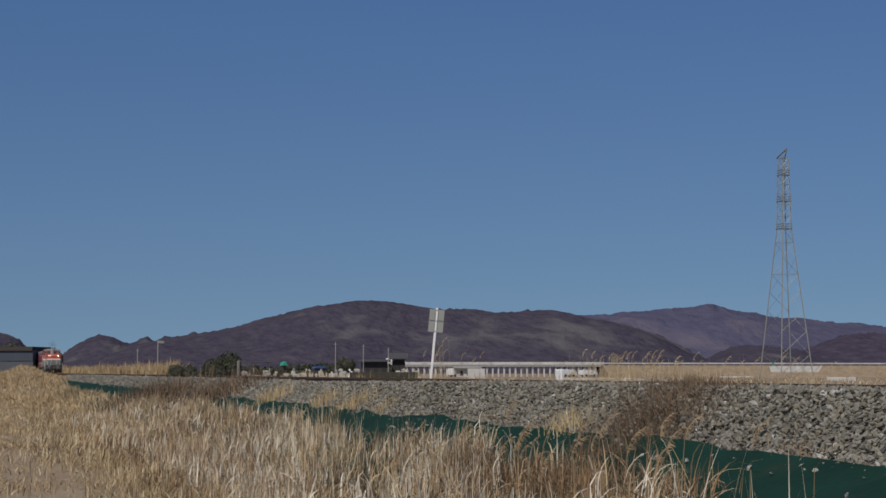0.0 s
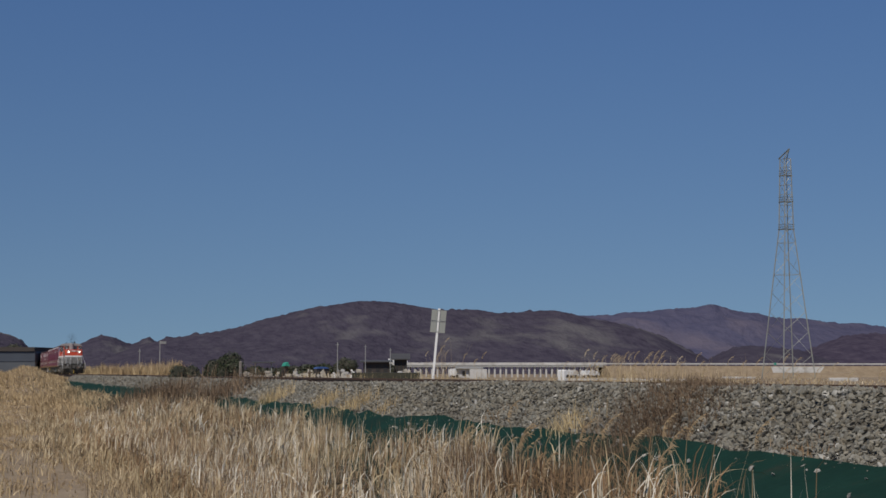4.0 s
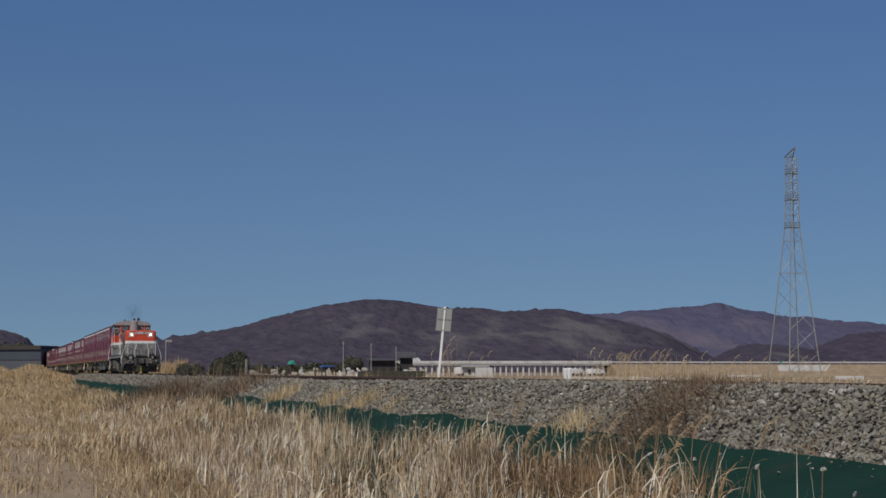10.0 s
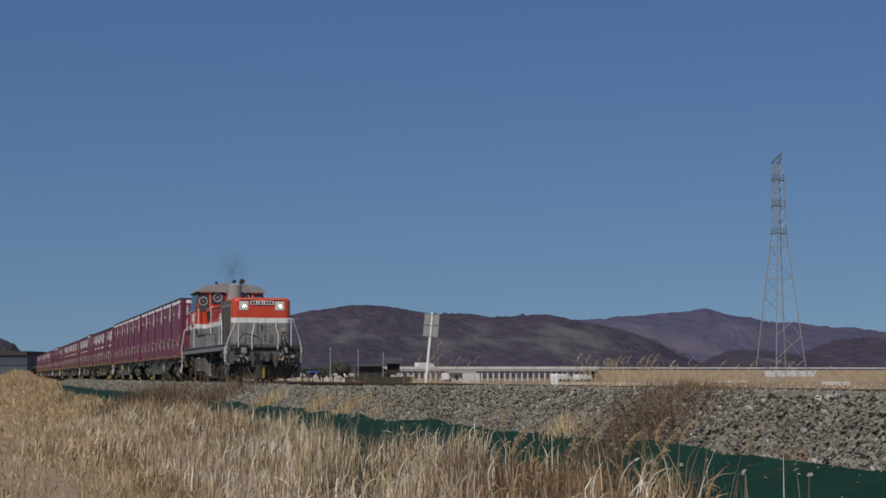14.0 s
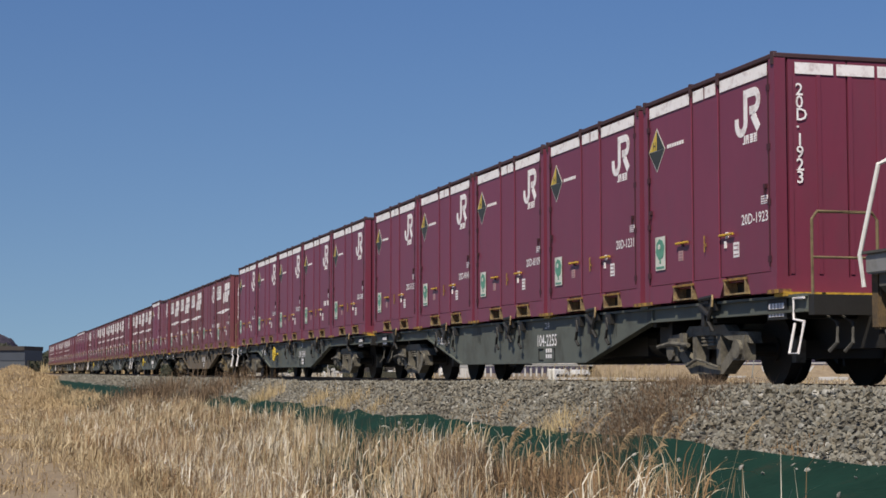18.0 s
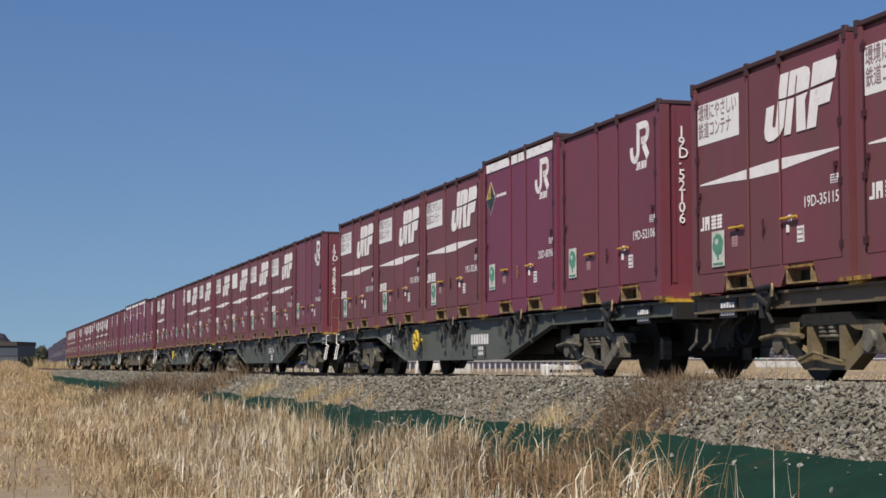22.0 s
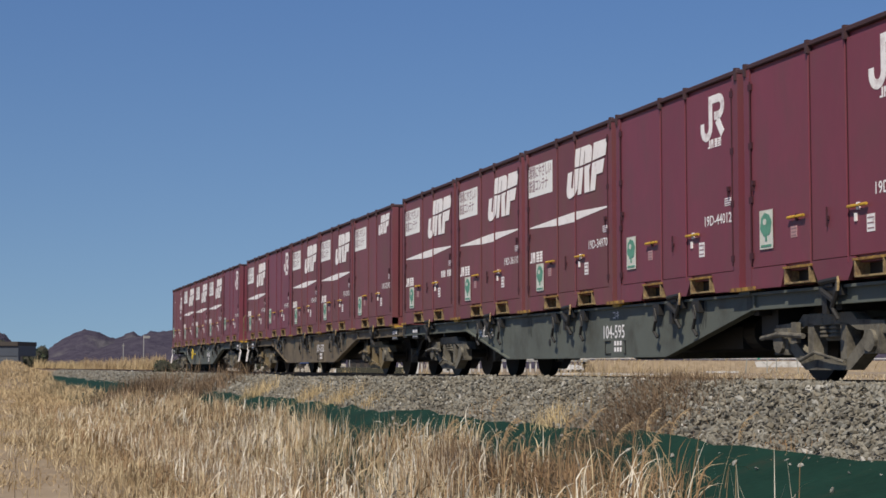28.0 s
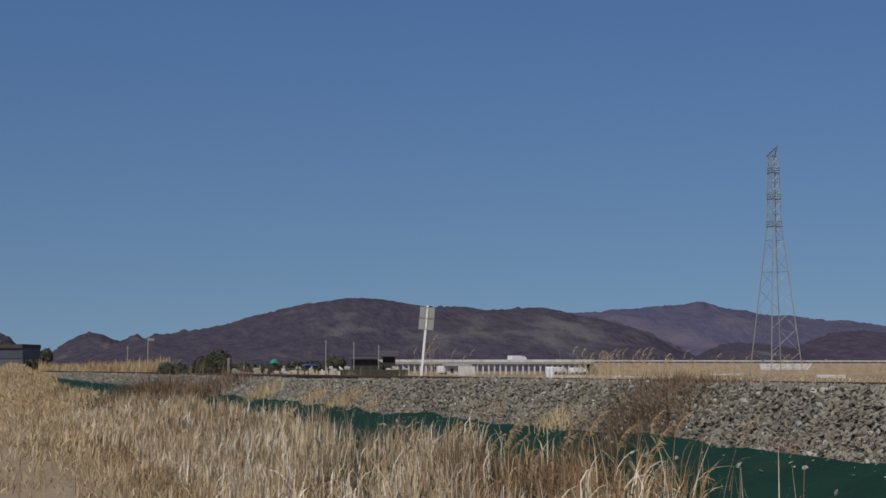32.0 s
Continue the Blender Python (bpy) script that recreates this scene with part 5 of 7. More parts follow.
def container(kind):
    """A 12 ft freight container; x along the train, origin at the rear end's middle on the wagon's deck."""
    h = 2.6 if kind == "H" else 2.5
    paint = MAROON_H if kind == "H" else MAROON_J if kind == "J" else MAROON_F
    words = {"H": "maroon high container with white top band and hazard diamond", "F": "weathered maroon container with white slanted logo and stripe",
             "J": "plain maroon container with small white logo on its door", "S": "maroon container with small slanted logo and white slogan board",
             "V": "plain maroon ventilated container with low white logo"}[kind]
    ob = new("container")
    tagged(ob, words, "freight container", "containers on the train")
    bm = bmesh.new()
    box(bm, 0.05, -HALF + 0.045, 0.16, LONG - 0.05, HALF - 0.045, h - 0.06)
    box(bm, 0.1, -HALF + 0.2, 0.01, LONG - 0.1, HALF - 0.2, 0.17)
    part("inner_wall", bm, paint, ob)
    bm = bmesh.new()
    box(bm, 0.0, -HALF - 0.006, h - 0.058, LONG, HALF + 0.006, h - 0.002)
    bmesh.ops.bevel(bm, geom=bm.edges[:], offset=0.01, segments=1, affect="EDGES")
    for x in (0.02, 1.47, 2.25, LONG - 0.06):
        box(bm, x, -HALF - 0.02, h - 0.13, x + 0.05, -HALF + 0.04, h + 0.012)
    part("roof", bm, ROOF_DARK, ob, "sooty dark roof edge")
    for x in (0.0, LONG - 0.14):
        for y in (-1, 1):
            bm = bmesh.new()
            y0 = -HALF if y < 0 else HALF - 0.13
            box(bm, x, y0, 0.0, x + 0.14, y0 + 0.13, h - 0.06)
            part("corner_post", bm, paint, ob)
    for x0, x1, nm in ((0.16, 1.47, "door"), (1.53, 2.23, "centre_panel"), (2.29, LONG - 0.16, "door")):
        bm = bmesh.new()
        vs = box(bm, x0, -HALF + 0.012, 0.235, x1, -HALF + 0.046, h - 0.115)
        part(nm, bm, paint, ob)
    for x in (1.47, 2.23):
        bm = bmesh.new()
        rod(bm, (x + 0.03, -HALF + 0.006, 0.17), (x + 0.03, -HALF + 0.006, h - 0.05), 0.010, 6)
        part("lock_bar", bm, paint, ob)
        bm = bmesh.new()
        box(bm, x - 0.004, -HALF + 0.014, 0.2, x + 0.064, -HALF + 0.045, h - 0.11)
        part("door_seam", bm, MAROON_DARK, ob, "dark door seam")
    for x in (0.145, LONG - 0.165):
        bm = bmesh.new()
        for z in (0.33, 0.95, 1.55, 2.2):
            box(bm, x - 0.03, -HALF - 0.008, z, x + 0.05, -HALF + 0.01, z + 0.07)
        rod(bm, (x + 0.01, -HALF - 0.002, 0.28), (x + 0.01, -HALF - 0.002, h - 0.2), 0.010, 6)
        part("door_hinge", bm, MAROON_DARK, ob, "dark hinge rod")
    for x0, x1, a, b in ((0.14, 0.93, 0.0, 0.10), (1.51, 2.39, 0.14, 0.14), (2.97, LONG - 0.14, 0.10, 0.0)):
        bm = bmesh.new()
        prism(bm, [(x0 + a, 0.0), (x1 - b, 0.0), (x1, 0.20), (x1, 0.225), (x0, 0.225), (x0, 0.20)], -HALF + 0.004, -HALF + 0.05)
        part("skirt", bm, paint, ob)
    for x in (1.22, 2.68):
        bm = bmesh.new()
        w = 0.28
        for u in (x - w, x + w - 0.022):
            box(bm, u, -HALF - 0.014, 0.015, u + 0.022, -HALF + 0.16, 0.178)
        box(bm, x - w + 0.022, -HALF - 0.014, 0.015, x + w - 0.022, -HALF + 0.16, 0.033)
        pk = part("fork_pocket", bm, POCKET, ob, "worn pale-edged fork pocket")
        bm = bmesh.new()
        box(bm, x - w - 0.03, -HALF - 0.016, 0.178, x + w + 0.03, -HALF + 0.05, 0.204)
        part("pocket_brow", bm, YELLOW_DULL, pk, "worn yellow upper edge")
        # black back plate paints the shade inside the pocket
        bm = bmesh.new()
        box(bm, x - w + 0.02, -HALF + 0.15, 0.03, x + w - 0.02, -HALF + 0.16, 0.178)
        part("pocket_void", bm, BLACK, pk)
    for x in (0.07, LONG - 0.07):
        bm = bmesh.new()
        box(bm, x - 0.16, -HALF - 0.012, -0.012, x + 0.16, -HALF + 0.12, 0.03)
        part("corner_casting", bm, YELLOW_DULL, ob, "worn yellow corner casting")
    for x, z in ((1.24, 0.71), (2.50, 0.71)):
        bm = bmesh.new()
        for u, v in ((x - 0.19, x - 0.03), (x + 0.02, x + 0.17)):
            rod(bm, (u, -HALF - 0.022, z), (v, -HALF - 0.022, z), 0.016, 6)
        rod(bm, (x - 0.03, -HALF - 0.022, z), (x + 0.02, -HALF - 0.022, z), 0.011, 6)
        hd = part("door_handle", bm, YELLOW, ob, "worn yellow door handle")
        bm = bmesh.new()
        box(bm, x - 0.045, -HALF - 0.012, z - 0.04, x - 0.005, -HALF + 0.012, z + 0.03)
        part("latch", bm, MARK_WORN if x > 2 else MAROON_DARK, hd)
    bm = bmesh.new()
    rod(bm, (1.86, -HALF - 0.006, 0.55), (1.86, -HALF - 0.006, 0.75), 0.010, 6)
    box(bm, 1.85, -HALF - 0.01, 0.62, 1.89, -HALF + 0.012, 0.66)
    part("seal_rod", bm, YELLOW_DULL if kind == "H" else MAROON_DARK, ob)
    for x in (0.20, LONG - 0.27):
        bm = bmesh.new()
        box(bm, x, -HALF - 0.02, 1.14, x + 0.05, -HALF + 0.02, 1.19)
        box(bm, x + 0.018, -HALF - 0.022, 1.08, x + 0.034, -HALF + 0.0, 1.15)
        part("door_stop", bm, MAROON_DARK, ob)
    bm = bmesh.new()
    box(bm, 2.40, -HALF - 0.004, 0.56, 2.44, -HALF + 0.012, 0.64)
    part("handle_catch", bm, MARK_WORN, ob)
    # marks on the side
    sx, sz, sw, sh = (0.55, 0.30, 0.33, 0.41) if kind in "FS" else (0.36, 0.42, 0.31, 0.42)
    bm = bmesh.new()
    flat(bm, rect(sx, sz, sw, sh), side(0, 0))
    st = part("eco_sticker", bm, STICKER_OLD, ob, "white sticker with green tree")
    bm = bmesh.new()
    for q, g, lift in ((0.42, 0.30, 0.004), (0.13, 0.08, 0.0)):
        cx_, cz_ = sx + sw * (0.5 if lift else 0.42), sz + sh * (0.62 if lift else 0.70)
        pts = [(cx_ + sw * q * math.cos(a) * (1 + 0.07 * math.sin(6 * a)), cz_ + sh * g * math.sin(a) * (1 + 0.06 * math.cos(7 * a))) for a in [i * math.tau / 30 for i in range(30)]]
        if lift:
            flat(bm, pts, side(0, 0, -HALF - 0.004))
    flat(bm, [(sx + sw * 0.46, sz + sh * 0.36), (sx + sw * 0.43, sz + sh * 0.2), (sx + sw * 0.59, sz + sh * 0.2), (sx + sw * 0.56, sz + sh * 0.36)], side(0, 0, -HALF - 0.004))
    part("tree_print", bm, TREE_GREEN, st, "green tree print")
    bm = bmesh.new()
    flat(bm, pts, side(0, 0, -HALF - 0.0055))
    part("print_highlight", bm, STICKER_OLD, st)
    bm = bmesh.new()
    flat(bm, rect(sx + sw * 0.1, sz + sh * 0.05, sw * 0.8, sh * 0.06), side(0, 0, -HALF - 0.004))
    part("sticker_line", bm, TREE_GREEN, st)
    plates = [rect(2.62, 0.44, 0.15, 0.17), rect(3.34, 0.98, 0.16, 0.09) if kind != "V" else rect(3.26, 1.52, 0.16, 0.09), rect(1.06, 0.50, 0.14, 0.12)]
    for n_, pts in enumerate(plates):
        bm = bmesh.new()
        flat(bm, pts, side(0, 0, -HALF + 0.011))
        dp = part("data_plate", bm, PLATE_PINK if n_ == 2 else MARK, ob, "small pale data plate")
        bm = bmesh.new()
        for q in (0.2, 0.5, 0.8):
            flat(bm, rect(pts[0][0] + 0.015, pts[0][1] + (pts[2][1] - pts[0][1]) * q - 0.008, pts[1][0] - pts[0][0] - 0.03, 0.014), side(0, 0, -HALF + 0.0085))
        tagged(part("plate_print", bm, LETTER_RED, dp), kind="stuff")
    mk = side(0, 0, -HALF + 0.011)
    if kind in "HJ":
        part("emblem", emblem("hook"), MARK, ob, "white hooked logo", at=pose(2.70, 0.011, 1.83))
        tagged(part("emblem_caption", caption_bars(2.90, 1.69, 0.38, 0.1), MARK, ob), kind="stuff")
    elif kind == "V":
        part("emblem", emblem("hook"), MARK, ob, "white hooked logo", at=pose(2.62, 0.011, 1.58))
        tagged(part("emblem_caption", caption_bars(2.74, 1.40, 0.38, 0.1), MARK, ob), kind="stuff")
        bm = bmesh.new()
        for x0, z0 in ((0.62, 1.92), (0.62, 0.5), (2.6, 2.2), (2.6, 0.66)):
            flat(bm, rect(x0, z0, 0.5, 0.015), mk)
        tagged(part("thin_lines", bm, MARK, ob), kind="stuff")
    elif kind == "S":
        e = part("emblem", emblem("slant"), MARK, ob, "small slanted white logo", at=pose(2.45, 0.011, 1.95))
        e.scale = (0.6, 1, 0.6)
        bm = bmesh.new()
        flat(bm, rect(0.17, 1.75, 1.10, 0.48), side(0, 0, -HALF + 0.011))
        part("slogan_board", bm, STICKER, ob, "white slogan board")
    else:
        part("emblem", emblem("slant"), MARK_WORN, ob, "large slanted white logo", at=pose(1.91, 0.004, 1.59))
        bm = bmesh.new()
        flat(bm, [(0.22, 1.275), (1.45, 1.225), (1.45, 1.335), (0.22, 1.29)], side(0, 0, -HALF + 0.011))
        flat(bm, [(1.53, 1.22), (2.22, 1.22), (2.22, 1.36), (1.53, 1.34)], side(0, 0, -HALF + 0.011))
        flat(bm, [(2.30, 1.24), (3.52, 1.31), (3.52, 1.33), (2.30, 1.36)], side(0, 0, -HALF + 0.011))
        part("speed_stripe", bm, MARK_WORN, ob, "tapering white stripe")
        bm = bmesh.new()
        flat(bm, rect(0.17, 1.75, 1.10, 0.48), side(0, 0, -HALF + 0.011))
        part("slogan_board", bm, STICKER, ob, "white slogan board")
        tagged(part("owner_mark", caption_bars(0.22, 0.74, 0.62, 0.16), MARK_WORN, ob), kind="stuff")
    if kind == "H":
        bm = bmesh.new()
        for x0, x1 in ((0.2, 1.44), (1.56, 1.86), (1.90, 2.2), (2.32, LONG - 0.18)):
            flat(bm, rect(x0, h - 0.225, x1 - x0, 0.135), side(0, 0, -HALF + 0.002))
        part("top_band", bm, MARK, ob, "white band under the roof")
        bm = bmesh.new()
        flat(bm, [(0.145, 1.94), (0.41, 1.665), (0.675, 1.94), (0.41, 2.225)], side(0, 0, -HALF + 0.0117))
        part("diamond_rim", bm, STICKER_OLD, ob, "thin pale sticker rim")
        bm = bmesh.new()
        flat(bm, [(0.17, 1.945), (0.41, 1.945), (0.41, 2.20)], side(0, 0, -HALF + 0.0085))
        dm = part("hazard_diamond", bm, HAZARD, ob, "yellow and black height diamond")
        bm = bmesh.new()
        flat(bm, [(0.165, 1.937), (0.41, 1.685), (0.655, 1.937)], side(0, 0, -HALF + 0.0085))
        flat(bm, [(0.415, 1.943), (0.655, 1.943), (0.415, 2.205)], side(0, 0, -HALF + 0.0085))
        part("dark_half", bm, DARKTAG, dm)
        part("letter", lettering("H", 0.14, DARKTAG), None, dm, at=side(0.29, 1.96, -HALF + 0.004))
        bm = bmesh.new()
        for i in range(7):
            flat(bm, rect(0.74 + i * 0.075, 1.93, 0.055, 0.045), mk)
        tagged(part("caption", bm, MARK_WORN, ob), kind="stuff")
    # front end
    for y0, y1 in ((-1.06, -0.36), (-0.34, 0.34), (0.36, 1.06)):
        bm = bmesh.new()
        box(bm, LONG - 0.05, y0, 0.17, LONG - 0.014, y1, h - 0.06)
        part("end_panel", bm, paint, ob)
        for q in (0.0, 0.34):
            bm = bmesh.new()
            prism_x(bm, [(y0 + q, 0.2), (y0 + q + 0.05, 0.2), (y0 + q + 0.05, h - 0.1), (y0 + q, h - 0.1)], LONG - 0.016, LONG - 0.003)
            part("end_rib", bm, paint, ob)
    if kind == "H":
        bm = bmesh.new()
        for i in range(4):
            flat(bm, rect(-0.98 + i * 0.5, h - 0.225, 0.46, 0.125), pose(LONG - 0.002, 0, 0, 90, 0, 90))
        part("end_band", bm, MARK, ob, "white band under the roof")
    bm = bmesh.new()
    box(bm, LONG - 0.13, -HALF - 0.004, 0.0, LONG, HALF, 0.17)
    part("end_sill", bm, paint, ob)
    return ob


PROTO = {k: container(k) for k in "HFJSV"}
# the load of each wagon, rear to front, and the serials that can be read
LOAD = [("HHHHH", ("20D-5125", "20D-9041", "20D-8109", "20D-1231", "20D-1923")), ("HHHHH", ("20D-4763", "20D-7462", "20D-2979", "", "20D-2880")),
        ("FFFJF", ("19D-35115", "19D-40952", "19D-40211", "19D-51929", "19D-33319")), ("FFFHJ", ("19D-31140", "19D-38769", "19D-30246", "20D-8096", "19D-52106")),
        ("FFFFJ", ("19D-24123", "19D-32420", "19D-35819", "19D-25363", "19D-43824")), ("FJJFF", ("", "19D-44661", "19D-44591", "19D-22928", "19D-24773")),
        ("JHHHJ", ("19D-42136", "", "", "", "19D-47058")), ("FFFJJ", ("", "19D-36110", "19D-34970", "19D-44012", "19D-47921")),
        ("FJFFS", ("V19C-487", "19D-49758", "19D-41581", "19D-28150", "19D-32942")), ("VFFFJ", ("V19C-8632", "19D-39203", "19D-39624", "19D-32416", "19D-49692"))]
SLOGAN = "環境にやさしい\n鉄道コンテナ"
used, loads = set(), {}
for w, (kinds, serials) in enumerate(LOAD):
    for k, kind in enumerate(kinds):
        loads[w, k] = PROTO[kind] if kind not in used else copy_thing(PROTO[kind], Matrix())
        used.add(kind)
for w, (kinds, serials) in enumerate(LOAD):
    for k, kind in enumerate(kinds):
        ob = loads[w, k]
        h = 2.6 if kind == "H" else 2.5
        if serials[k]:
            part("serial", lettering(serials[k], 0.165, MARK), None, ob, at=side(2.84 if kind == "H" else 2.76 if kind != "V" else 2.50, 0.79 if kind != "V" else 1.14, -HALF + 0.008))
            if k == 4 and kind != "S":
                part("end_serial", lettering("\n".join(serials[k].replace("-", "·")), 0.19, MARK, 0.72), None, ob, at=pose(LONG + 0.003, -0.98, h - 0.46, 90, 0, 90))
        else:
            bm = bmesh.new()
            for i in range(8):
                if i != 3:
                    flat(bm, rect(2.84 + i * 0.1, 0.79, 0.06, 0.12), side(0, 0, -HALF + 0.011))
            tagged(part("serial", bm, MARK, ob), kind="stuff")
        if kind in "FS" and (w, k) not in ((5, 3), (4, 1), (4, 4)):
            part("slogan", lettering(SLOGAN, 0.148, LETTER_RED), None, ob, "two lines of maroon letters", at=side(0.19, 2.05, -HALF + 0.006) @ Matrix.Diagonal((1, 1.4, 1, 1)))
        movers.append((ob, AHEAD[w] - w * WAGON + k * PITCH + 0.08, 1.0))


# ---- flat wagons ----
def wheelset(parent, x, z, r, name="wheelset", gauge=1.067):
    ob = new(name)
    ob.parent = parent
    ob.matrix_basis = pose(x, 0, z)
    bm = bmesh.new()
    rod(bm, (0, -0.98, 0), (0, 0.98, 0), 0.075, 10)
    part("axle", bm, WHEEL, ob)
    for s in (-1, 1):
        bm = bmesh.new()
        y = s * (gauge / 2 + 0.03)
        rod(bm, (0, y - 0.06, 0), (0, y + 0.06, 0), r, 28)
        rod(bm, (0, y - s * 0.09, 0), (0, y - s * 0.06, 0), r + 0.028, 28)
        rod(bm, (0, y + s * 0.06, 0), (0, y + s * 0.085, 0), 0.14, 14)
        part("wheel", bm, WHEEL, ob)
    return ob


def bogie(wagon, x, steel):
    bg = new("bogie")
    bg.parent = wagon
    bg.matrix_basis = pose(x, 0, 0)
    bm = bmesh.new()
    box(bm, -0.22, -0.95, 0.42, 0.22, 0.95, 0.66)
    box(bm, -0.35, -0.4, 0.62, 0.35, 0.4, 0.84)
    part("bolster", bm, BOGIE, bg)
    for s in (-1, 1):
        y0, y1 = s * 0.90, s * 1.06
        bm = bmesh.new()
        prism(bm, [(-1.18, 0.47), (-1.12, 0.60), (-0.62, 0.62), (-0.5, 0.70), (0.5, 0.70), (0.62, 0.62), (1.12, 0.60), (1.18, 0.47), (0.62, 0.52), (0.44, 0.58), (-0.44, 0.58), (-0.62, 0.52)], min(y0, y1), max(y0, y1))
        prism(bm, [(-1.02, 0.30), (-0.80, 0.32), (-0.46, 0.12), (0.46, 0.12), (0.80, 0.32), (1.02, 0.30), (0.92, 0.45), (0.72, 0.44), (0.40, 0.23), (-0.40, 0.23), (-0.72, 0.44), (-0.92, 0.45)], min(y0, y1), max(y0, y1))
        for dx in (-0.34, 0.34):
            box(bm, dx - 0.06, min(y0, y1), 0.2, dx + 0.06, max(y0, y1), 0.6)
        sf = part("side_frame", bm, steel, bg)
        for dx in (-0.95, 0.95):
            bm = bmesh.new()
            box(bm, dx - 0.15, s * 1.02 - 0.07, 0.28, dx + 0.15, s * 1.02 + 0.07, 0.56)
            rod(bm, (dx, s * 1.0, 0.405), (dx, s * 1.13, 0.405), 0.11, 12)
            part("axle_box", bm, BOGIE, sf)
        for dx in (-0.1, 0.1):
            bm = bmesh.new()
            lathe(bm, (dx, s * 1.0, 0.45), coils(6, 0.075, 0.042), 10)
            part("coil_spring", bm, BOGIE, sf)
        bm = bmesh.new()
        tube(bm, [(-1.35, s * 1.12, 0.46), (-0.9, s * 1.14, 0.50), (-0.35, s * 1.14, 0.47)], 0.028)
        tube(bm, [(0.42, s * 1.10, 0.2), (-0.15, s * 1.12, 0.3), (-0.5, s * 1.1, 0.22)], 0.02)
        box(bm, -0.62, s * 1.12 - 0.02, 0.4, -0.5, s * 1.12 + 0.03, 0.62)
        part("brake_linkage", bm, steel, sf)
        for dx in (-1.42, 1.42):
            bm = bmesh.new()
            prism(bm, [(dx - 0.05, 0.25), (dx + 0.05, 0.25), (dx + 0.07, 0.5), (dx - 0.03, 0.55)], s * 0.52, s * 0.64)
            part("brake_shoe", bm, BOGIE, bg)
    for dx in (-0.95, 0.95):
        rollers.append(wheelset(bg, dx, 0.405, 0.405))
    return bg


def flat_wagon(steel, bogie_steel, label, shift, back, fore):
    """A container flat wagon; origin at the rear end of its load, rail level. The body is shifted along under the load."""
    wg = tagged(new("flat_wagon"), label, "flat wagon", "wagons of the train")
    x0, x1, c = back - shift, fore - shift, 9.685
    bm = bmesh.new()
    box(bm, x0, -0.30, 0.40, x1, 0.30, 0.90)
    # extra black boxes, added to close off bright gaps under the wagon
    box(bm, 5.2, -0.75, 0.36, 14.2, 0.75, 0.62)
    box(bm, 1.2, -0.5, 0.30, 4.3, 0.5, 0.5)
    box(bm, 15.2, -0.5, 0.30, 18.2, 0.5, 0.5)
    for i in range(11):
        x = 0.5 + i * 1.84
        box(bm, x, -1.1, 0.72, x + 0.12, 1.1, 0.92)
    box(bm, x0 + 0.1, -1.04, 0.90, x1 - 0.1, 1.04, 0.935)
    part("centre_beam", bm, BLACK, wg)
    for s in (-1, 1):
        bm = bmesh.new()
        y0, y1 = sorted((s * 1.10, s * 1.125))
        prism(bm, [(x0, 0.95), (x0, 0.80), (4.05, 0.80), (6.45, 0.30), (12.92, 0.30), (15.32, 0.80), (x1, 0.80), (x1, 0.95)], y0, y1)
        sill = part("side_sill", bm, steel, wg)
        bm = bmesh.new()
        y0, y1 = sorted((s * 1.06, s * 1.17))
        prism(bm, [(x0, 0.935), (x1, 0.935), (x1, 0.965), (x0, 0.965)], y0, y1)
        prism(bm, [(x0, 0.775), (4.07, 0.775), (6.47, 0.275), (12.90, 0.275), (15.30, 0.775), (x1, 0.775), (x1, 0.80), (15.32, 0.80), (12.92, 0.30), (6.45, 0.30), (4.05, 0.80), (x0, 0.80)], y0, y1)
        part("flange", bm, steel, sill)
        for x in (4.05, 15.32):
            bm = bmesh.new()
            box(bm, x - 0.012, s * 1.125 - 0.03, 0.80, x + 0.012, s * 1.125 + 0.03, 0.94)
            part("stiffener", bm, steel, sill)
    for i in range(5):
        for dx in (1.86,):
            x = i * PITCH + 0.08 + dx
            bm = bmesh.new()
            box(bm, x - 0.22, -1.19, 0.86, x + 0.2, -1.06, 0.97)
            box(bm, x - 0.12, -1.21, 0.95, x + 0.05, -1.12, 1.06)
            rod(bm, (x - 0.2, -1.2, 1.0), (x + 0.18, -1.2, 1.02), 0.035, 8)
            rod(bm, (x - 0.16, -1.22, 0.92), (x + 0.14, -1.24, 0.80), 0.03, 6)
            tube(bm, [(x + 0.16, -1.2, 1.03), (x + 0.2, -1.24, 0.9), (x + 0.1, -1.24, 0.74), (x + 0.14, -1.2, 0.62)], 0.026, 6)
            box(bm, x - 0.14, -1.22, 0.68, x - 0.05, -1.16, 0.9)
            lk = part("load_lock", bm, BLACK, wg, "black sooty container lock")
            bm = bmesh.new()
            tube(bm, [(x + 0.20, -1.23, 1.04), (x + 0.25, -1.25, 0.98), (x + 0.24, -1.25, 0.90)], 0.013, 6)
            part("lock_lever", bm, POCKET, lk, "rubbed pale lock lever")
        for dx in (1.25, 2.45) if 0 < i < 4 else ():
            x = i * PITCH + 0.08 + dx
            bm = bmesh.new()
            box(bm, x - 0.1, -1.2, 0.8, x + 0.1, -1.12, 0.94)
            tube(bm, [(x - 0.04, -1.2, 0.88), (x + 0.06, -1.23, 0.72), (x - 0.02, -1.22, 0.6), (x + 0.05, -1.2, 0.52)], 0.022, 6)
            part("lock_hook", bm, BLACK, wg, "oily black hanging lock hook")
    for i in range(6):
        x = max(0.1, min(19.3, i * PITCH - 0.02))
        bm = bmesh.new()
        box(bm, x - 0.13, -1.2, 0.95, x + 0.13, 1.2, 0.996)
        part("corner_rest", bm, YELLOW if i % 2 else steel, wg)
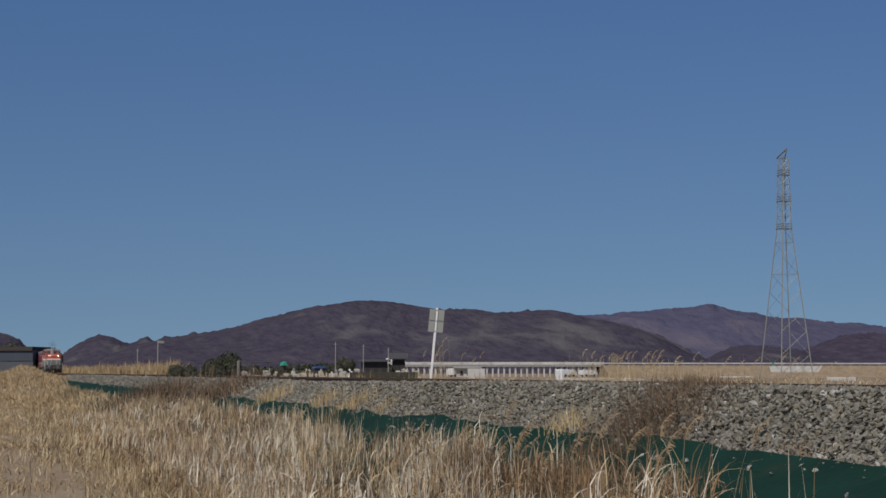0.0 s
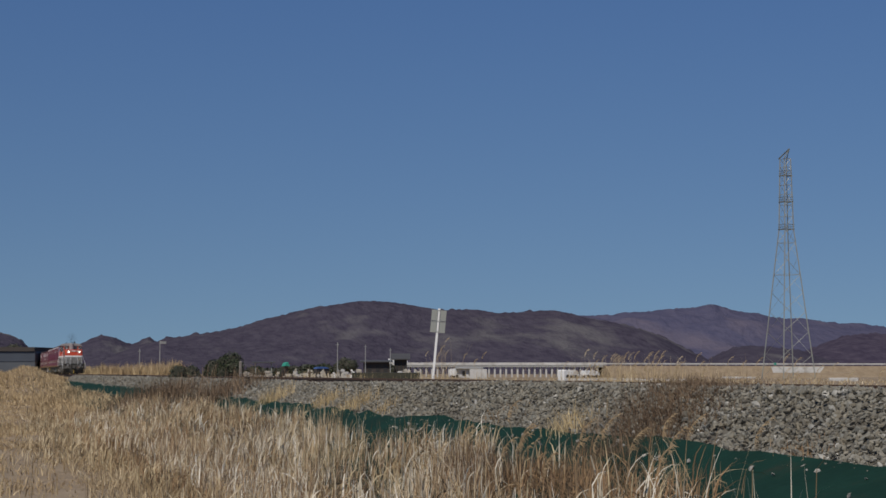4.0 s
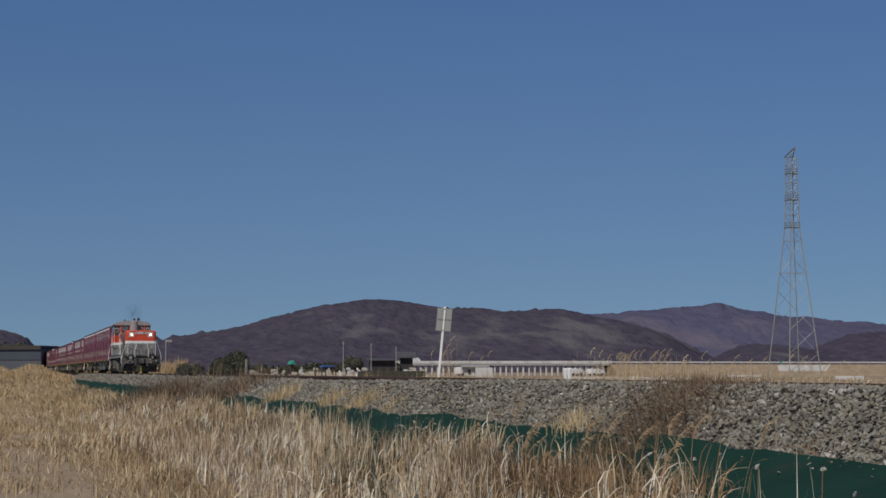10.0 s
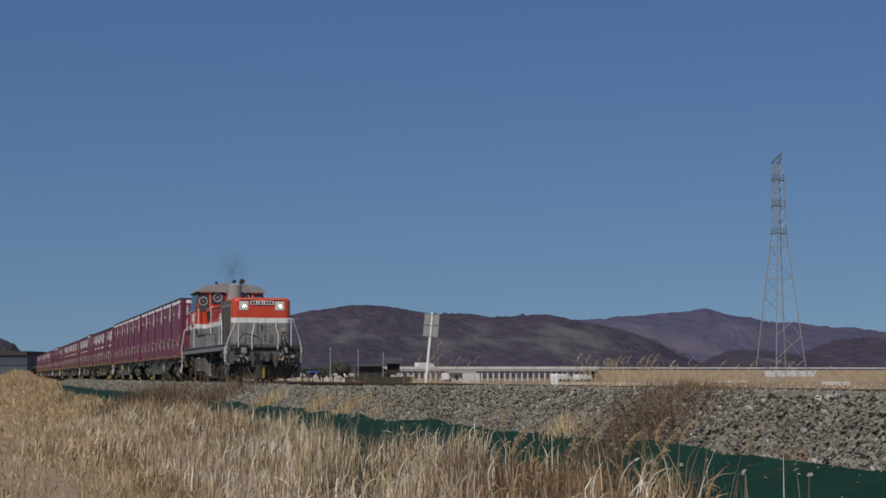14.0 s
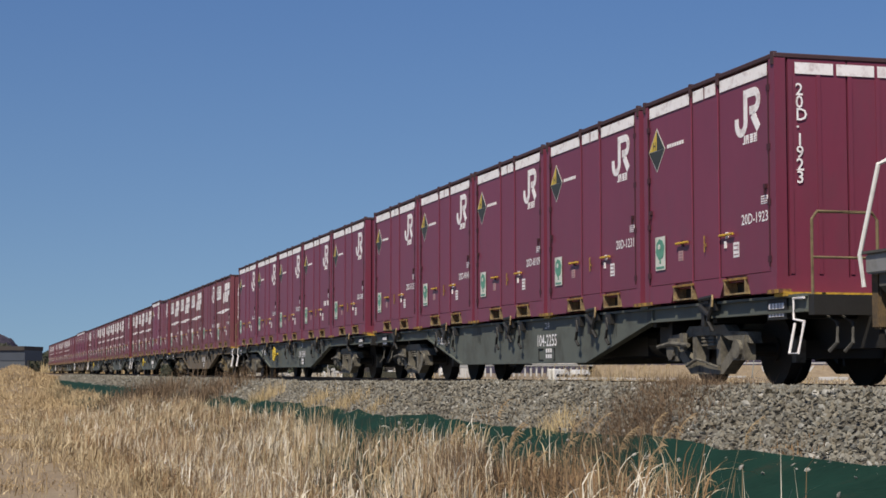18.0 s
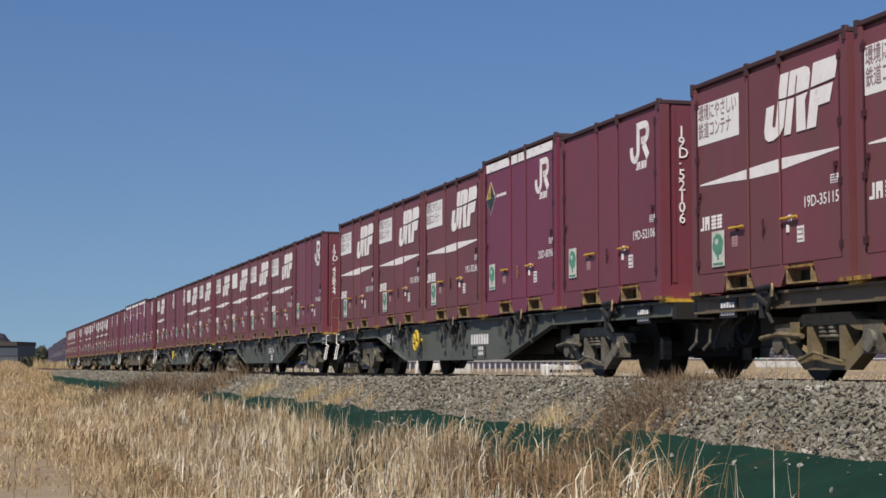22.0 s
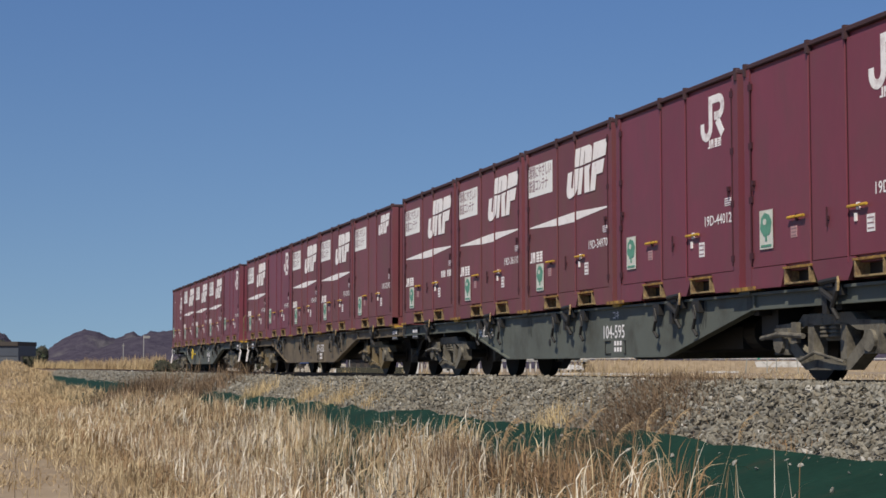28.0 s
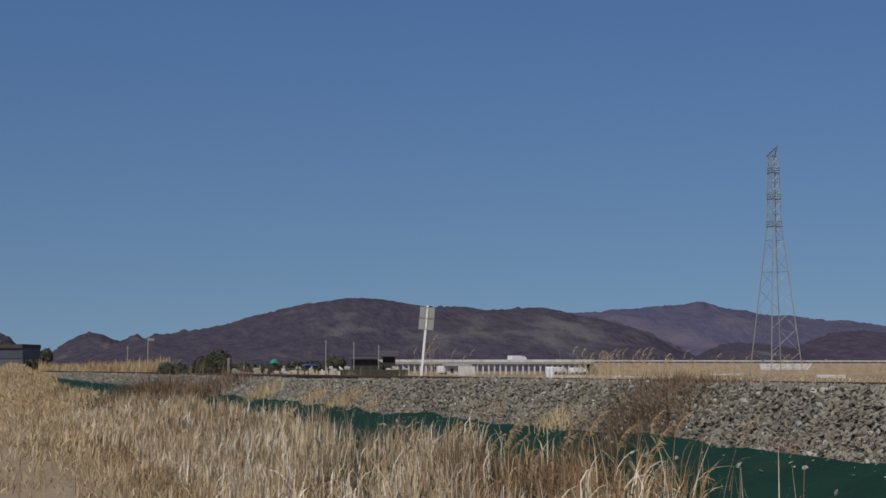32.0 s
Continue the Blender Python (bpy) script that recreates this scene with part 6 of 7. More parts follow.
    for x, sx in ((x0, -1), (x1, 1)):
        bm = bmesh.new()
        box(bm, min(x, x + sx * 0.12), -1.12, 0.74, max(x, x + sx * 0.12), 1.12, 0.95)
        part("end_beam", bm, BLACK, wg)
        for y in (-0.8, -0.62, 0.7):
            bm = bmesh.new()
            tube(bm, [(x - sx * 0.3, y, 0.78), (x + sx * 0.02, y, 0.66), (x + sx * 0.1, y - 0.05, 0.45), (x + sx * 0.02, y - 0.1, 0.36)], 0.022, 6)
            part("end_pipe", bm, LOCO_DARK, wg, "dark bent air pipe")
        bm = bmesh.new()
        box(bm, min(x, x + sx * 0.32), -0.07, 0.78, max(x, x + sx * 0.32), 0.07, 0.98)
        box(bm, min(x + sx * 0.22, x + sx * 0.48), -0.16, 0.74, max(x + sx * 0.22, x + sx * 0.48), 0.16, 1.02)
        part("coupler", bm, BLACK, wg, "black knuckle coupler")
        bm = bmesh.new()
        tube(bm, [(x + sx * 0.1, -0.3, 0.72), (x + sx * 0.22, -0.32, 0.5), (x + sx * 0.34, -0.3, 0.42), (x + sx * 0.46, -0.28, 0.55)], 0.028)
        tube(bm, [(x + sx * 0.1, 0.34, 0.72), (x + sx * 0.22, 0.36, 0.48), (x + sx * 0.40, 0.34, 0.5)], 0.028)
        part("brake_hose", bm, RUBBER, wg, "black rubber brake hose")
    bm = bmesh.new()
    rod(bm, (13.4, -0.55, 0.55), (14.5, -0.55, 0.55), 0.2, 14)
    part("air_tank", bm, BLACK, wg)
    for x0b, x1b in ((15.1, 15.5), (5.2, 5.7)):
        bm = bmesh.new()
        box(bm, x0b, -0.95, 0.45, x1b, -0.5, 0.78)
        part("valve_box", bm, BLACK, wg)
    for x in (18.6, 0.25):
        bm = bmesh.new()
        box(bm, x, -1.15, 0.71, x + 0.45, -1.08, 0.93)
        pl = part("notice_plate", bm, BLACK, wg)
        bm = bmesh.new()
        for j in range(2):
            for i in range(5):
                flat(bm, rect(x + 0.04 + i * 0.075, 0.74 + j * 0.085, 0.055, 0.06), side(0, 0, -1.152))
        tagged(part("notice_print", bm, MARK, pl), kind="stuff")
    part("shunting_notice", lettering("突放禁止", 0.21, MARK_WORN), None, wg, "white stencilled warning", at=side(4.72, 0.68, -1.129))
    g = np.random.default_rng(17)
    for i in range(15):
        x = 0.9 + i * 1.29
        if (4.4 < x < 15.2 and i % 4) or i % 5 == 0:
            deep = 0.22 if 5.4 < x < 14 else 0.10
            bm = bmesh.new()
            w, pts = g.uniform(0.12, 0.28), []
            for k in range(7):
                pts.append((x + w * k / 6, 0.80 - deep * (g.uniform(0.7, 1.0) if k % 2 else g.uniform(0.15, 0.6))))
            flat(bm, [(x + w, 0.93), (x, 0.93)] + pts, side(0, 0, -1.1255))
            part("grime_streak", bm, SILL_GRIME, sill, "dark oily drip on the side sill")
    bogie(wg, c - 7.1, bogie_steel)
    bogie(wg, c + 7.1, bogie_steel)
    for o in wg.children:
        if o.name.split(".")[0] not in ("load_lock", "lock_hook", "corner_rest"):
            o.matrix_basis = Matrix.Translation((shift, 0, 0)) @ o.matrix_basis
    return wg


def end_rail(wg, front, back, fore):
    """White steps and a bent handrail at one end of a wagon."""
    x, sx = (fore, 1) if front else (back, -1)
    y, gx = -1.17, x - sx * 0.12
    bm = bmesh.new()
    tube(bm, [(gx + 0.12, y, 0.92), (gx - 0.12, y, 0.92), (gx - 0.12, y, 0.70), (gx + 0.12, y, 0.67)], 0.014)
    part("grab_iron", bm, MARK_WORN, wg)
    bm = bmesh.new()
    tube(bm, [(gx + 0.11, y, 0.66), (gx + 0.07, y - 0.05, 0.34), (gx - 0.13, y - 0.05, 0.34), (gx - 0.09, y, 0.66)], 0.016)
    part("step", bm, MARK_WORN, wg, "white-painted step")
    hx = x + sx * 0.06
    bm = bmesh.new()
    if front:
        tube(bm, [(hx, -1.1, 0.92), (hx, -1.1, 1.74), (hx, -1.04, 1.82), (hx, -0.4, 1.82), (hx, -0.34, 1.74), (hx, -0.34, 0.92)], 0.018)
        tube(bm, [(hx, -1.1, 1.34), (hx, -0.34, 1.34)], 0.014)
    else:
        tube(bm, [(hx, -1.1, 0.92), (hx, -1.1, 1.6), (hx, -1.05, 1.68), (hx, -0.86, 1.68), (hx, -0.8, 1.6), (hx, -0.7, 1.2)], 0.018)
    part("handrail", bm, BOGIE_TAN if front else YELLOW_DULL, wg, "dull brown bent handrail" if front else "dull yellow bent handrail")


def brake_wheel(wg):
    bm = bmesh.new()
    n, r = 20, 0.19
    pts = [(7.3 + r * math.cos(i * math.tau / n), -1.24, 0.66 + r * math.sin(i * math.tau / n)) for i in range(n + 1)]
    tube(bm, pts, 0.019, 6)
    for i in range(3):
        a = i * math.tau / 6 + 0.3
        tube(bm, [(7.3 - r * math.cos(a), -1.24, 0.66 - r * math.sin(a)), (7.3 + r * math.cos(a), -1.24, 0.66 + r * math.sin(a))], 0.02, 6)
    rod(bm, (7.3, -1.26, 0.66), (7.3, -1.1, 0.66), 0.04, 8)
    part("brake_wheel", bm, YELLOW_BRIGHT, wg, "yellow spoked hand brake wheel")


SPAN = {"fore": (0.3, -0.02, 19.79), "rear": (-0.3, -0.42, 19.39), "dusty": (0.4, -0.02, 19.79)}
KIND = {k: flat_wagon(TAN_STEEL if k == "dusty" else GREY_STEEL, BOGIE_TAN if k == "dusty" else BOGIE,
                      "dusty brown steel container wagon with deep side sills" if k == "dusty" else "grey-green steel container wagon with deep side sills", *v) for k, v in SPAN.items()}
ORDER = ("fore", "rear", "dusty", "rear", "fore", "rear", "dusty", "fore", "dusty", "rear")
NUMBERS = ("104-2255", "104-2349", "107-1800", "", "104-2114", "104-1638", "", "104-595", "107-1332", "104-1862")
used, wagons = set(), []
for w, k in enumerate(ORDER):
    wg = KIND[k] if k not in used else copy_thing(KIND[k], Matrix())
    if k in used:
        rollers += [o for o in wg.children_recursive if o.name.startswith("wheelset")]
    used.add(k)
    movers.append((wg, AHEAD[w] - w * WAGON, 0.0))
    wagons.append(wg)
for w, wg in enumerate(wagons):
    shift, back, fore = SPAN[ORDER[w]]
    if w in (1, 3, 5, 9):
        brake_wheel(wg)
    if w in (0, 2, 4, 6, 7, 9):
        end_rail(wg, True, back, fore)
    if w in (1, 3, 5, 6, 8, 9):
        end_rail(wg, False, back, fore)
    nx_ = 10.66 if shift < 0 else 10.9
    if NUMBERS[w]:
        part("wagon_number", lettering(NUMBERS[w], 0.25, MARK), None, wg, at=side(nx_, 0.54, -1.129))
        if w not in (2, 8):
            part("class_mark", lettering("コキ", 0.13, MARK_WORN), None, wg, at=side(nx_ + 0.38, 0.80, -1.129))
    else:
        bm = bmesh.new()
        for i in range(7):
            flat(bm, rect(nx_ + i * 0.15, 0.54, 0.11, 0.17), side(0, 0, -1.127))
        tagged(part("wagon_number", bm, MARK, wg), kind="stuff")
    bm = bmesh.new()
    for j in range(2):
        for i in range(3):
            flat(bm, rect(nx_ + 0.44 + i * 0.1, 0.44 - j * 0.085, 0.065, 0.06), side(0, 0, -1.127))
    tagged(part("stencil_marks", bm, MARK_WORN, wg), "small white stencil marks", kind="stuff")
    for u in (0.12, 0.86):
        bm = bmesh.new()
        tube(bm, [(nx_ + u + (0.2 if u < 0.5 else -0.06), -1.135, 0.50), (nx_ + u, -1.135, 0.50), (nx_ + u, -1.135, 0.33), (nx_ + u + (0.2 if u < 0.5 else -0.06), -1.135, 0.33)], 0.009, 5)
        part("card_holder", bm, BLACK, wg)
    bm = bmesh.new()
    hx = nx_ - (0.25 if shift < 0 else 2.2)
    # black disc paints the dark hole in the sill
    rod(bm, (hx, -1.13, 0.52), (hx, -1.1, 0.52), 0.055, 12)
    part("sill_hole", bm, BLACK, wg)


# ---- locomotive ----
def plan(bm, pts, z0, z1):
    """A plan outline (x, y) raised from z0 to z1."""
    a = [bm.verts.new((x, y, z0)) for x, y in pts]
    b = [bm.verts.new((x, y, z1)) for x, y in pts]
    n = len(pts)
    bm.faces.new(a[::-1]), bm.faces.new(b)
    for i in range(n):
        bm.faces.new((a[i], a[(i + 1) % n], b[(i + 1) % n], b[i]))


def rounded(x0, x1, y, r, seg=4):
    """Outline of a hood with rounded corners at its free end x1."""
    pts = [(x0, -y)]
    s = 1 if x1 > x0 else -1
    for i in range(seg + 1):
        a = -math.pi / 2 + i * math.pi / 2 / seg
        pts.append((x1 - s * r + s * r * math.cos(a), -y + r + r * math.sin(a)))
    for i in range(seg + 1):
        a = i * math.pi / 2 / seg
        pts.append((x1 - s * r + s * r * math.cos(a), y - r + r * math.sin(a)))
    pts.append((x0, y))
    return pts


def slab(name, parent, material, x0, y0, z0, x1, y1, z1, label="", bevel=0.0):
    bm = bmesh.new()
    box(bm, x0, y0, z0, x1, y1, z1)
    if bevel:
        bmesh.ops.bevel(bm, geom=bm.edges[:], offset=bevel, segments=2, affect="EDGES")
    return part(name, bm, material, parent, label)


def pipe(name, parent, material, pts, r=0.02, label=""):
    bm = bmesh.new()
    tube(bm, pts, r, 7)
    for p in pts[1:-1]:
        ball(bm, p, r * 1.02, 7)
    return part(name, bm, material, parent, label)


loco = tagged(new("locomotive"), "red and grey diesel locomotive with white band", "locomotive")
RED, GREY = LOCO_RED, LOCO_GREY
slab("underframe", loco, GREY, 2.05, -1.36, 1.07, 15.1, 1.36, 1.26, bevel=0.015)
slab("deck_edge", loco, LOCO_DARK, 2.0, -1.39, 1.26, 15.12, 1.39, 1.285)
# near-black blocks, added to shut out daylight and darken the underside
slab("engine_bed", loco, LOCO_SHADOW, 2.4, -0.86, 0.62, 14.7, 0.86, 1.07)
slab("drive_shaft_case", loco, LOCO_SHADOW, 2.9, -0.42, 0.24, 14.3, 0.42, 0.62)
# hoods in three painted bands
for nm, x0, x1, y, top, r in (("long_hood", 7.0, 12.1, 1.0, 2.80, 0.02), ("short_hood", 4.9, 2.08, 1.0, 2.80, 0.10)):
    bm = bmesh.new()
    plan(bm, rounded(x0, x1, y, r), 1.285, 2.06)
    hd = part(nm, bm, GREY, loco, "grey lower hood panels")
    bm = bmesh.new()
    plan(bm, rounded(x0, x1, y + 0.002, r), 2.06, 2.22)
    part("white_band", bm, LOCO_WHITE, hd, "white painted band")
    bm = bmesh.new()
    plan(bm, rounded(x0, x1, y, r), 2.22, top)
    part("upper_hood", bm, RED, hd, "vermilion upper panels")
    bm = bmesh.new()
    plan(bm, rounded(x0, x1 - (0.1 if x1 > x0 else -0.1), y - 0.09, r), top, top + 0.06)
    part("hood_top", bm, RED, hd)
    pipe("gutter", hd, LOCO_PINK, [(x0, -y - 0.025, top - 0.01), (x1, -y - 0.025, top - 0.01)], 0.022, "pale pink-red rain gutter")
for i in range(6):
    x = 9.3 + i * 0.475
    bm = bmesh.new()
    for j in range(10):
        prism_x(bm, [(-1.0, 2.36 + j * 0.031), (-1.016, 2.358 + j * 0.031), (-1.0, 2.384 + j * 0.031)], x - 0.13, x + 0.13)
    part("louvre", bm, LOCO_SLIT, loco, "stack of pressed red louvres")
for x in (8.75, 9.95, 11.0):
    slab("panel_seam", loco, LOCO_GRIME, x, -1.005, 1.3, x + 0.014, -0.998, 2.05)
for x, z, d in ((10.3, 1.92, 0.3), (10.72, 1.72, 0.42), (11.35, 1.95, 0.2), (11.75, 1.7, 0.3), (9.15, 1.95, 0.12), (10.1, 1.5, 0.16), (11.75, 1.35, 0.1),
                (2.5, 1.9, 0.12), (2.8, 1.62, 0.3), (3.2, 1.9, 0.14), (3.7, 1.6, 0.35), (4.3, 1.92, 0.16)):
    slab("hinge_streak", loco, LOCO_GRIME, x, -1.006, z - d, x + 0.028, -0.998, z + 0.06)
for x in (2.75, 3.55):
    bm = bmesh.new()
    box(bm, x, -1.012, 2.42, x + 0.16, -0.99, 2.72)
    part("louvre", bm, LOCO_SLIT, loco)
gr = slab("grille", loco, LOCO_MESH, 7.5, -1.03, 2.36, 8.45, -1.0, 2.68, "dark brown air grille")
for i in range(5):
    slab("grille_bar", gr, LOCO_SHADOW, 7.52, -1.04, 2.38 + i * 0.06, 8.43, -1.03, 2.395 + i * 0.06)
slab("grille_hood", gr, LOCO_PINK, 7.45, -1.08, 2.70, 8.5, -1.0, 2.73)
tb = slab("tool_box", loco, GREY, 7.0, -1.37, 1.28, 9.95, -1.0, 1.74, bevel=0.012)
slab("tool_box_lid", tb, LOCO_SHADOW, 7.05, -1.40, 1.74, 9.9, -1.0, 1.765)
for x in (8.05, 8.62, 9.3):
    slab("box_hinge", tb, LOCO_GRIME, x, -1.378, 1.32, x + 0.035, -1.368, 1.52)
slab("box_latch", tb, LOCO_GRIME, 9.62, -1.378, 1.52, 9.78, -1.368, 1.62)
# radiator section
slab("radiator", loco, GREY, 12.1, -1.05, 1.285, 14.36, 1.05, 2.88)
for x0, x1 in ((12.2, 12.92), (12.99, 13.62), (13.69, 14.3)):
    slab("radiator_panel", loco, LOCO_MESH, x0, -1.066, 1.37, x1, -1.05, 2.66, "dark bronze radiator mesh")
    bm = bmesh.new()
    prism_x(bm, [(-1.06, 2.68), (-1.02, 2.84), (-0.92, 2.92), (-0.86, 2.92), (-0.86, 2.68)], x0 - 0.02, x1 + 0.02)
    fl = part("top_flap", bm, LOCO_PALE, loco, "pale grey sloping top flap")
    slab("flap_stay", fl, BLACK, x0 + 0.24, -1.075, 2.76, x0 + 0.44, -1.0, 2.86)
for x in (12.12, 12.93, 13.63, 14.31):
    slab("radiator_frame", loco, LOCO_EDGE, x, -1.08, 1.3, x + 0.05, -1.05, 2.88)
slab("radiator_sill", loco, LOCO_EDGE, 12.1, -1.085, 1.3, 14.37, -1.05, 1.37)
# nose
def nose_band(z0, z1, grow=0.0):
    bm = bmesh.new()
    plan(bm, rounded(14.36, 14.66 + grow, 1.05 + grow, 0.22, 7), z0, z1)
    return bm


nose = part("nose", nose_band(1.285, 2.06), GREY, loco, "grey lower nose")
part("white_band", nose_band(2.06, 2.23, 0.002), LOCO_WHITE, nose, "white painted band")
bm = bmesh.new()
rings = []
for z, q in [(2.23, 0.0)] + [(2.80 + 0.15 * math.sin(k * math.pi / 10), 0.13 * (1 - math.cos(k * math.pi / 10))) for k in range(6)]:
    rings.append([bm.verts.new((x, y, z)) for x, y in rounded(14.36, 14.66 - q, 1.05 - q, 0.22, 7)])
for u, v in zip(rings, rings[1:]):
    for k in range(len(u)):
        bm.faces.new((u[k], u[(k + 1) % len(u)], v[(k + 1) % len(u)], v[k]))
bm.faces.new(rings[0][::-1]), bm.faces.new(rings[-1])
part("nose_cap", bm, RED, nose, "vermilion rounded upper nose")
for s in (-1, 1):
    y = s * 0.64
    hb = slab("headlight", nose, LOCO_SILVER, 14.62, y - 0.165, 2.50, 14.675, y + 0.165, 2.82, "square silver headlight", 0.012)
    bm = bmesh.new()
    rod(bm, (14.672, y, 2.66), (14.684, y, 2.66), 0.10, 18, 0.085)
    part("reflector", bm, LOCO_CHROME, hb, "domed bright reflector")
    bm = bmesh.new()
    ball(bm, (14.69, y + 0.02, 2.65), 0.038, 10)
    part("lamp", bm, HEADLAMP, hb, "small glowing warm bulb")
    pipe("brow", nose, LOCO_PINK, [(14.66, s * 0.14, 2.88), (14.68, s * 0.2, 2.89), (14.67, s * 0.80, 2.885)], 0.018, "pale pink-red rain strip")
    vent = slab("nose_vent", nose, LOCO_BEAM, 14.66, s * 0.36 - 0.08, 1.36, 14.668, s * 0.36 + 0.08, 1.66)
    for j in range(8):
        slab("slat", vent, GREY, 14.665, s * 0.36 - 0.075, 1.375 + j * 0.036, 14.674, s * 0.36 + 0.075, 1.395 + j * 0.036)
    for yy in (0.14, 0.55):
        slab("nose_seam", nose, LOCO_GRIME, 14.66, s * yy - 0.006, 1.3, 14.665, s * yy + 0.006, 2.2)
for y, z in ((-0.55, 1.5), (-0.14, 1.92), (0.14, 1.6), (0.55, 1.85), (0.55, 1.4)):
    slab("hinge_streak", nose, LOCO_GRIME, 14.66, y - 0.03, z - 0.18, 14.672, y + 0.015, z + 0.05)
pl = slab("number_board", nose, LOCO_WHITE, 14.66, -0.40, 2.70, 14.69, 0.42, 2.835, "white number board with dark bars")
for i in range(8):
    slab("board_print", pl, BLACK, 14.69, -0.375 + i * 0.098 + (0.02 if i in (2, 4) else 0), 2.717, 14.694, -0.375 + i * 0.098 + (0.05 if i in (2, 4) else 0.07), 2.818)
slab("grab_plate", nose, BLACK, 14.66, -0.02, 1.82, 14.69, 0.02, 1.98)
# exhaust
bm = bmesh.new()
rod(bm, (7.4, 0.06, 2.8), (7.4, 0.06, 3.78), 0.285, 28)
rod(bm, (7.4, 0.06, 3.78), (7.4, 0.06, 3.82), 0.285, 28, 0.25)
ex = part("exhaust_pipe", bm, LOCO_PALE, loco, "pale grey exhaust stack")
slab("stack_base", loco, RED, 7.02, -0.5, 2.82, 8.3, 0.5, 2.98, bevel=0.03)
# cab
cab = new("cab")
cab.parent = loco
HW = 1.40
C0, C1 = 4.88, 7.0
slab("lower_wall", cab, GREY, C0, -HW, 1.285, C1, HW, 2.06, "grey lower cab wall")
slab("white_band", cab, LOCO_WHITE, C0 - 0.002, -HW - 0.002, 2.06, C1 + 0.002, HW + 0.002, 2.23, "white painted band")
bm = bmesh.new()
prism_x(bm, [(-HW, 2.23), (HW, 2.23), (HW, 2.74), (HW - 0.14, 3.56), (-HW + 0.14, 3.56), (-HW, 2.74)], C0, C1)
part("upper_wall", bm, RED, cab, "vermilion upper cab wall")
arch = [(-1.36, 3.50), (-1.31, 3.61), (-1.08, 3.74), (-0.6, 3.83), (0, 3.86), (0.6, 3.83), (1.08, 3.74), (1.31, 3.61), (1.36, 3.50)]
bm = bmesh.new()
prism_x(bm, arch, C0 - 0.12, C1 + 0.1)
part("cab_roof", bm, LOCO_PALE, cab, "pale grey curved cab roof")
bm = bmesh.new()
prism_x(bm, [(-1.375, 3.50), (-1.37, 3.53), (-1.29, 3.53), (-1.29, 3.48), (-1.36, 3.47)], C0 - 0.13, C1 + 0.11)
part("roof_edge", bm, LOCO_SHADOW, cab)
lean = pose(0, -HW, 2.74, math.degrees(math.atan2(0.14, 0.82)) * -1, 0, 0)
for i, (x0, x1) in enumerate(((4.94, 5.5), (5.52, 6.1), (6.12, 6.7))):
    bm = bmesh.new()
    box(bm, x0, -0.018, 0.02, x1, -0.004, 0.78, lean)
    wf = part("side_window", bm, LOCO_ALU, cab, "dark glass cab side window")
    bm = bmesh.new()
    box(bm, x0 + 0.03, -0.024, 0.05, x1 - 0.03, -0.016, 0.755, lean)
    part("pane", bm, DARK_GLASS, wf)
bm = bmesh.new()
box(bm, 6.72, -0.02, 0.02, 6.98, -0.004, 0.80, lean)
part("door_pillar", bm, LOCO_GRIME, cab)
for s in (-1, 1):
    for y0, y1, z0, z1, tint in ((-1.30, -0.90, 2.76, 3.44, LOCO_GRIME), (-0.78, -0.27, 3.02, 3.52, LOCO_SHADOW)):
        ya, yb = min(-s * y0, -s * y1), max(-s * y0, -s * y1)
        bm = bmesh.new()
        n = []
        for cy_, cz_, a0 in ((yb - 0.1, z1 - 0.1, 0), (ya + 0.1, z1 - 0.1, 1), (ya + 0.06, z0 + 0.06, 2), (yb - 0.06, z0 + 0.06, 3)):
            rr = 0.1 if a0 < 2 else 0.06
            n += [(cy_ + rr * math.cos((a0 + k / 4) * math.pi / 2), cz_ + rr * math.sin((a0 + k / 4) * math.pi / 2)) for k in range(5)]
        prism_x(bm, n, C1, C1 + 0.02)
        fr = part("front_window", bm, tint, cab, "dark front window with round clear-view ring")
        slab("pane", fr, CAB_GLASS, C1 + 0.02, ya + 0.04, z0 + 0.05, C1 + 0.026, yb - 0.04, z1 - 0.07)
        bm = bmesh.new()
        cy_, cz_, rr = (ya + yb) / 2 + s * 0.02, z0 + (z1 - z0) * 0.56, 0.16
        tube(bm, [(C1 + 0.035, cy_ + rr * math.cos(a), cz_ + rr * math.sin(a)) for a in [i * math.tau / 20 for i in range(21)]], 0.010, 5)
        rod(bm, (C1 + 0.02, cy_, cz_), (C1 + 0.05, cy_, cz_), 0.02, 8)
        part("clear_view_ring", bm, LOCO_WHITE, fr, "white round clear-view ring")
    pipe("window_brow", cab, LOCO_PINK, [(C1 + 0.02, s * 1.26, 3.47), (C1 + 0.03, s * 0.92, 3.54)], 0.016)
    slab("window_post", cab, LOCO_PINK, C1, s * 0.845 - 0.035, 2.7, C1 + 0.03, s * 0.845 + 0.035, 3.5)
e = part("emblem", emblem("slant"), LOCO_WHITE, cab, "small slanted white logo", at=Matrix.Translation((5.62, -HW - 0.006, 2.36)) @ Matrix.Diagonal((0.46, 1, 0.46, 1)) @ pose(0, HALF + 0.0, 0))
slab("emblem_line", cab, LOCO_WHITE, 5.65, -HW - 0.006, 2.28, 6.25, -HW, 2.295)
slab("name_plate", cab, LOCO_PLATE, 5.65, -HW - 0.015, 2.13, 6.45, -HW, 2.26, "dark red number plate")
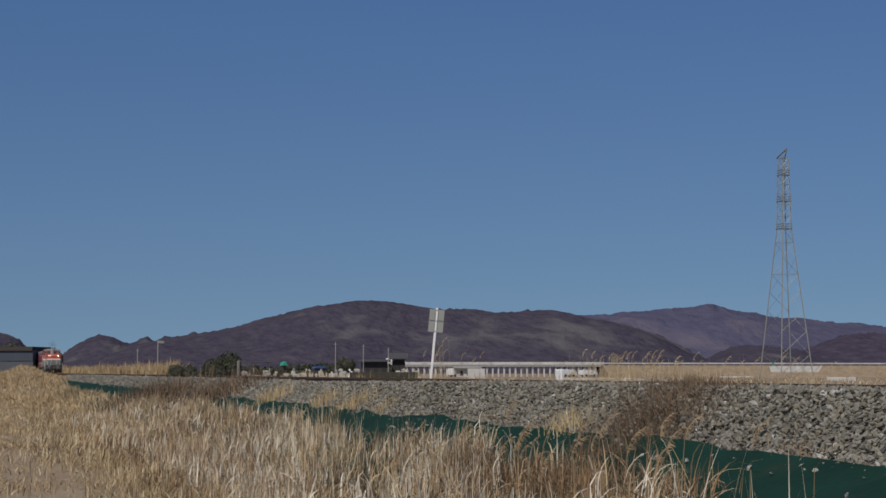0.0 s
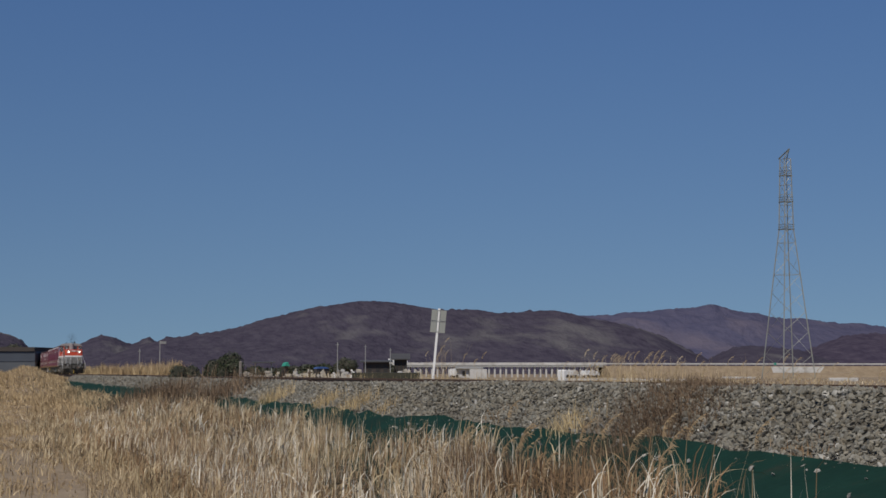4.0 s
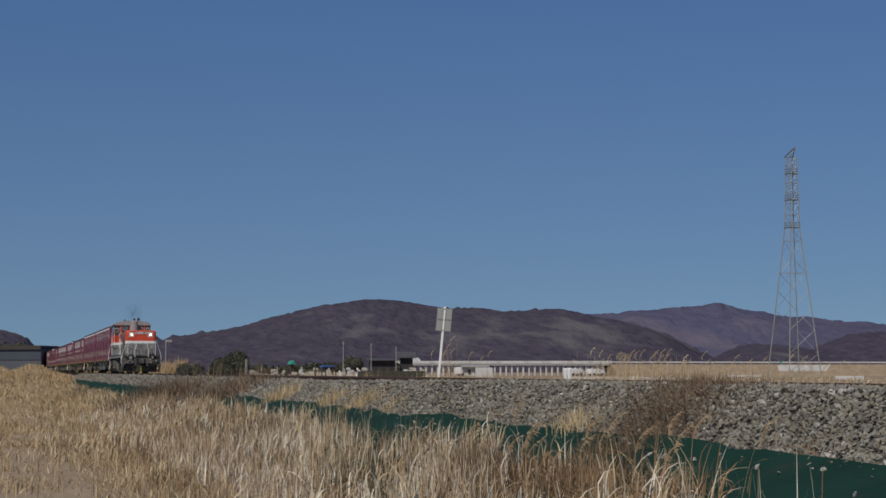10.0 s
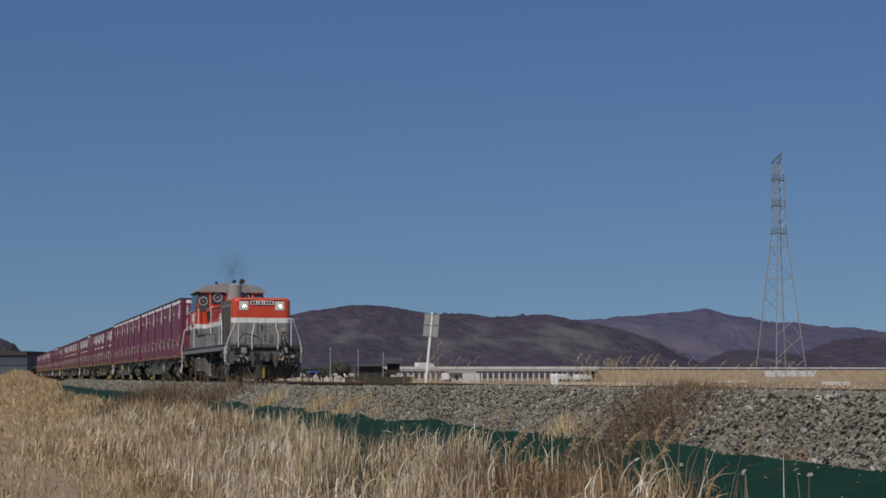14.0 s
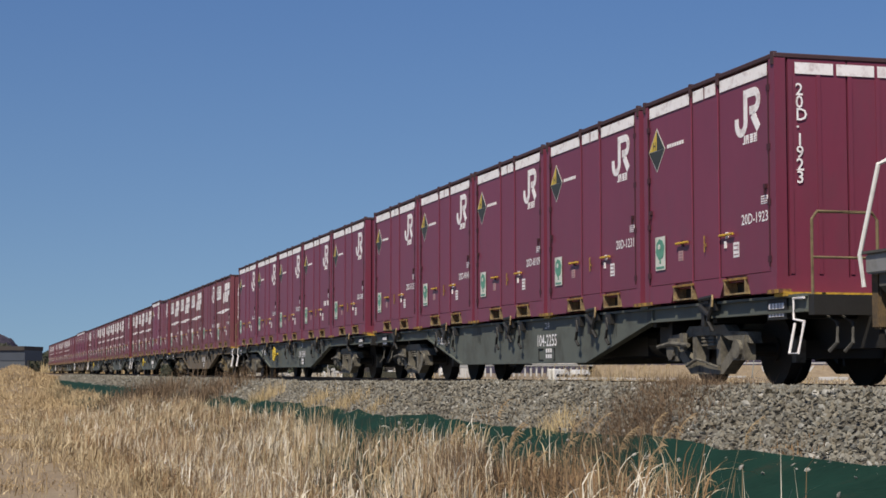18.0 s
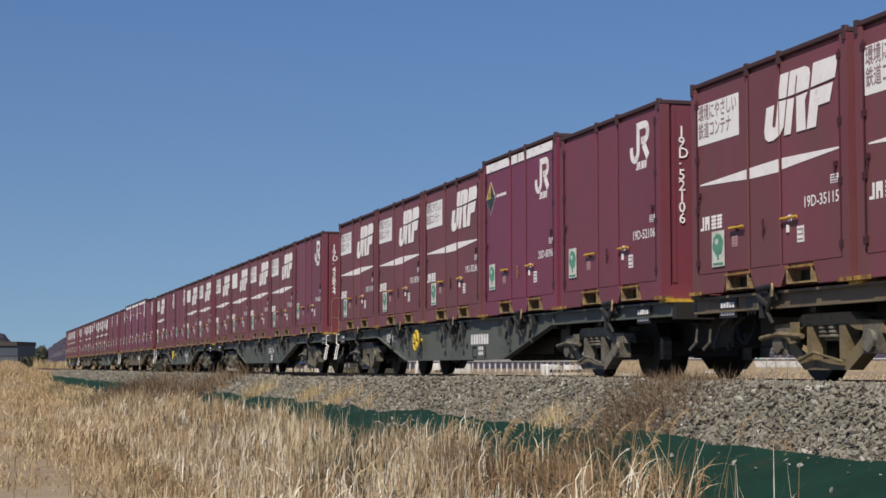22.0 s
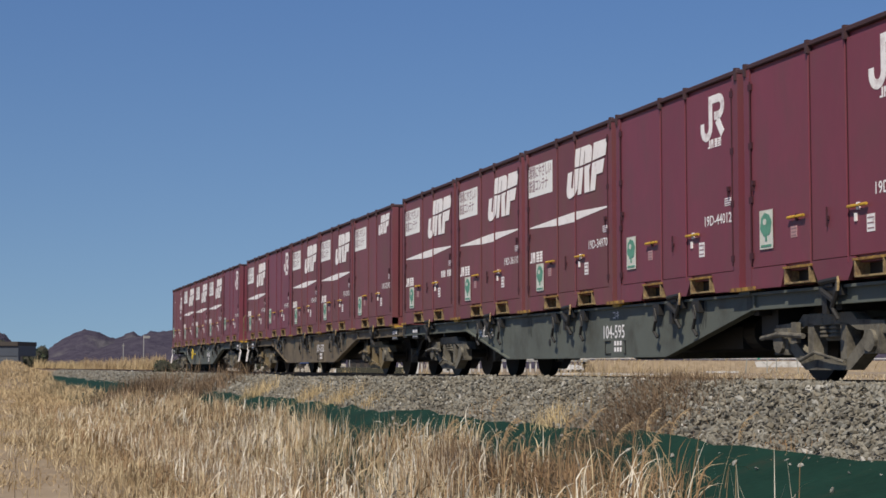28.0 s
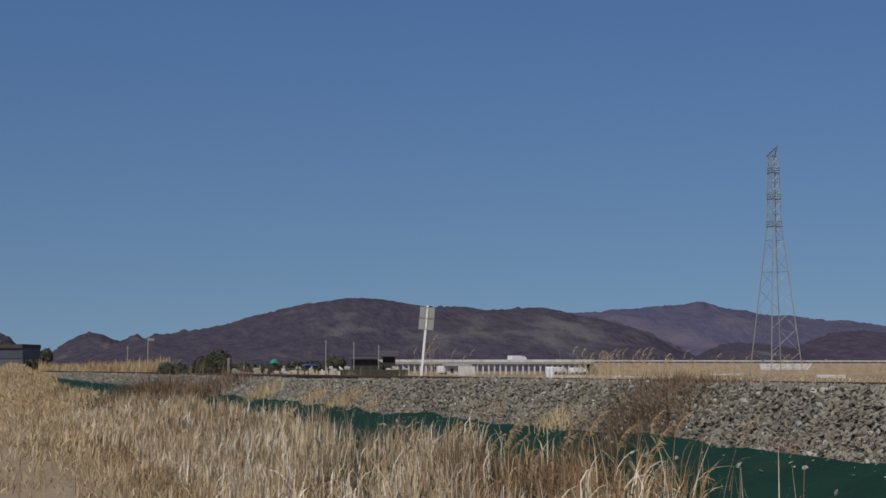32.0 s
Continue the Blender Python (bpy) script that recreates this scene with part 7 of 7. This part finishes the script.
for i in range(6):
    x = 5.0 + i * 0.37
    bm = bmesh.new()
    rod(bm, (x, -HW - 0.012, 1.40), (x, -HW + 0.01, 1.40), 0.032, 8)
    bt = part("bolt", bm, LOCO_SHADOW, cab)
    slab("drip", bt, LOCO_GRIME, x - 0.018, -HW - 0.004, 1.24 - 0.04 * (i % 3), x + 0.012, -HW, 1.39)
for x, z, d in ((5.1, 2.0, 0.25), (5.5, 1.9, 0.2), (5.85, 1.98, 0.14), (6.25, 1.95, 0.3), (6.6, 1.8, 0.2)):
    slab("drip", cab, LOCO_GRIME, x, -HW - 0.004, z - d, x + 0.022, -HW, z)
bm = bmesh.new()
rod(bm, (5.02, -HW - 0.09, 1.93), (5.02, -HW, 1.93), 0.075, 12)
part("side_lamp", bm, LOCO_SHADOW, cab, "round black side lamp")
bm = bmesh.new()
tube(bm, [(7.05, -1.402, 1.86), (7.2, -1.402, 2.02), (7.5, -1.402, 1.78), (7.52, -1.402, 2.0)], 0.018, 5)
part("wiper_pipe", bm, LOCO_SHADOW, cab)
bm = bmesh.new()
rod(bm, (6.6, -0.55, 3.74), (6.6, -0.55, 3.95), 0.055, 10)
part("roof_vent", bm, BLACK, cab)
bm = bmesh.new()
rod(bm, (6.7, 0.42, 3.76), (6.7, 0.42, 3.9), 0.05, 8)
rod(bm, (6.55, 0.42, 3.92), (7.05, 0.42, 3.95), 0.05, 10, 0.11)
part("horn", bm, BLACK, cab, "black air horn")
bm = bmesh.new()
rod(bm, (6.75, 0.12, 3.8), (6.75, 0.12, 3.92), 0.04, 8)
rod(bm, (6.6, 0.12, 3.93), (6.95, 0.12, 3.95), 0.035, 10, 0.075)
part("horn", bm, BLACK, cab, "black air horn")
# handrails
W = LOCO_WHITE
pipe("handrail", loco, W, [(7.0, -1.42, 1.36), (6.98, -1.47, 1.32), (6.98, -1.47, 2.6), (7.0, -1.42, 2.68)], 0.017, "white tubular handrail")
pipe("handrail", loco, W, [(7.1, -1.30, 1.8), (7.1, -1.32, 1.88), (7.16, -1.32, 1.98), (7.16, -1.32, 2.74), (7.12, -1.3, 2.82), (7.02, -1.3, 2.82)], 0.017, "white tubular handrail")
pipe("handrail", loco, W, [(9.0, -1.02, 1.78), (9.0, -1.07, 1.84), (9.0, -1.07, 2.8), (9.0, -1.0, 2.86)], 0.018, "white tubular handrail")
pipe("handrail", loco, W, [(13.62, -1.36, 1.28), (13.62, -1.36, 2.3), (13.7, -1.36, 2.38), (13.88, -1.36, 2.4), (13.95, -1.36, 2.34), (14.28, -1.36, 1.86), (14.3, -1.36, 1.28)], 0.017, "white tubular handrail")
for s in (-1, 1):
    pipe("front_handrail", loco, W, [(15.2, s * 1.3, 0.95), (15.2, s * 1.34, 1.1), (15.22, s * 1.28, 1.4), (15.4, s * 1.0, 2.14), (15.4, s * 0.96, 2.18), (15.42, s * 0.46, 2.19), (15.42, s * 0.40, 2.13), (15.42, s * 0.38, 1.95), (15.42, s * 0.47, 1.55), (15.42, s * 0.45, 1.1)], 0.018, "white tubular front handrail")
    pipe("front_post", loco, W, [(15.4, s * 0.93, 2.18), (15.4, s * 0.93, 1.2)], 0.017)
    pipe("side_post", loco, W, [(15.12, s * 1.36, 1.22), (15.12, s * 1.36, 0.68)], 0.016)
    pipe("rear_handrail", loco, W, [(2.02, s * 1.36, 0.95), (2.02, s * 1.40, 1.25), (2.22, s * 1.3, 2.1), (2.3, s * 1.2, 2.16)], 0.022)
    pipe("rear_rail_post", loco, W, [(2.02, s * 0.6, 1.26), (2.02, s * 0.6, 2.1)], 0.018)
    # corner plates, steps and rail guards
    st = new("corner_steps")
    st.parent = loco
    bm = bmesh.new()
    n = [(14.35, 1.07), (15.2, 1.07), (15.2, 0.62), (15.1, 0.52), (14.95, 0.5), (14.95, 0.66), (14.8, 0.78), (14.7, 0.95), (14.35, 0.98)]
    prism(bm, n, min(s * 1.28, s * 1.34), max(s * 1.28, s * 1.34))
    part("step_plate", bm, GREY, st, "grey curved corner plate")
    slab("tread", st, LOCO_TAN, 14.15, s * 1.18 - 0.14, 0.44, 15.1, s * 1.18 + 0.14, 0.5, "dusty tan step board")
    slab("tread", st, LOCO_DARK, 14.5, s * 1.18 - 0.14, 0.66, 15.0, s * 1.18 + 0.14, 0.69)
    for j in range(7):
        bm = bmesh.new()
        tube(bm, [(14.25 + j * 0.06, s * 1.28, 0.43), (14.52 + j * 0.075, s * 1.2, 0.12)], 0.012, 5)
        part("guard_bar", bm, LOCO_TAN, st, "slanting dusty steel bar")
    bm = bmesh.new()
    prism(bm, [(14.75, 0.44), (15.12, 0.46), (15.2, 0.62), (15.24, 0.56), (15.16, 0.36), (14.95, 0.14), (14.88, 0.16)], min(s * 1.2, s * 1.3), max(s * 1.2, s * 1.3))
    part("guard_arm", bm, LOCO_EDGE, st)
    # marker lamps on the beam
    bm = bmesh.new()
    rod(bm, (15.25, s * 0.98, 1.08), (15.36, s * 0.98, 1.08), 0.11, 16)
    ml = part("marker_lamp", bm, LOCO_DARK, loco, "round marker lamp")
    bm = bmesh.new()
    rod(bm, (15.36, s * 0.98, 1.08), (15.38, s * 0.98, 1.08), 0.085, 16, 0.06)
    part("lens", bm, RED_LENS, ml, "dark red lens")
    # jumper gear, valves and hoses
    slab("jumper_box", loco, LOCO_PALE, 15.26, s * 0.72 - 0.1, 0.95, 15.42, s * 0.72 + 0.1, 1.2, "weathered grey jumper box", 0.03)
    slab("jumper_lid", loco, LOCO_DARK, 15.26, s * 0.72 - 0.12, 1.2, 15.44, s * 0.72 + 0.12, 1.3, "", 0.03)
    h = np.random.default_rng(21 + s)
    for k in range(12):
        y, z, q = s * (0.55 + 0.045 * k) + 0.05 * h.uniform(-1, 1), 0.72 + 0.22 * h.random(), 0.025 + 0.035 * h.random()
        bm = bmesh.new()
        if k % 3 == 0:
            box(bm, 15.26, y - q, z - q * 1.3, 15.4 + 0.08 * h.random(), y + q, z + q)
        else:
            rod(bm, (15.26, y, z), (15.38 + 0.1 * h.random(), y + 0.04 * h.uniform(-1, 1), z - 0.03), q, 8, q * 0.7)
        part("valve", bm, (LOCO_TAN, LOCO_PALE, LOCO_DARK, LOCO_TANK)[k % 4], loco, "grimy air valve")
    for k, y in enumerate((0.62, 0.74, 0.86)):
        pipe("air_hose", loco, RUBBER, [(15.36, s * y, 0.8), (15.44, s * y, 0.62), (15.42, s * (y + 0.02), 0.44), (15.34, s * (y + 0.09), 0.28), (15.26, s * (y + 0.22), 0.2), (15.22, s * (y + 0.26), 0.26)], 0.026, "black rubber air hose")
    pipe("coupling_tap", loco, LOCO_PALE if s < 0 else LOCO_CREAM, [(15.42, s * 0.66, 0.82), (15.48, s * 0.63, 0.78), (15.48, s * 0.6, 0.72)], 0.034)
    slab("beam_step", loco, LOCO_DARK, 15.24, s * 0.4 - 0.05, 0.5, 15.34, s * 0.4 + 0.05, 0.75)
slab("red_tap", loco, LOCO_PLATE, 15.34, 0.42, 0.72, 15.46, 0.47, 0.82, "", 0.01)
pipe("jumper_cable", loco, RUBBER, [(15.42, 0.66, 1.75), (15.46, 0.68, 1.5), (15.46, 0.75, 1.3), (15.46, 0.98, 1.15), (15.44, 1.12, 0.95), (15.42, 1.1, 0.75), (15.4, 0.95, 0.66), (15.38, 0.78, 0.72)], 0.034, "thick looping jumper cable")
pipe("jumper_cable", loco, RUBBER, [(15.42, 0.6, 1.6), (15.44, 0.6, 1.2), (15.42, 0.72, 0.95)], 0.04, "thick jumper cable")
slab("jumper_plug", loco, LOCO_CREAM, 15.34, 0.52, 1.7, 15.5, 0.72, 1.84, "cream jumper plug head", 0.03)
slab("plug_neck", loco, LOCO_TAN, 15.36, 0.6, 1.56, 15.48, 0.74, 1.7, "", 0.025)
slab("cable_clamp", loco, LOCO_PALE, 15.4, 0.6, 1.42, 15.5, 0.68, 1.56, "", 0.02)
pipe("deck_rail", loco, LOCO_DARK, [(15.3, -1.2, 1.1), (15.3, -1.2, 1.32), (15.32, -0.7, 1.33), (15.34, -0.5, 1.2), (15.34, 0.4, 1.2), (15.32, 0.55, 1.33), (15.3, 1.18, 1.33), (15.3, 1.2, 1.1)], 0.017, "thin dark deck rail")
pipe("uncoupling_bar", loco, LOCO_DARK, [(15.3, -1.0, 1.25), (15.3, -0.78, 1.6), (15.3, -0.66, 1.66), (15.3, -0.2, 1.53), (15.3, -0.12, 1.45), (15.3, -0.1, 1.15)], 0.026, "dark bent uncoupling bar")
pipe("jumper_chain", loco, LOCO_SHADOW, [(15.3, -0.36, 2.05), (15.3, -0.1, 1.9), (15.3, 0.2, 1.9), (15.3, 0.36, 2.05)], 0.008)
bm = bmesh.new()
box(bm, 15.1, -1.24, 0.58, 15.26, 1.24, 1.28)
bmesh.ops.bevel(bm, geom=bm.edges[:], offset=0.03, segments=2, affect="EDGES")
part("buffer_beam", bm, LOCO_BEAM, loco, "grimy grey buffer beam")
slab("beam_top", loco, LOCO_SHADOW, 15.08, -1.2, 1.10, 15.30, 1.2, 1.17)
# near-black plate paints the dark opening around the coupler
slab("coupler_pocket", loco, LOCO_SHADOW, 15.24, -0.32, 0.56, 15.285, 0.3, 0.98, "", 0.01)
bm = bmesh.new()
box(bm, 15.2, -0.11, 0.74, 15.45, 0.11, 0.94)
box(bm, 15.4, -0.16, 0.66, 15.58, 0.17, 0.99)
box(bm, 15.52, -0.19, 0.70, 15.66, -0.06, 0.96)
bmesh.ops.bevel(bm, geom=bm.edges[:], offset=0.035, segments=2, affect="EDGES")
part("coupler", bm, LOCO_BEAM, loco, "grimy steel coupler")
slab("rear_beam", loco, LOCO_RUSTBEAM, 1.97, -1.26, 0.55, 2.12, 1.26, 1.24, "rust-brown rear buffer beam", 0.02)
bm = bmesh.new()
box(bm, 1.3, -0.2, 0.72, 2.1, 0.2, 1.03)
part("rear_coupler", bm, BLACK, loco)
# plough of two leaning plates
pw = new("snow_plough")
pw.parent = loco
for s in (-1, 1):
    bm = bmesh.new()
    lo, hi = [(15.28, 0.0), (14.96, s * 0.98)], [(15.40, 0.0), (15.02, s * 1.16)]
    vs = [bm.verts.new(p) for p in ((*lo[0], 0.09), (*lo[1], 0.09), (*hi[1], 0.56), (*hi[0], 0.56))]
    bm.faces.new(vs if s < 0 else vs[::-1])
    bmesh.ops.solidify(bm, geom=bm.faces[:], thickness=0.03)
    part("plough_plate", bm, BOGIE, pw, "dusty grey plough plate")
    slab("plough_stay", pw, LOCO_DARK, 15.0, s * 0.55 - 0.03, 0.4, 15.2, s * 0.55 + 0.03, 0.6)
bm = bmesh.new()
tube(bm, [(15.29, -0.012, 0.1), (15.41, -0.012, 0.55)], 0.035, 6)
part("yellow_mark", bm, YELLOW_BRIGHT, pw, "yellow painted mark")
# underneath
bm = bmesh.new()
prism_x(bm, [(-1.32, 0.88), (1.32, 0.88), (1.32, 0.38), (1.1, 0.14), (-1.1, 0.14), (-1.32, 0.38)], 6.1, 8.95)
for v in bm.verts:
    if v.co.x > 8 and v.co.z < 0.3:
        v.co.x += 0.25
tk = part("fuel_tank", bm, LOCO_TANK, loco, "grey dusty fuel tank")
for x in (6.5, 7.0, 8.4):
    slab("tank_strap", tk, LOCO_GRIME, x, -1.33, 0.40, x + 0.035, -1.318, 0.88)
slab("tank_ladder", tk, LOCO_TAN, 7.35, -1.335, 0.4, 7.6, -1.318, 0.86)
for z in (0.86, 0.40):
    slab("tank_step", tk, W, 7.32, -1.36, z, 7.63, -1.32, z + 0.025)
for x in (6.6, 7.9, 8.6):
    slab("tank_hanger", tk, LOCO_TANK, x, -1.2, 0.88, x + 0.25, -0.9, 1.07)
for x0, x1, y in ((5.5, 6.0, 0.9), (9.4, 9.8, 1.0)):
    slab("equipment_box", loco, LOCO_SHADOW, x0, -y, 0.42, x1, y, 1.0, "", 0.03)
for nm, axles in (("three_axle_bogie", (10.3, 11.8, 13.3)), ("two_axle_bogie", (3.4, 5.2))):
    bg = new(nm)
    bg.parent = loco
    for s in (-1, 1):
        bm = bmesh.new()
        a0, a1 = axles[0] - 0.55, axles[-1] + 0.55
        prism(bm, [(a0, 0.56), (a0, 0.74), (a1, 0.74), (a1, 0.56), (axles[-1] + 0.25, 0.46), (axles[0] - 0.25, 0.46)], min(s * 0.9, s * 1.0), max(s * 0.9, s * 1.0))
        part("bogie_frame", bm, LOCO_SHADOW, bg)
        for k, x in enumerate(axles):
            bm = bmesh.new()
            box(bm, x - 0.15, s * 1.0 - 0.1, 0.28, x + 0.15, s * 1.0 + 0.08, 0.58)
            rod(bm, (x, s * 1.02, 0.43), (x, s * 1.12, 0.43), 0.12, 12)
            bx_ = part("axle_box", bm, LOCO_SHADOW, bg)
            slab("box_cover", bx_, LOCO_DARK, x - 0.07, s * 1.12 - 0.01, 0.36, x + 0.07, s * 1.12 + 0.015, 0.5, "", 0.01)
            if len(axles) == 3 and k != 1:
                bm = bmesh.new()
                lathe(bm, (x + (0.36 if k == 0 else -0.07), s * 1.14, 0.16), coils(8, 0.115, 0.058), 14)
                part("coil_spring", bm, LOCO_RUSTY, bx_, "dusty brown coil spring")
                slab("spring_seat", bx_, LOCO_DARK, x + (0.24 if k == 0 else -0.19), s * 1.14 - 0.13, 0.08, x + (0.48 if k == 0 else 0.05), s * 1.14 + 0.13, 0.15, "", 0.02)
            bm = bmesh.new()
            tube(bm, [(x - 0.55, s * 1.1, 0.5), (x - 0.5, s * 1.12, 0.2), (x - 0.42, s * 1.12, 0.16), (x - 0.2, s * 1.12, 0.18)], 0.02, 6)
            part("brake_pipe", bm, LOCO_DARK, bg)
            bm = bmesh.new()
            prism(bm, [(x + 0.5, 0.25), (x + 0.44, 0.45), (x + 0.48, 0.7), (x + 0.6, 0.72), (x + 0.56, 0.45), (x + 0.6, 0.28)], min(s * 0.84, s * 0.96), max(s * 0.84, s * 0.96))
            part("brake_hanger", bm, LOCO_SHADOW, bg)
    for x in axles:
        rollers.append(wheelset(bg, x, 0.43, 0.43))
for x, w, z, m_ in ((11.0, 0.2, 0.95, LOCO_TANK), (13.75, 0.28, 0.84, LOCO_DARK), (4.9, 0.18, 0.84, LOCO_DARK), (4.5, 0.12, 0.66, LOCO_DARK), (2.45, 0.25, 0.95, LOCO_TANK)):
    bm = bmesh.new()
    prism_x(bm, [(-1.3, z + 0.14), (-0.98, z + 0.14), (-1.0, z - 0.14), (-1.16, z - 0.14), (-1.3, z)], x - w, x + w)
    part("sand_box", bm, m_, loco, "grey hanging sand box")
pipe("sand_pipe", loco, LOCO_TANK, [(13.9, -1.1, 0.75), (14.05, -1.0, 0.4), (14.1, -0.7, 0.15)], 0.025)
pipe("air_line", loco, LOCO_PALE, [(9.5, -1.12, 0.9), (9.5, -1.15, 0.3), (9.6, -1.15, 0.2), (9.9, -1.12, 0.2)], 0.024, "bent grey air line")
movers.append((loco, 4 * PITCH + 0.13 + LONG, 0.0))

# ---- exhaust haze over the stack ----
SMOKE = bpy.data.materials.new("thin dark exhaust")
SMOKE.use_nodes = True
sn, sl = SMOKE.node_tree.nodes, SMOKE.node_tree.links
tr, df, mx = sn.new("ShaderNodeBsdfTransparent"), sn.new("ShaderNodeBsdfDiffuse"), sn.new("ShaderNodeMixShader")
df.inputs[0].default_value = (0.03, 0.03, 0.035, 1)
stc, snz, smr = sn.new("ShaderNodeTexCoord"), sn.new("ShaderNodeTexNoise"), sn.new("ShaderNodeMapRange")
sgr, smu = sn.new("ShaderNodeTexGradient"), sn.new("ShaderNodeMath")
sgr.gradient_type, smu.operation = "SPHERICAL", "MULTIPLY"
snz.inputs["Scale"].default_value, snz.inputs["Detail"].default_value = 2.4, 6
smr.inputs["From Min"].default_value, smr.inputs["From Max"].default_value, smr.inputs["To Max"].default_value = 0.28, 0.8, 0.13
sl.new(stc.outputs["Object"], snz.inputs[0])
sl.new(stc.outputs["Object"], sgr.inputs[0])
sl.new(snz.outputs[0], smr.inputs[0])
sl.new(smr.outputs[0], smu.inputs[0])
sl.new(sgr.outputs[1], smu.inputs[1])
sl.new(smu.outputs[0], mx.inputs[0])
sl.new(tr.outputs[0], mx.inputs[1])
sl.new(df.outputs[0], mx.inputs[2])
sl.new(mx.outputs[0], sn["Material Output"].inputs[0])
smoke = tagged(new("exhaust_smoke"), "thin dark diesel exhaust drifting above the stack", "smoke")
for i, turn in enumerate(((0, 80, 20), (70, 10, 0), (90, 0, 60))):
    bm = bmesh.new()
    bmesh.ops.create_uvsphere(bm, u_segments=20, v_segments=6, radius=1.0)
    for v in bm.verts:
        v.co.z *= 0.03
    part("puff", bm, SMOKE, smoke, at=pose(6.9 - 0.3 * i, 0.1, 4.35 + 0.1 * i, *turn) @ Matrix.Diagonal((0.85, 0.85, 0.85, 1)), smooth=True)
movers.append((smoke, 4 * PITCH + 0.13 + LONG, 0.0))

# ---- what moves ----
# Seconds and the way gone by the rear end of the first wagon's load.
RUN = [(0, -297.0), (3, -255.0), (6, -212.5), (9, -165.5), (11, -137.0), (13, -107.2), (14.5, -86.0), (16.5, -57.4), (17, -50.12), (18, -35.62), (19, -21.05), (20, -6.44), (21, 8.17),
       (22, 22.86), (23, 37.67), (24, 52.46), (25, 67.27), (26.5, 89.55), (28, 111.87), (29, 126.86), (30, 142.0), (31, 157.24), (32, 172.55)]


def motions():
    for ob, ahead, up in movers:
        walk(ob, [(t, pose(s + ahead, lane(s + ahead), up, 0, 0, math.degrees(math.atan(lane_slope(s + ahead))))) for t, s in RUN])
    walk(road_van, [(t, Matrix.Translation(B(d, 429, 2.05)) @ pose(0, 0, 0, 0, 0, 106)) for t, d in ((0, 13.45), (8, 13.5), (14, 14.6), (31.2, 17.75), (32, 17.92))])
    ts = [i / FPS for i in range(32 * FPS + 1)]
    way = np.interp(ts, [t for t, s in RUN], [s for t, s in RUN])
    for ob in rollers:
        at, r = ob.location.copy(), ob.location.z
        walk(ob, [(t, pose(*at, 0, math.degrees(s / r), 0)) for t, s in zip(ts, way)])


motions()
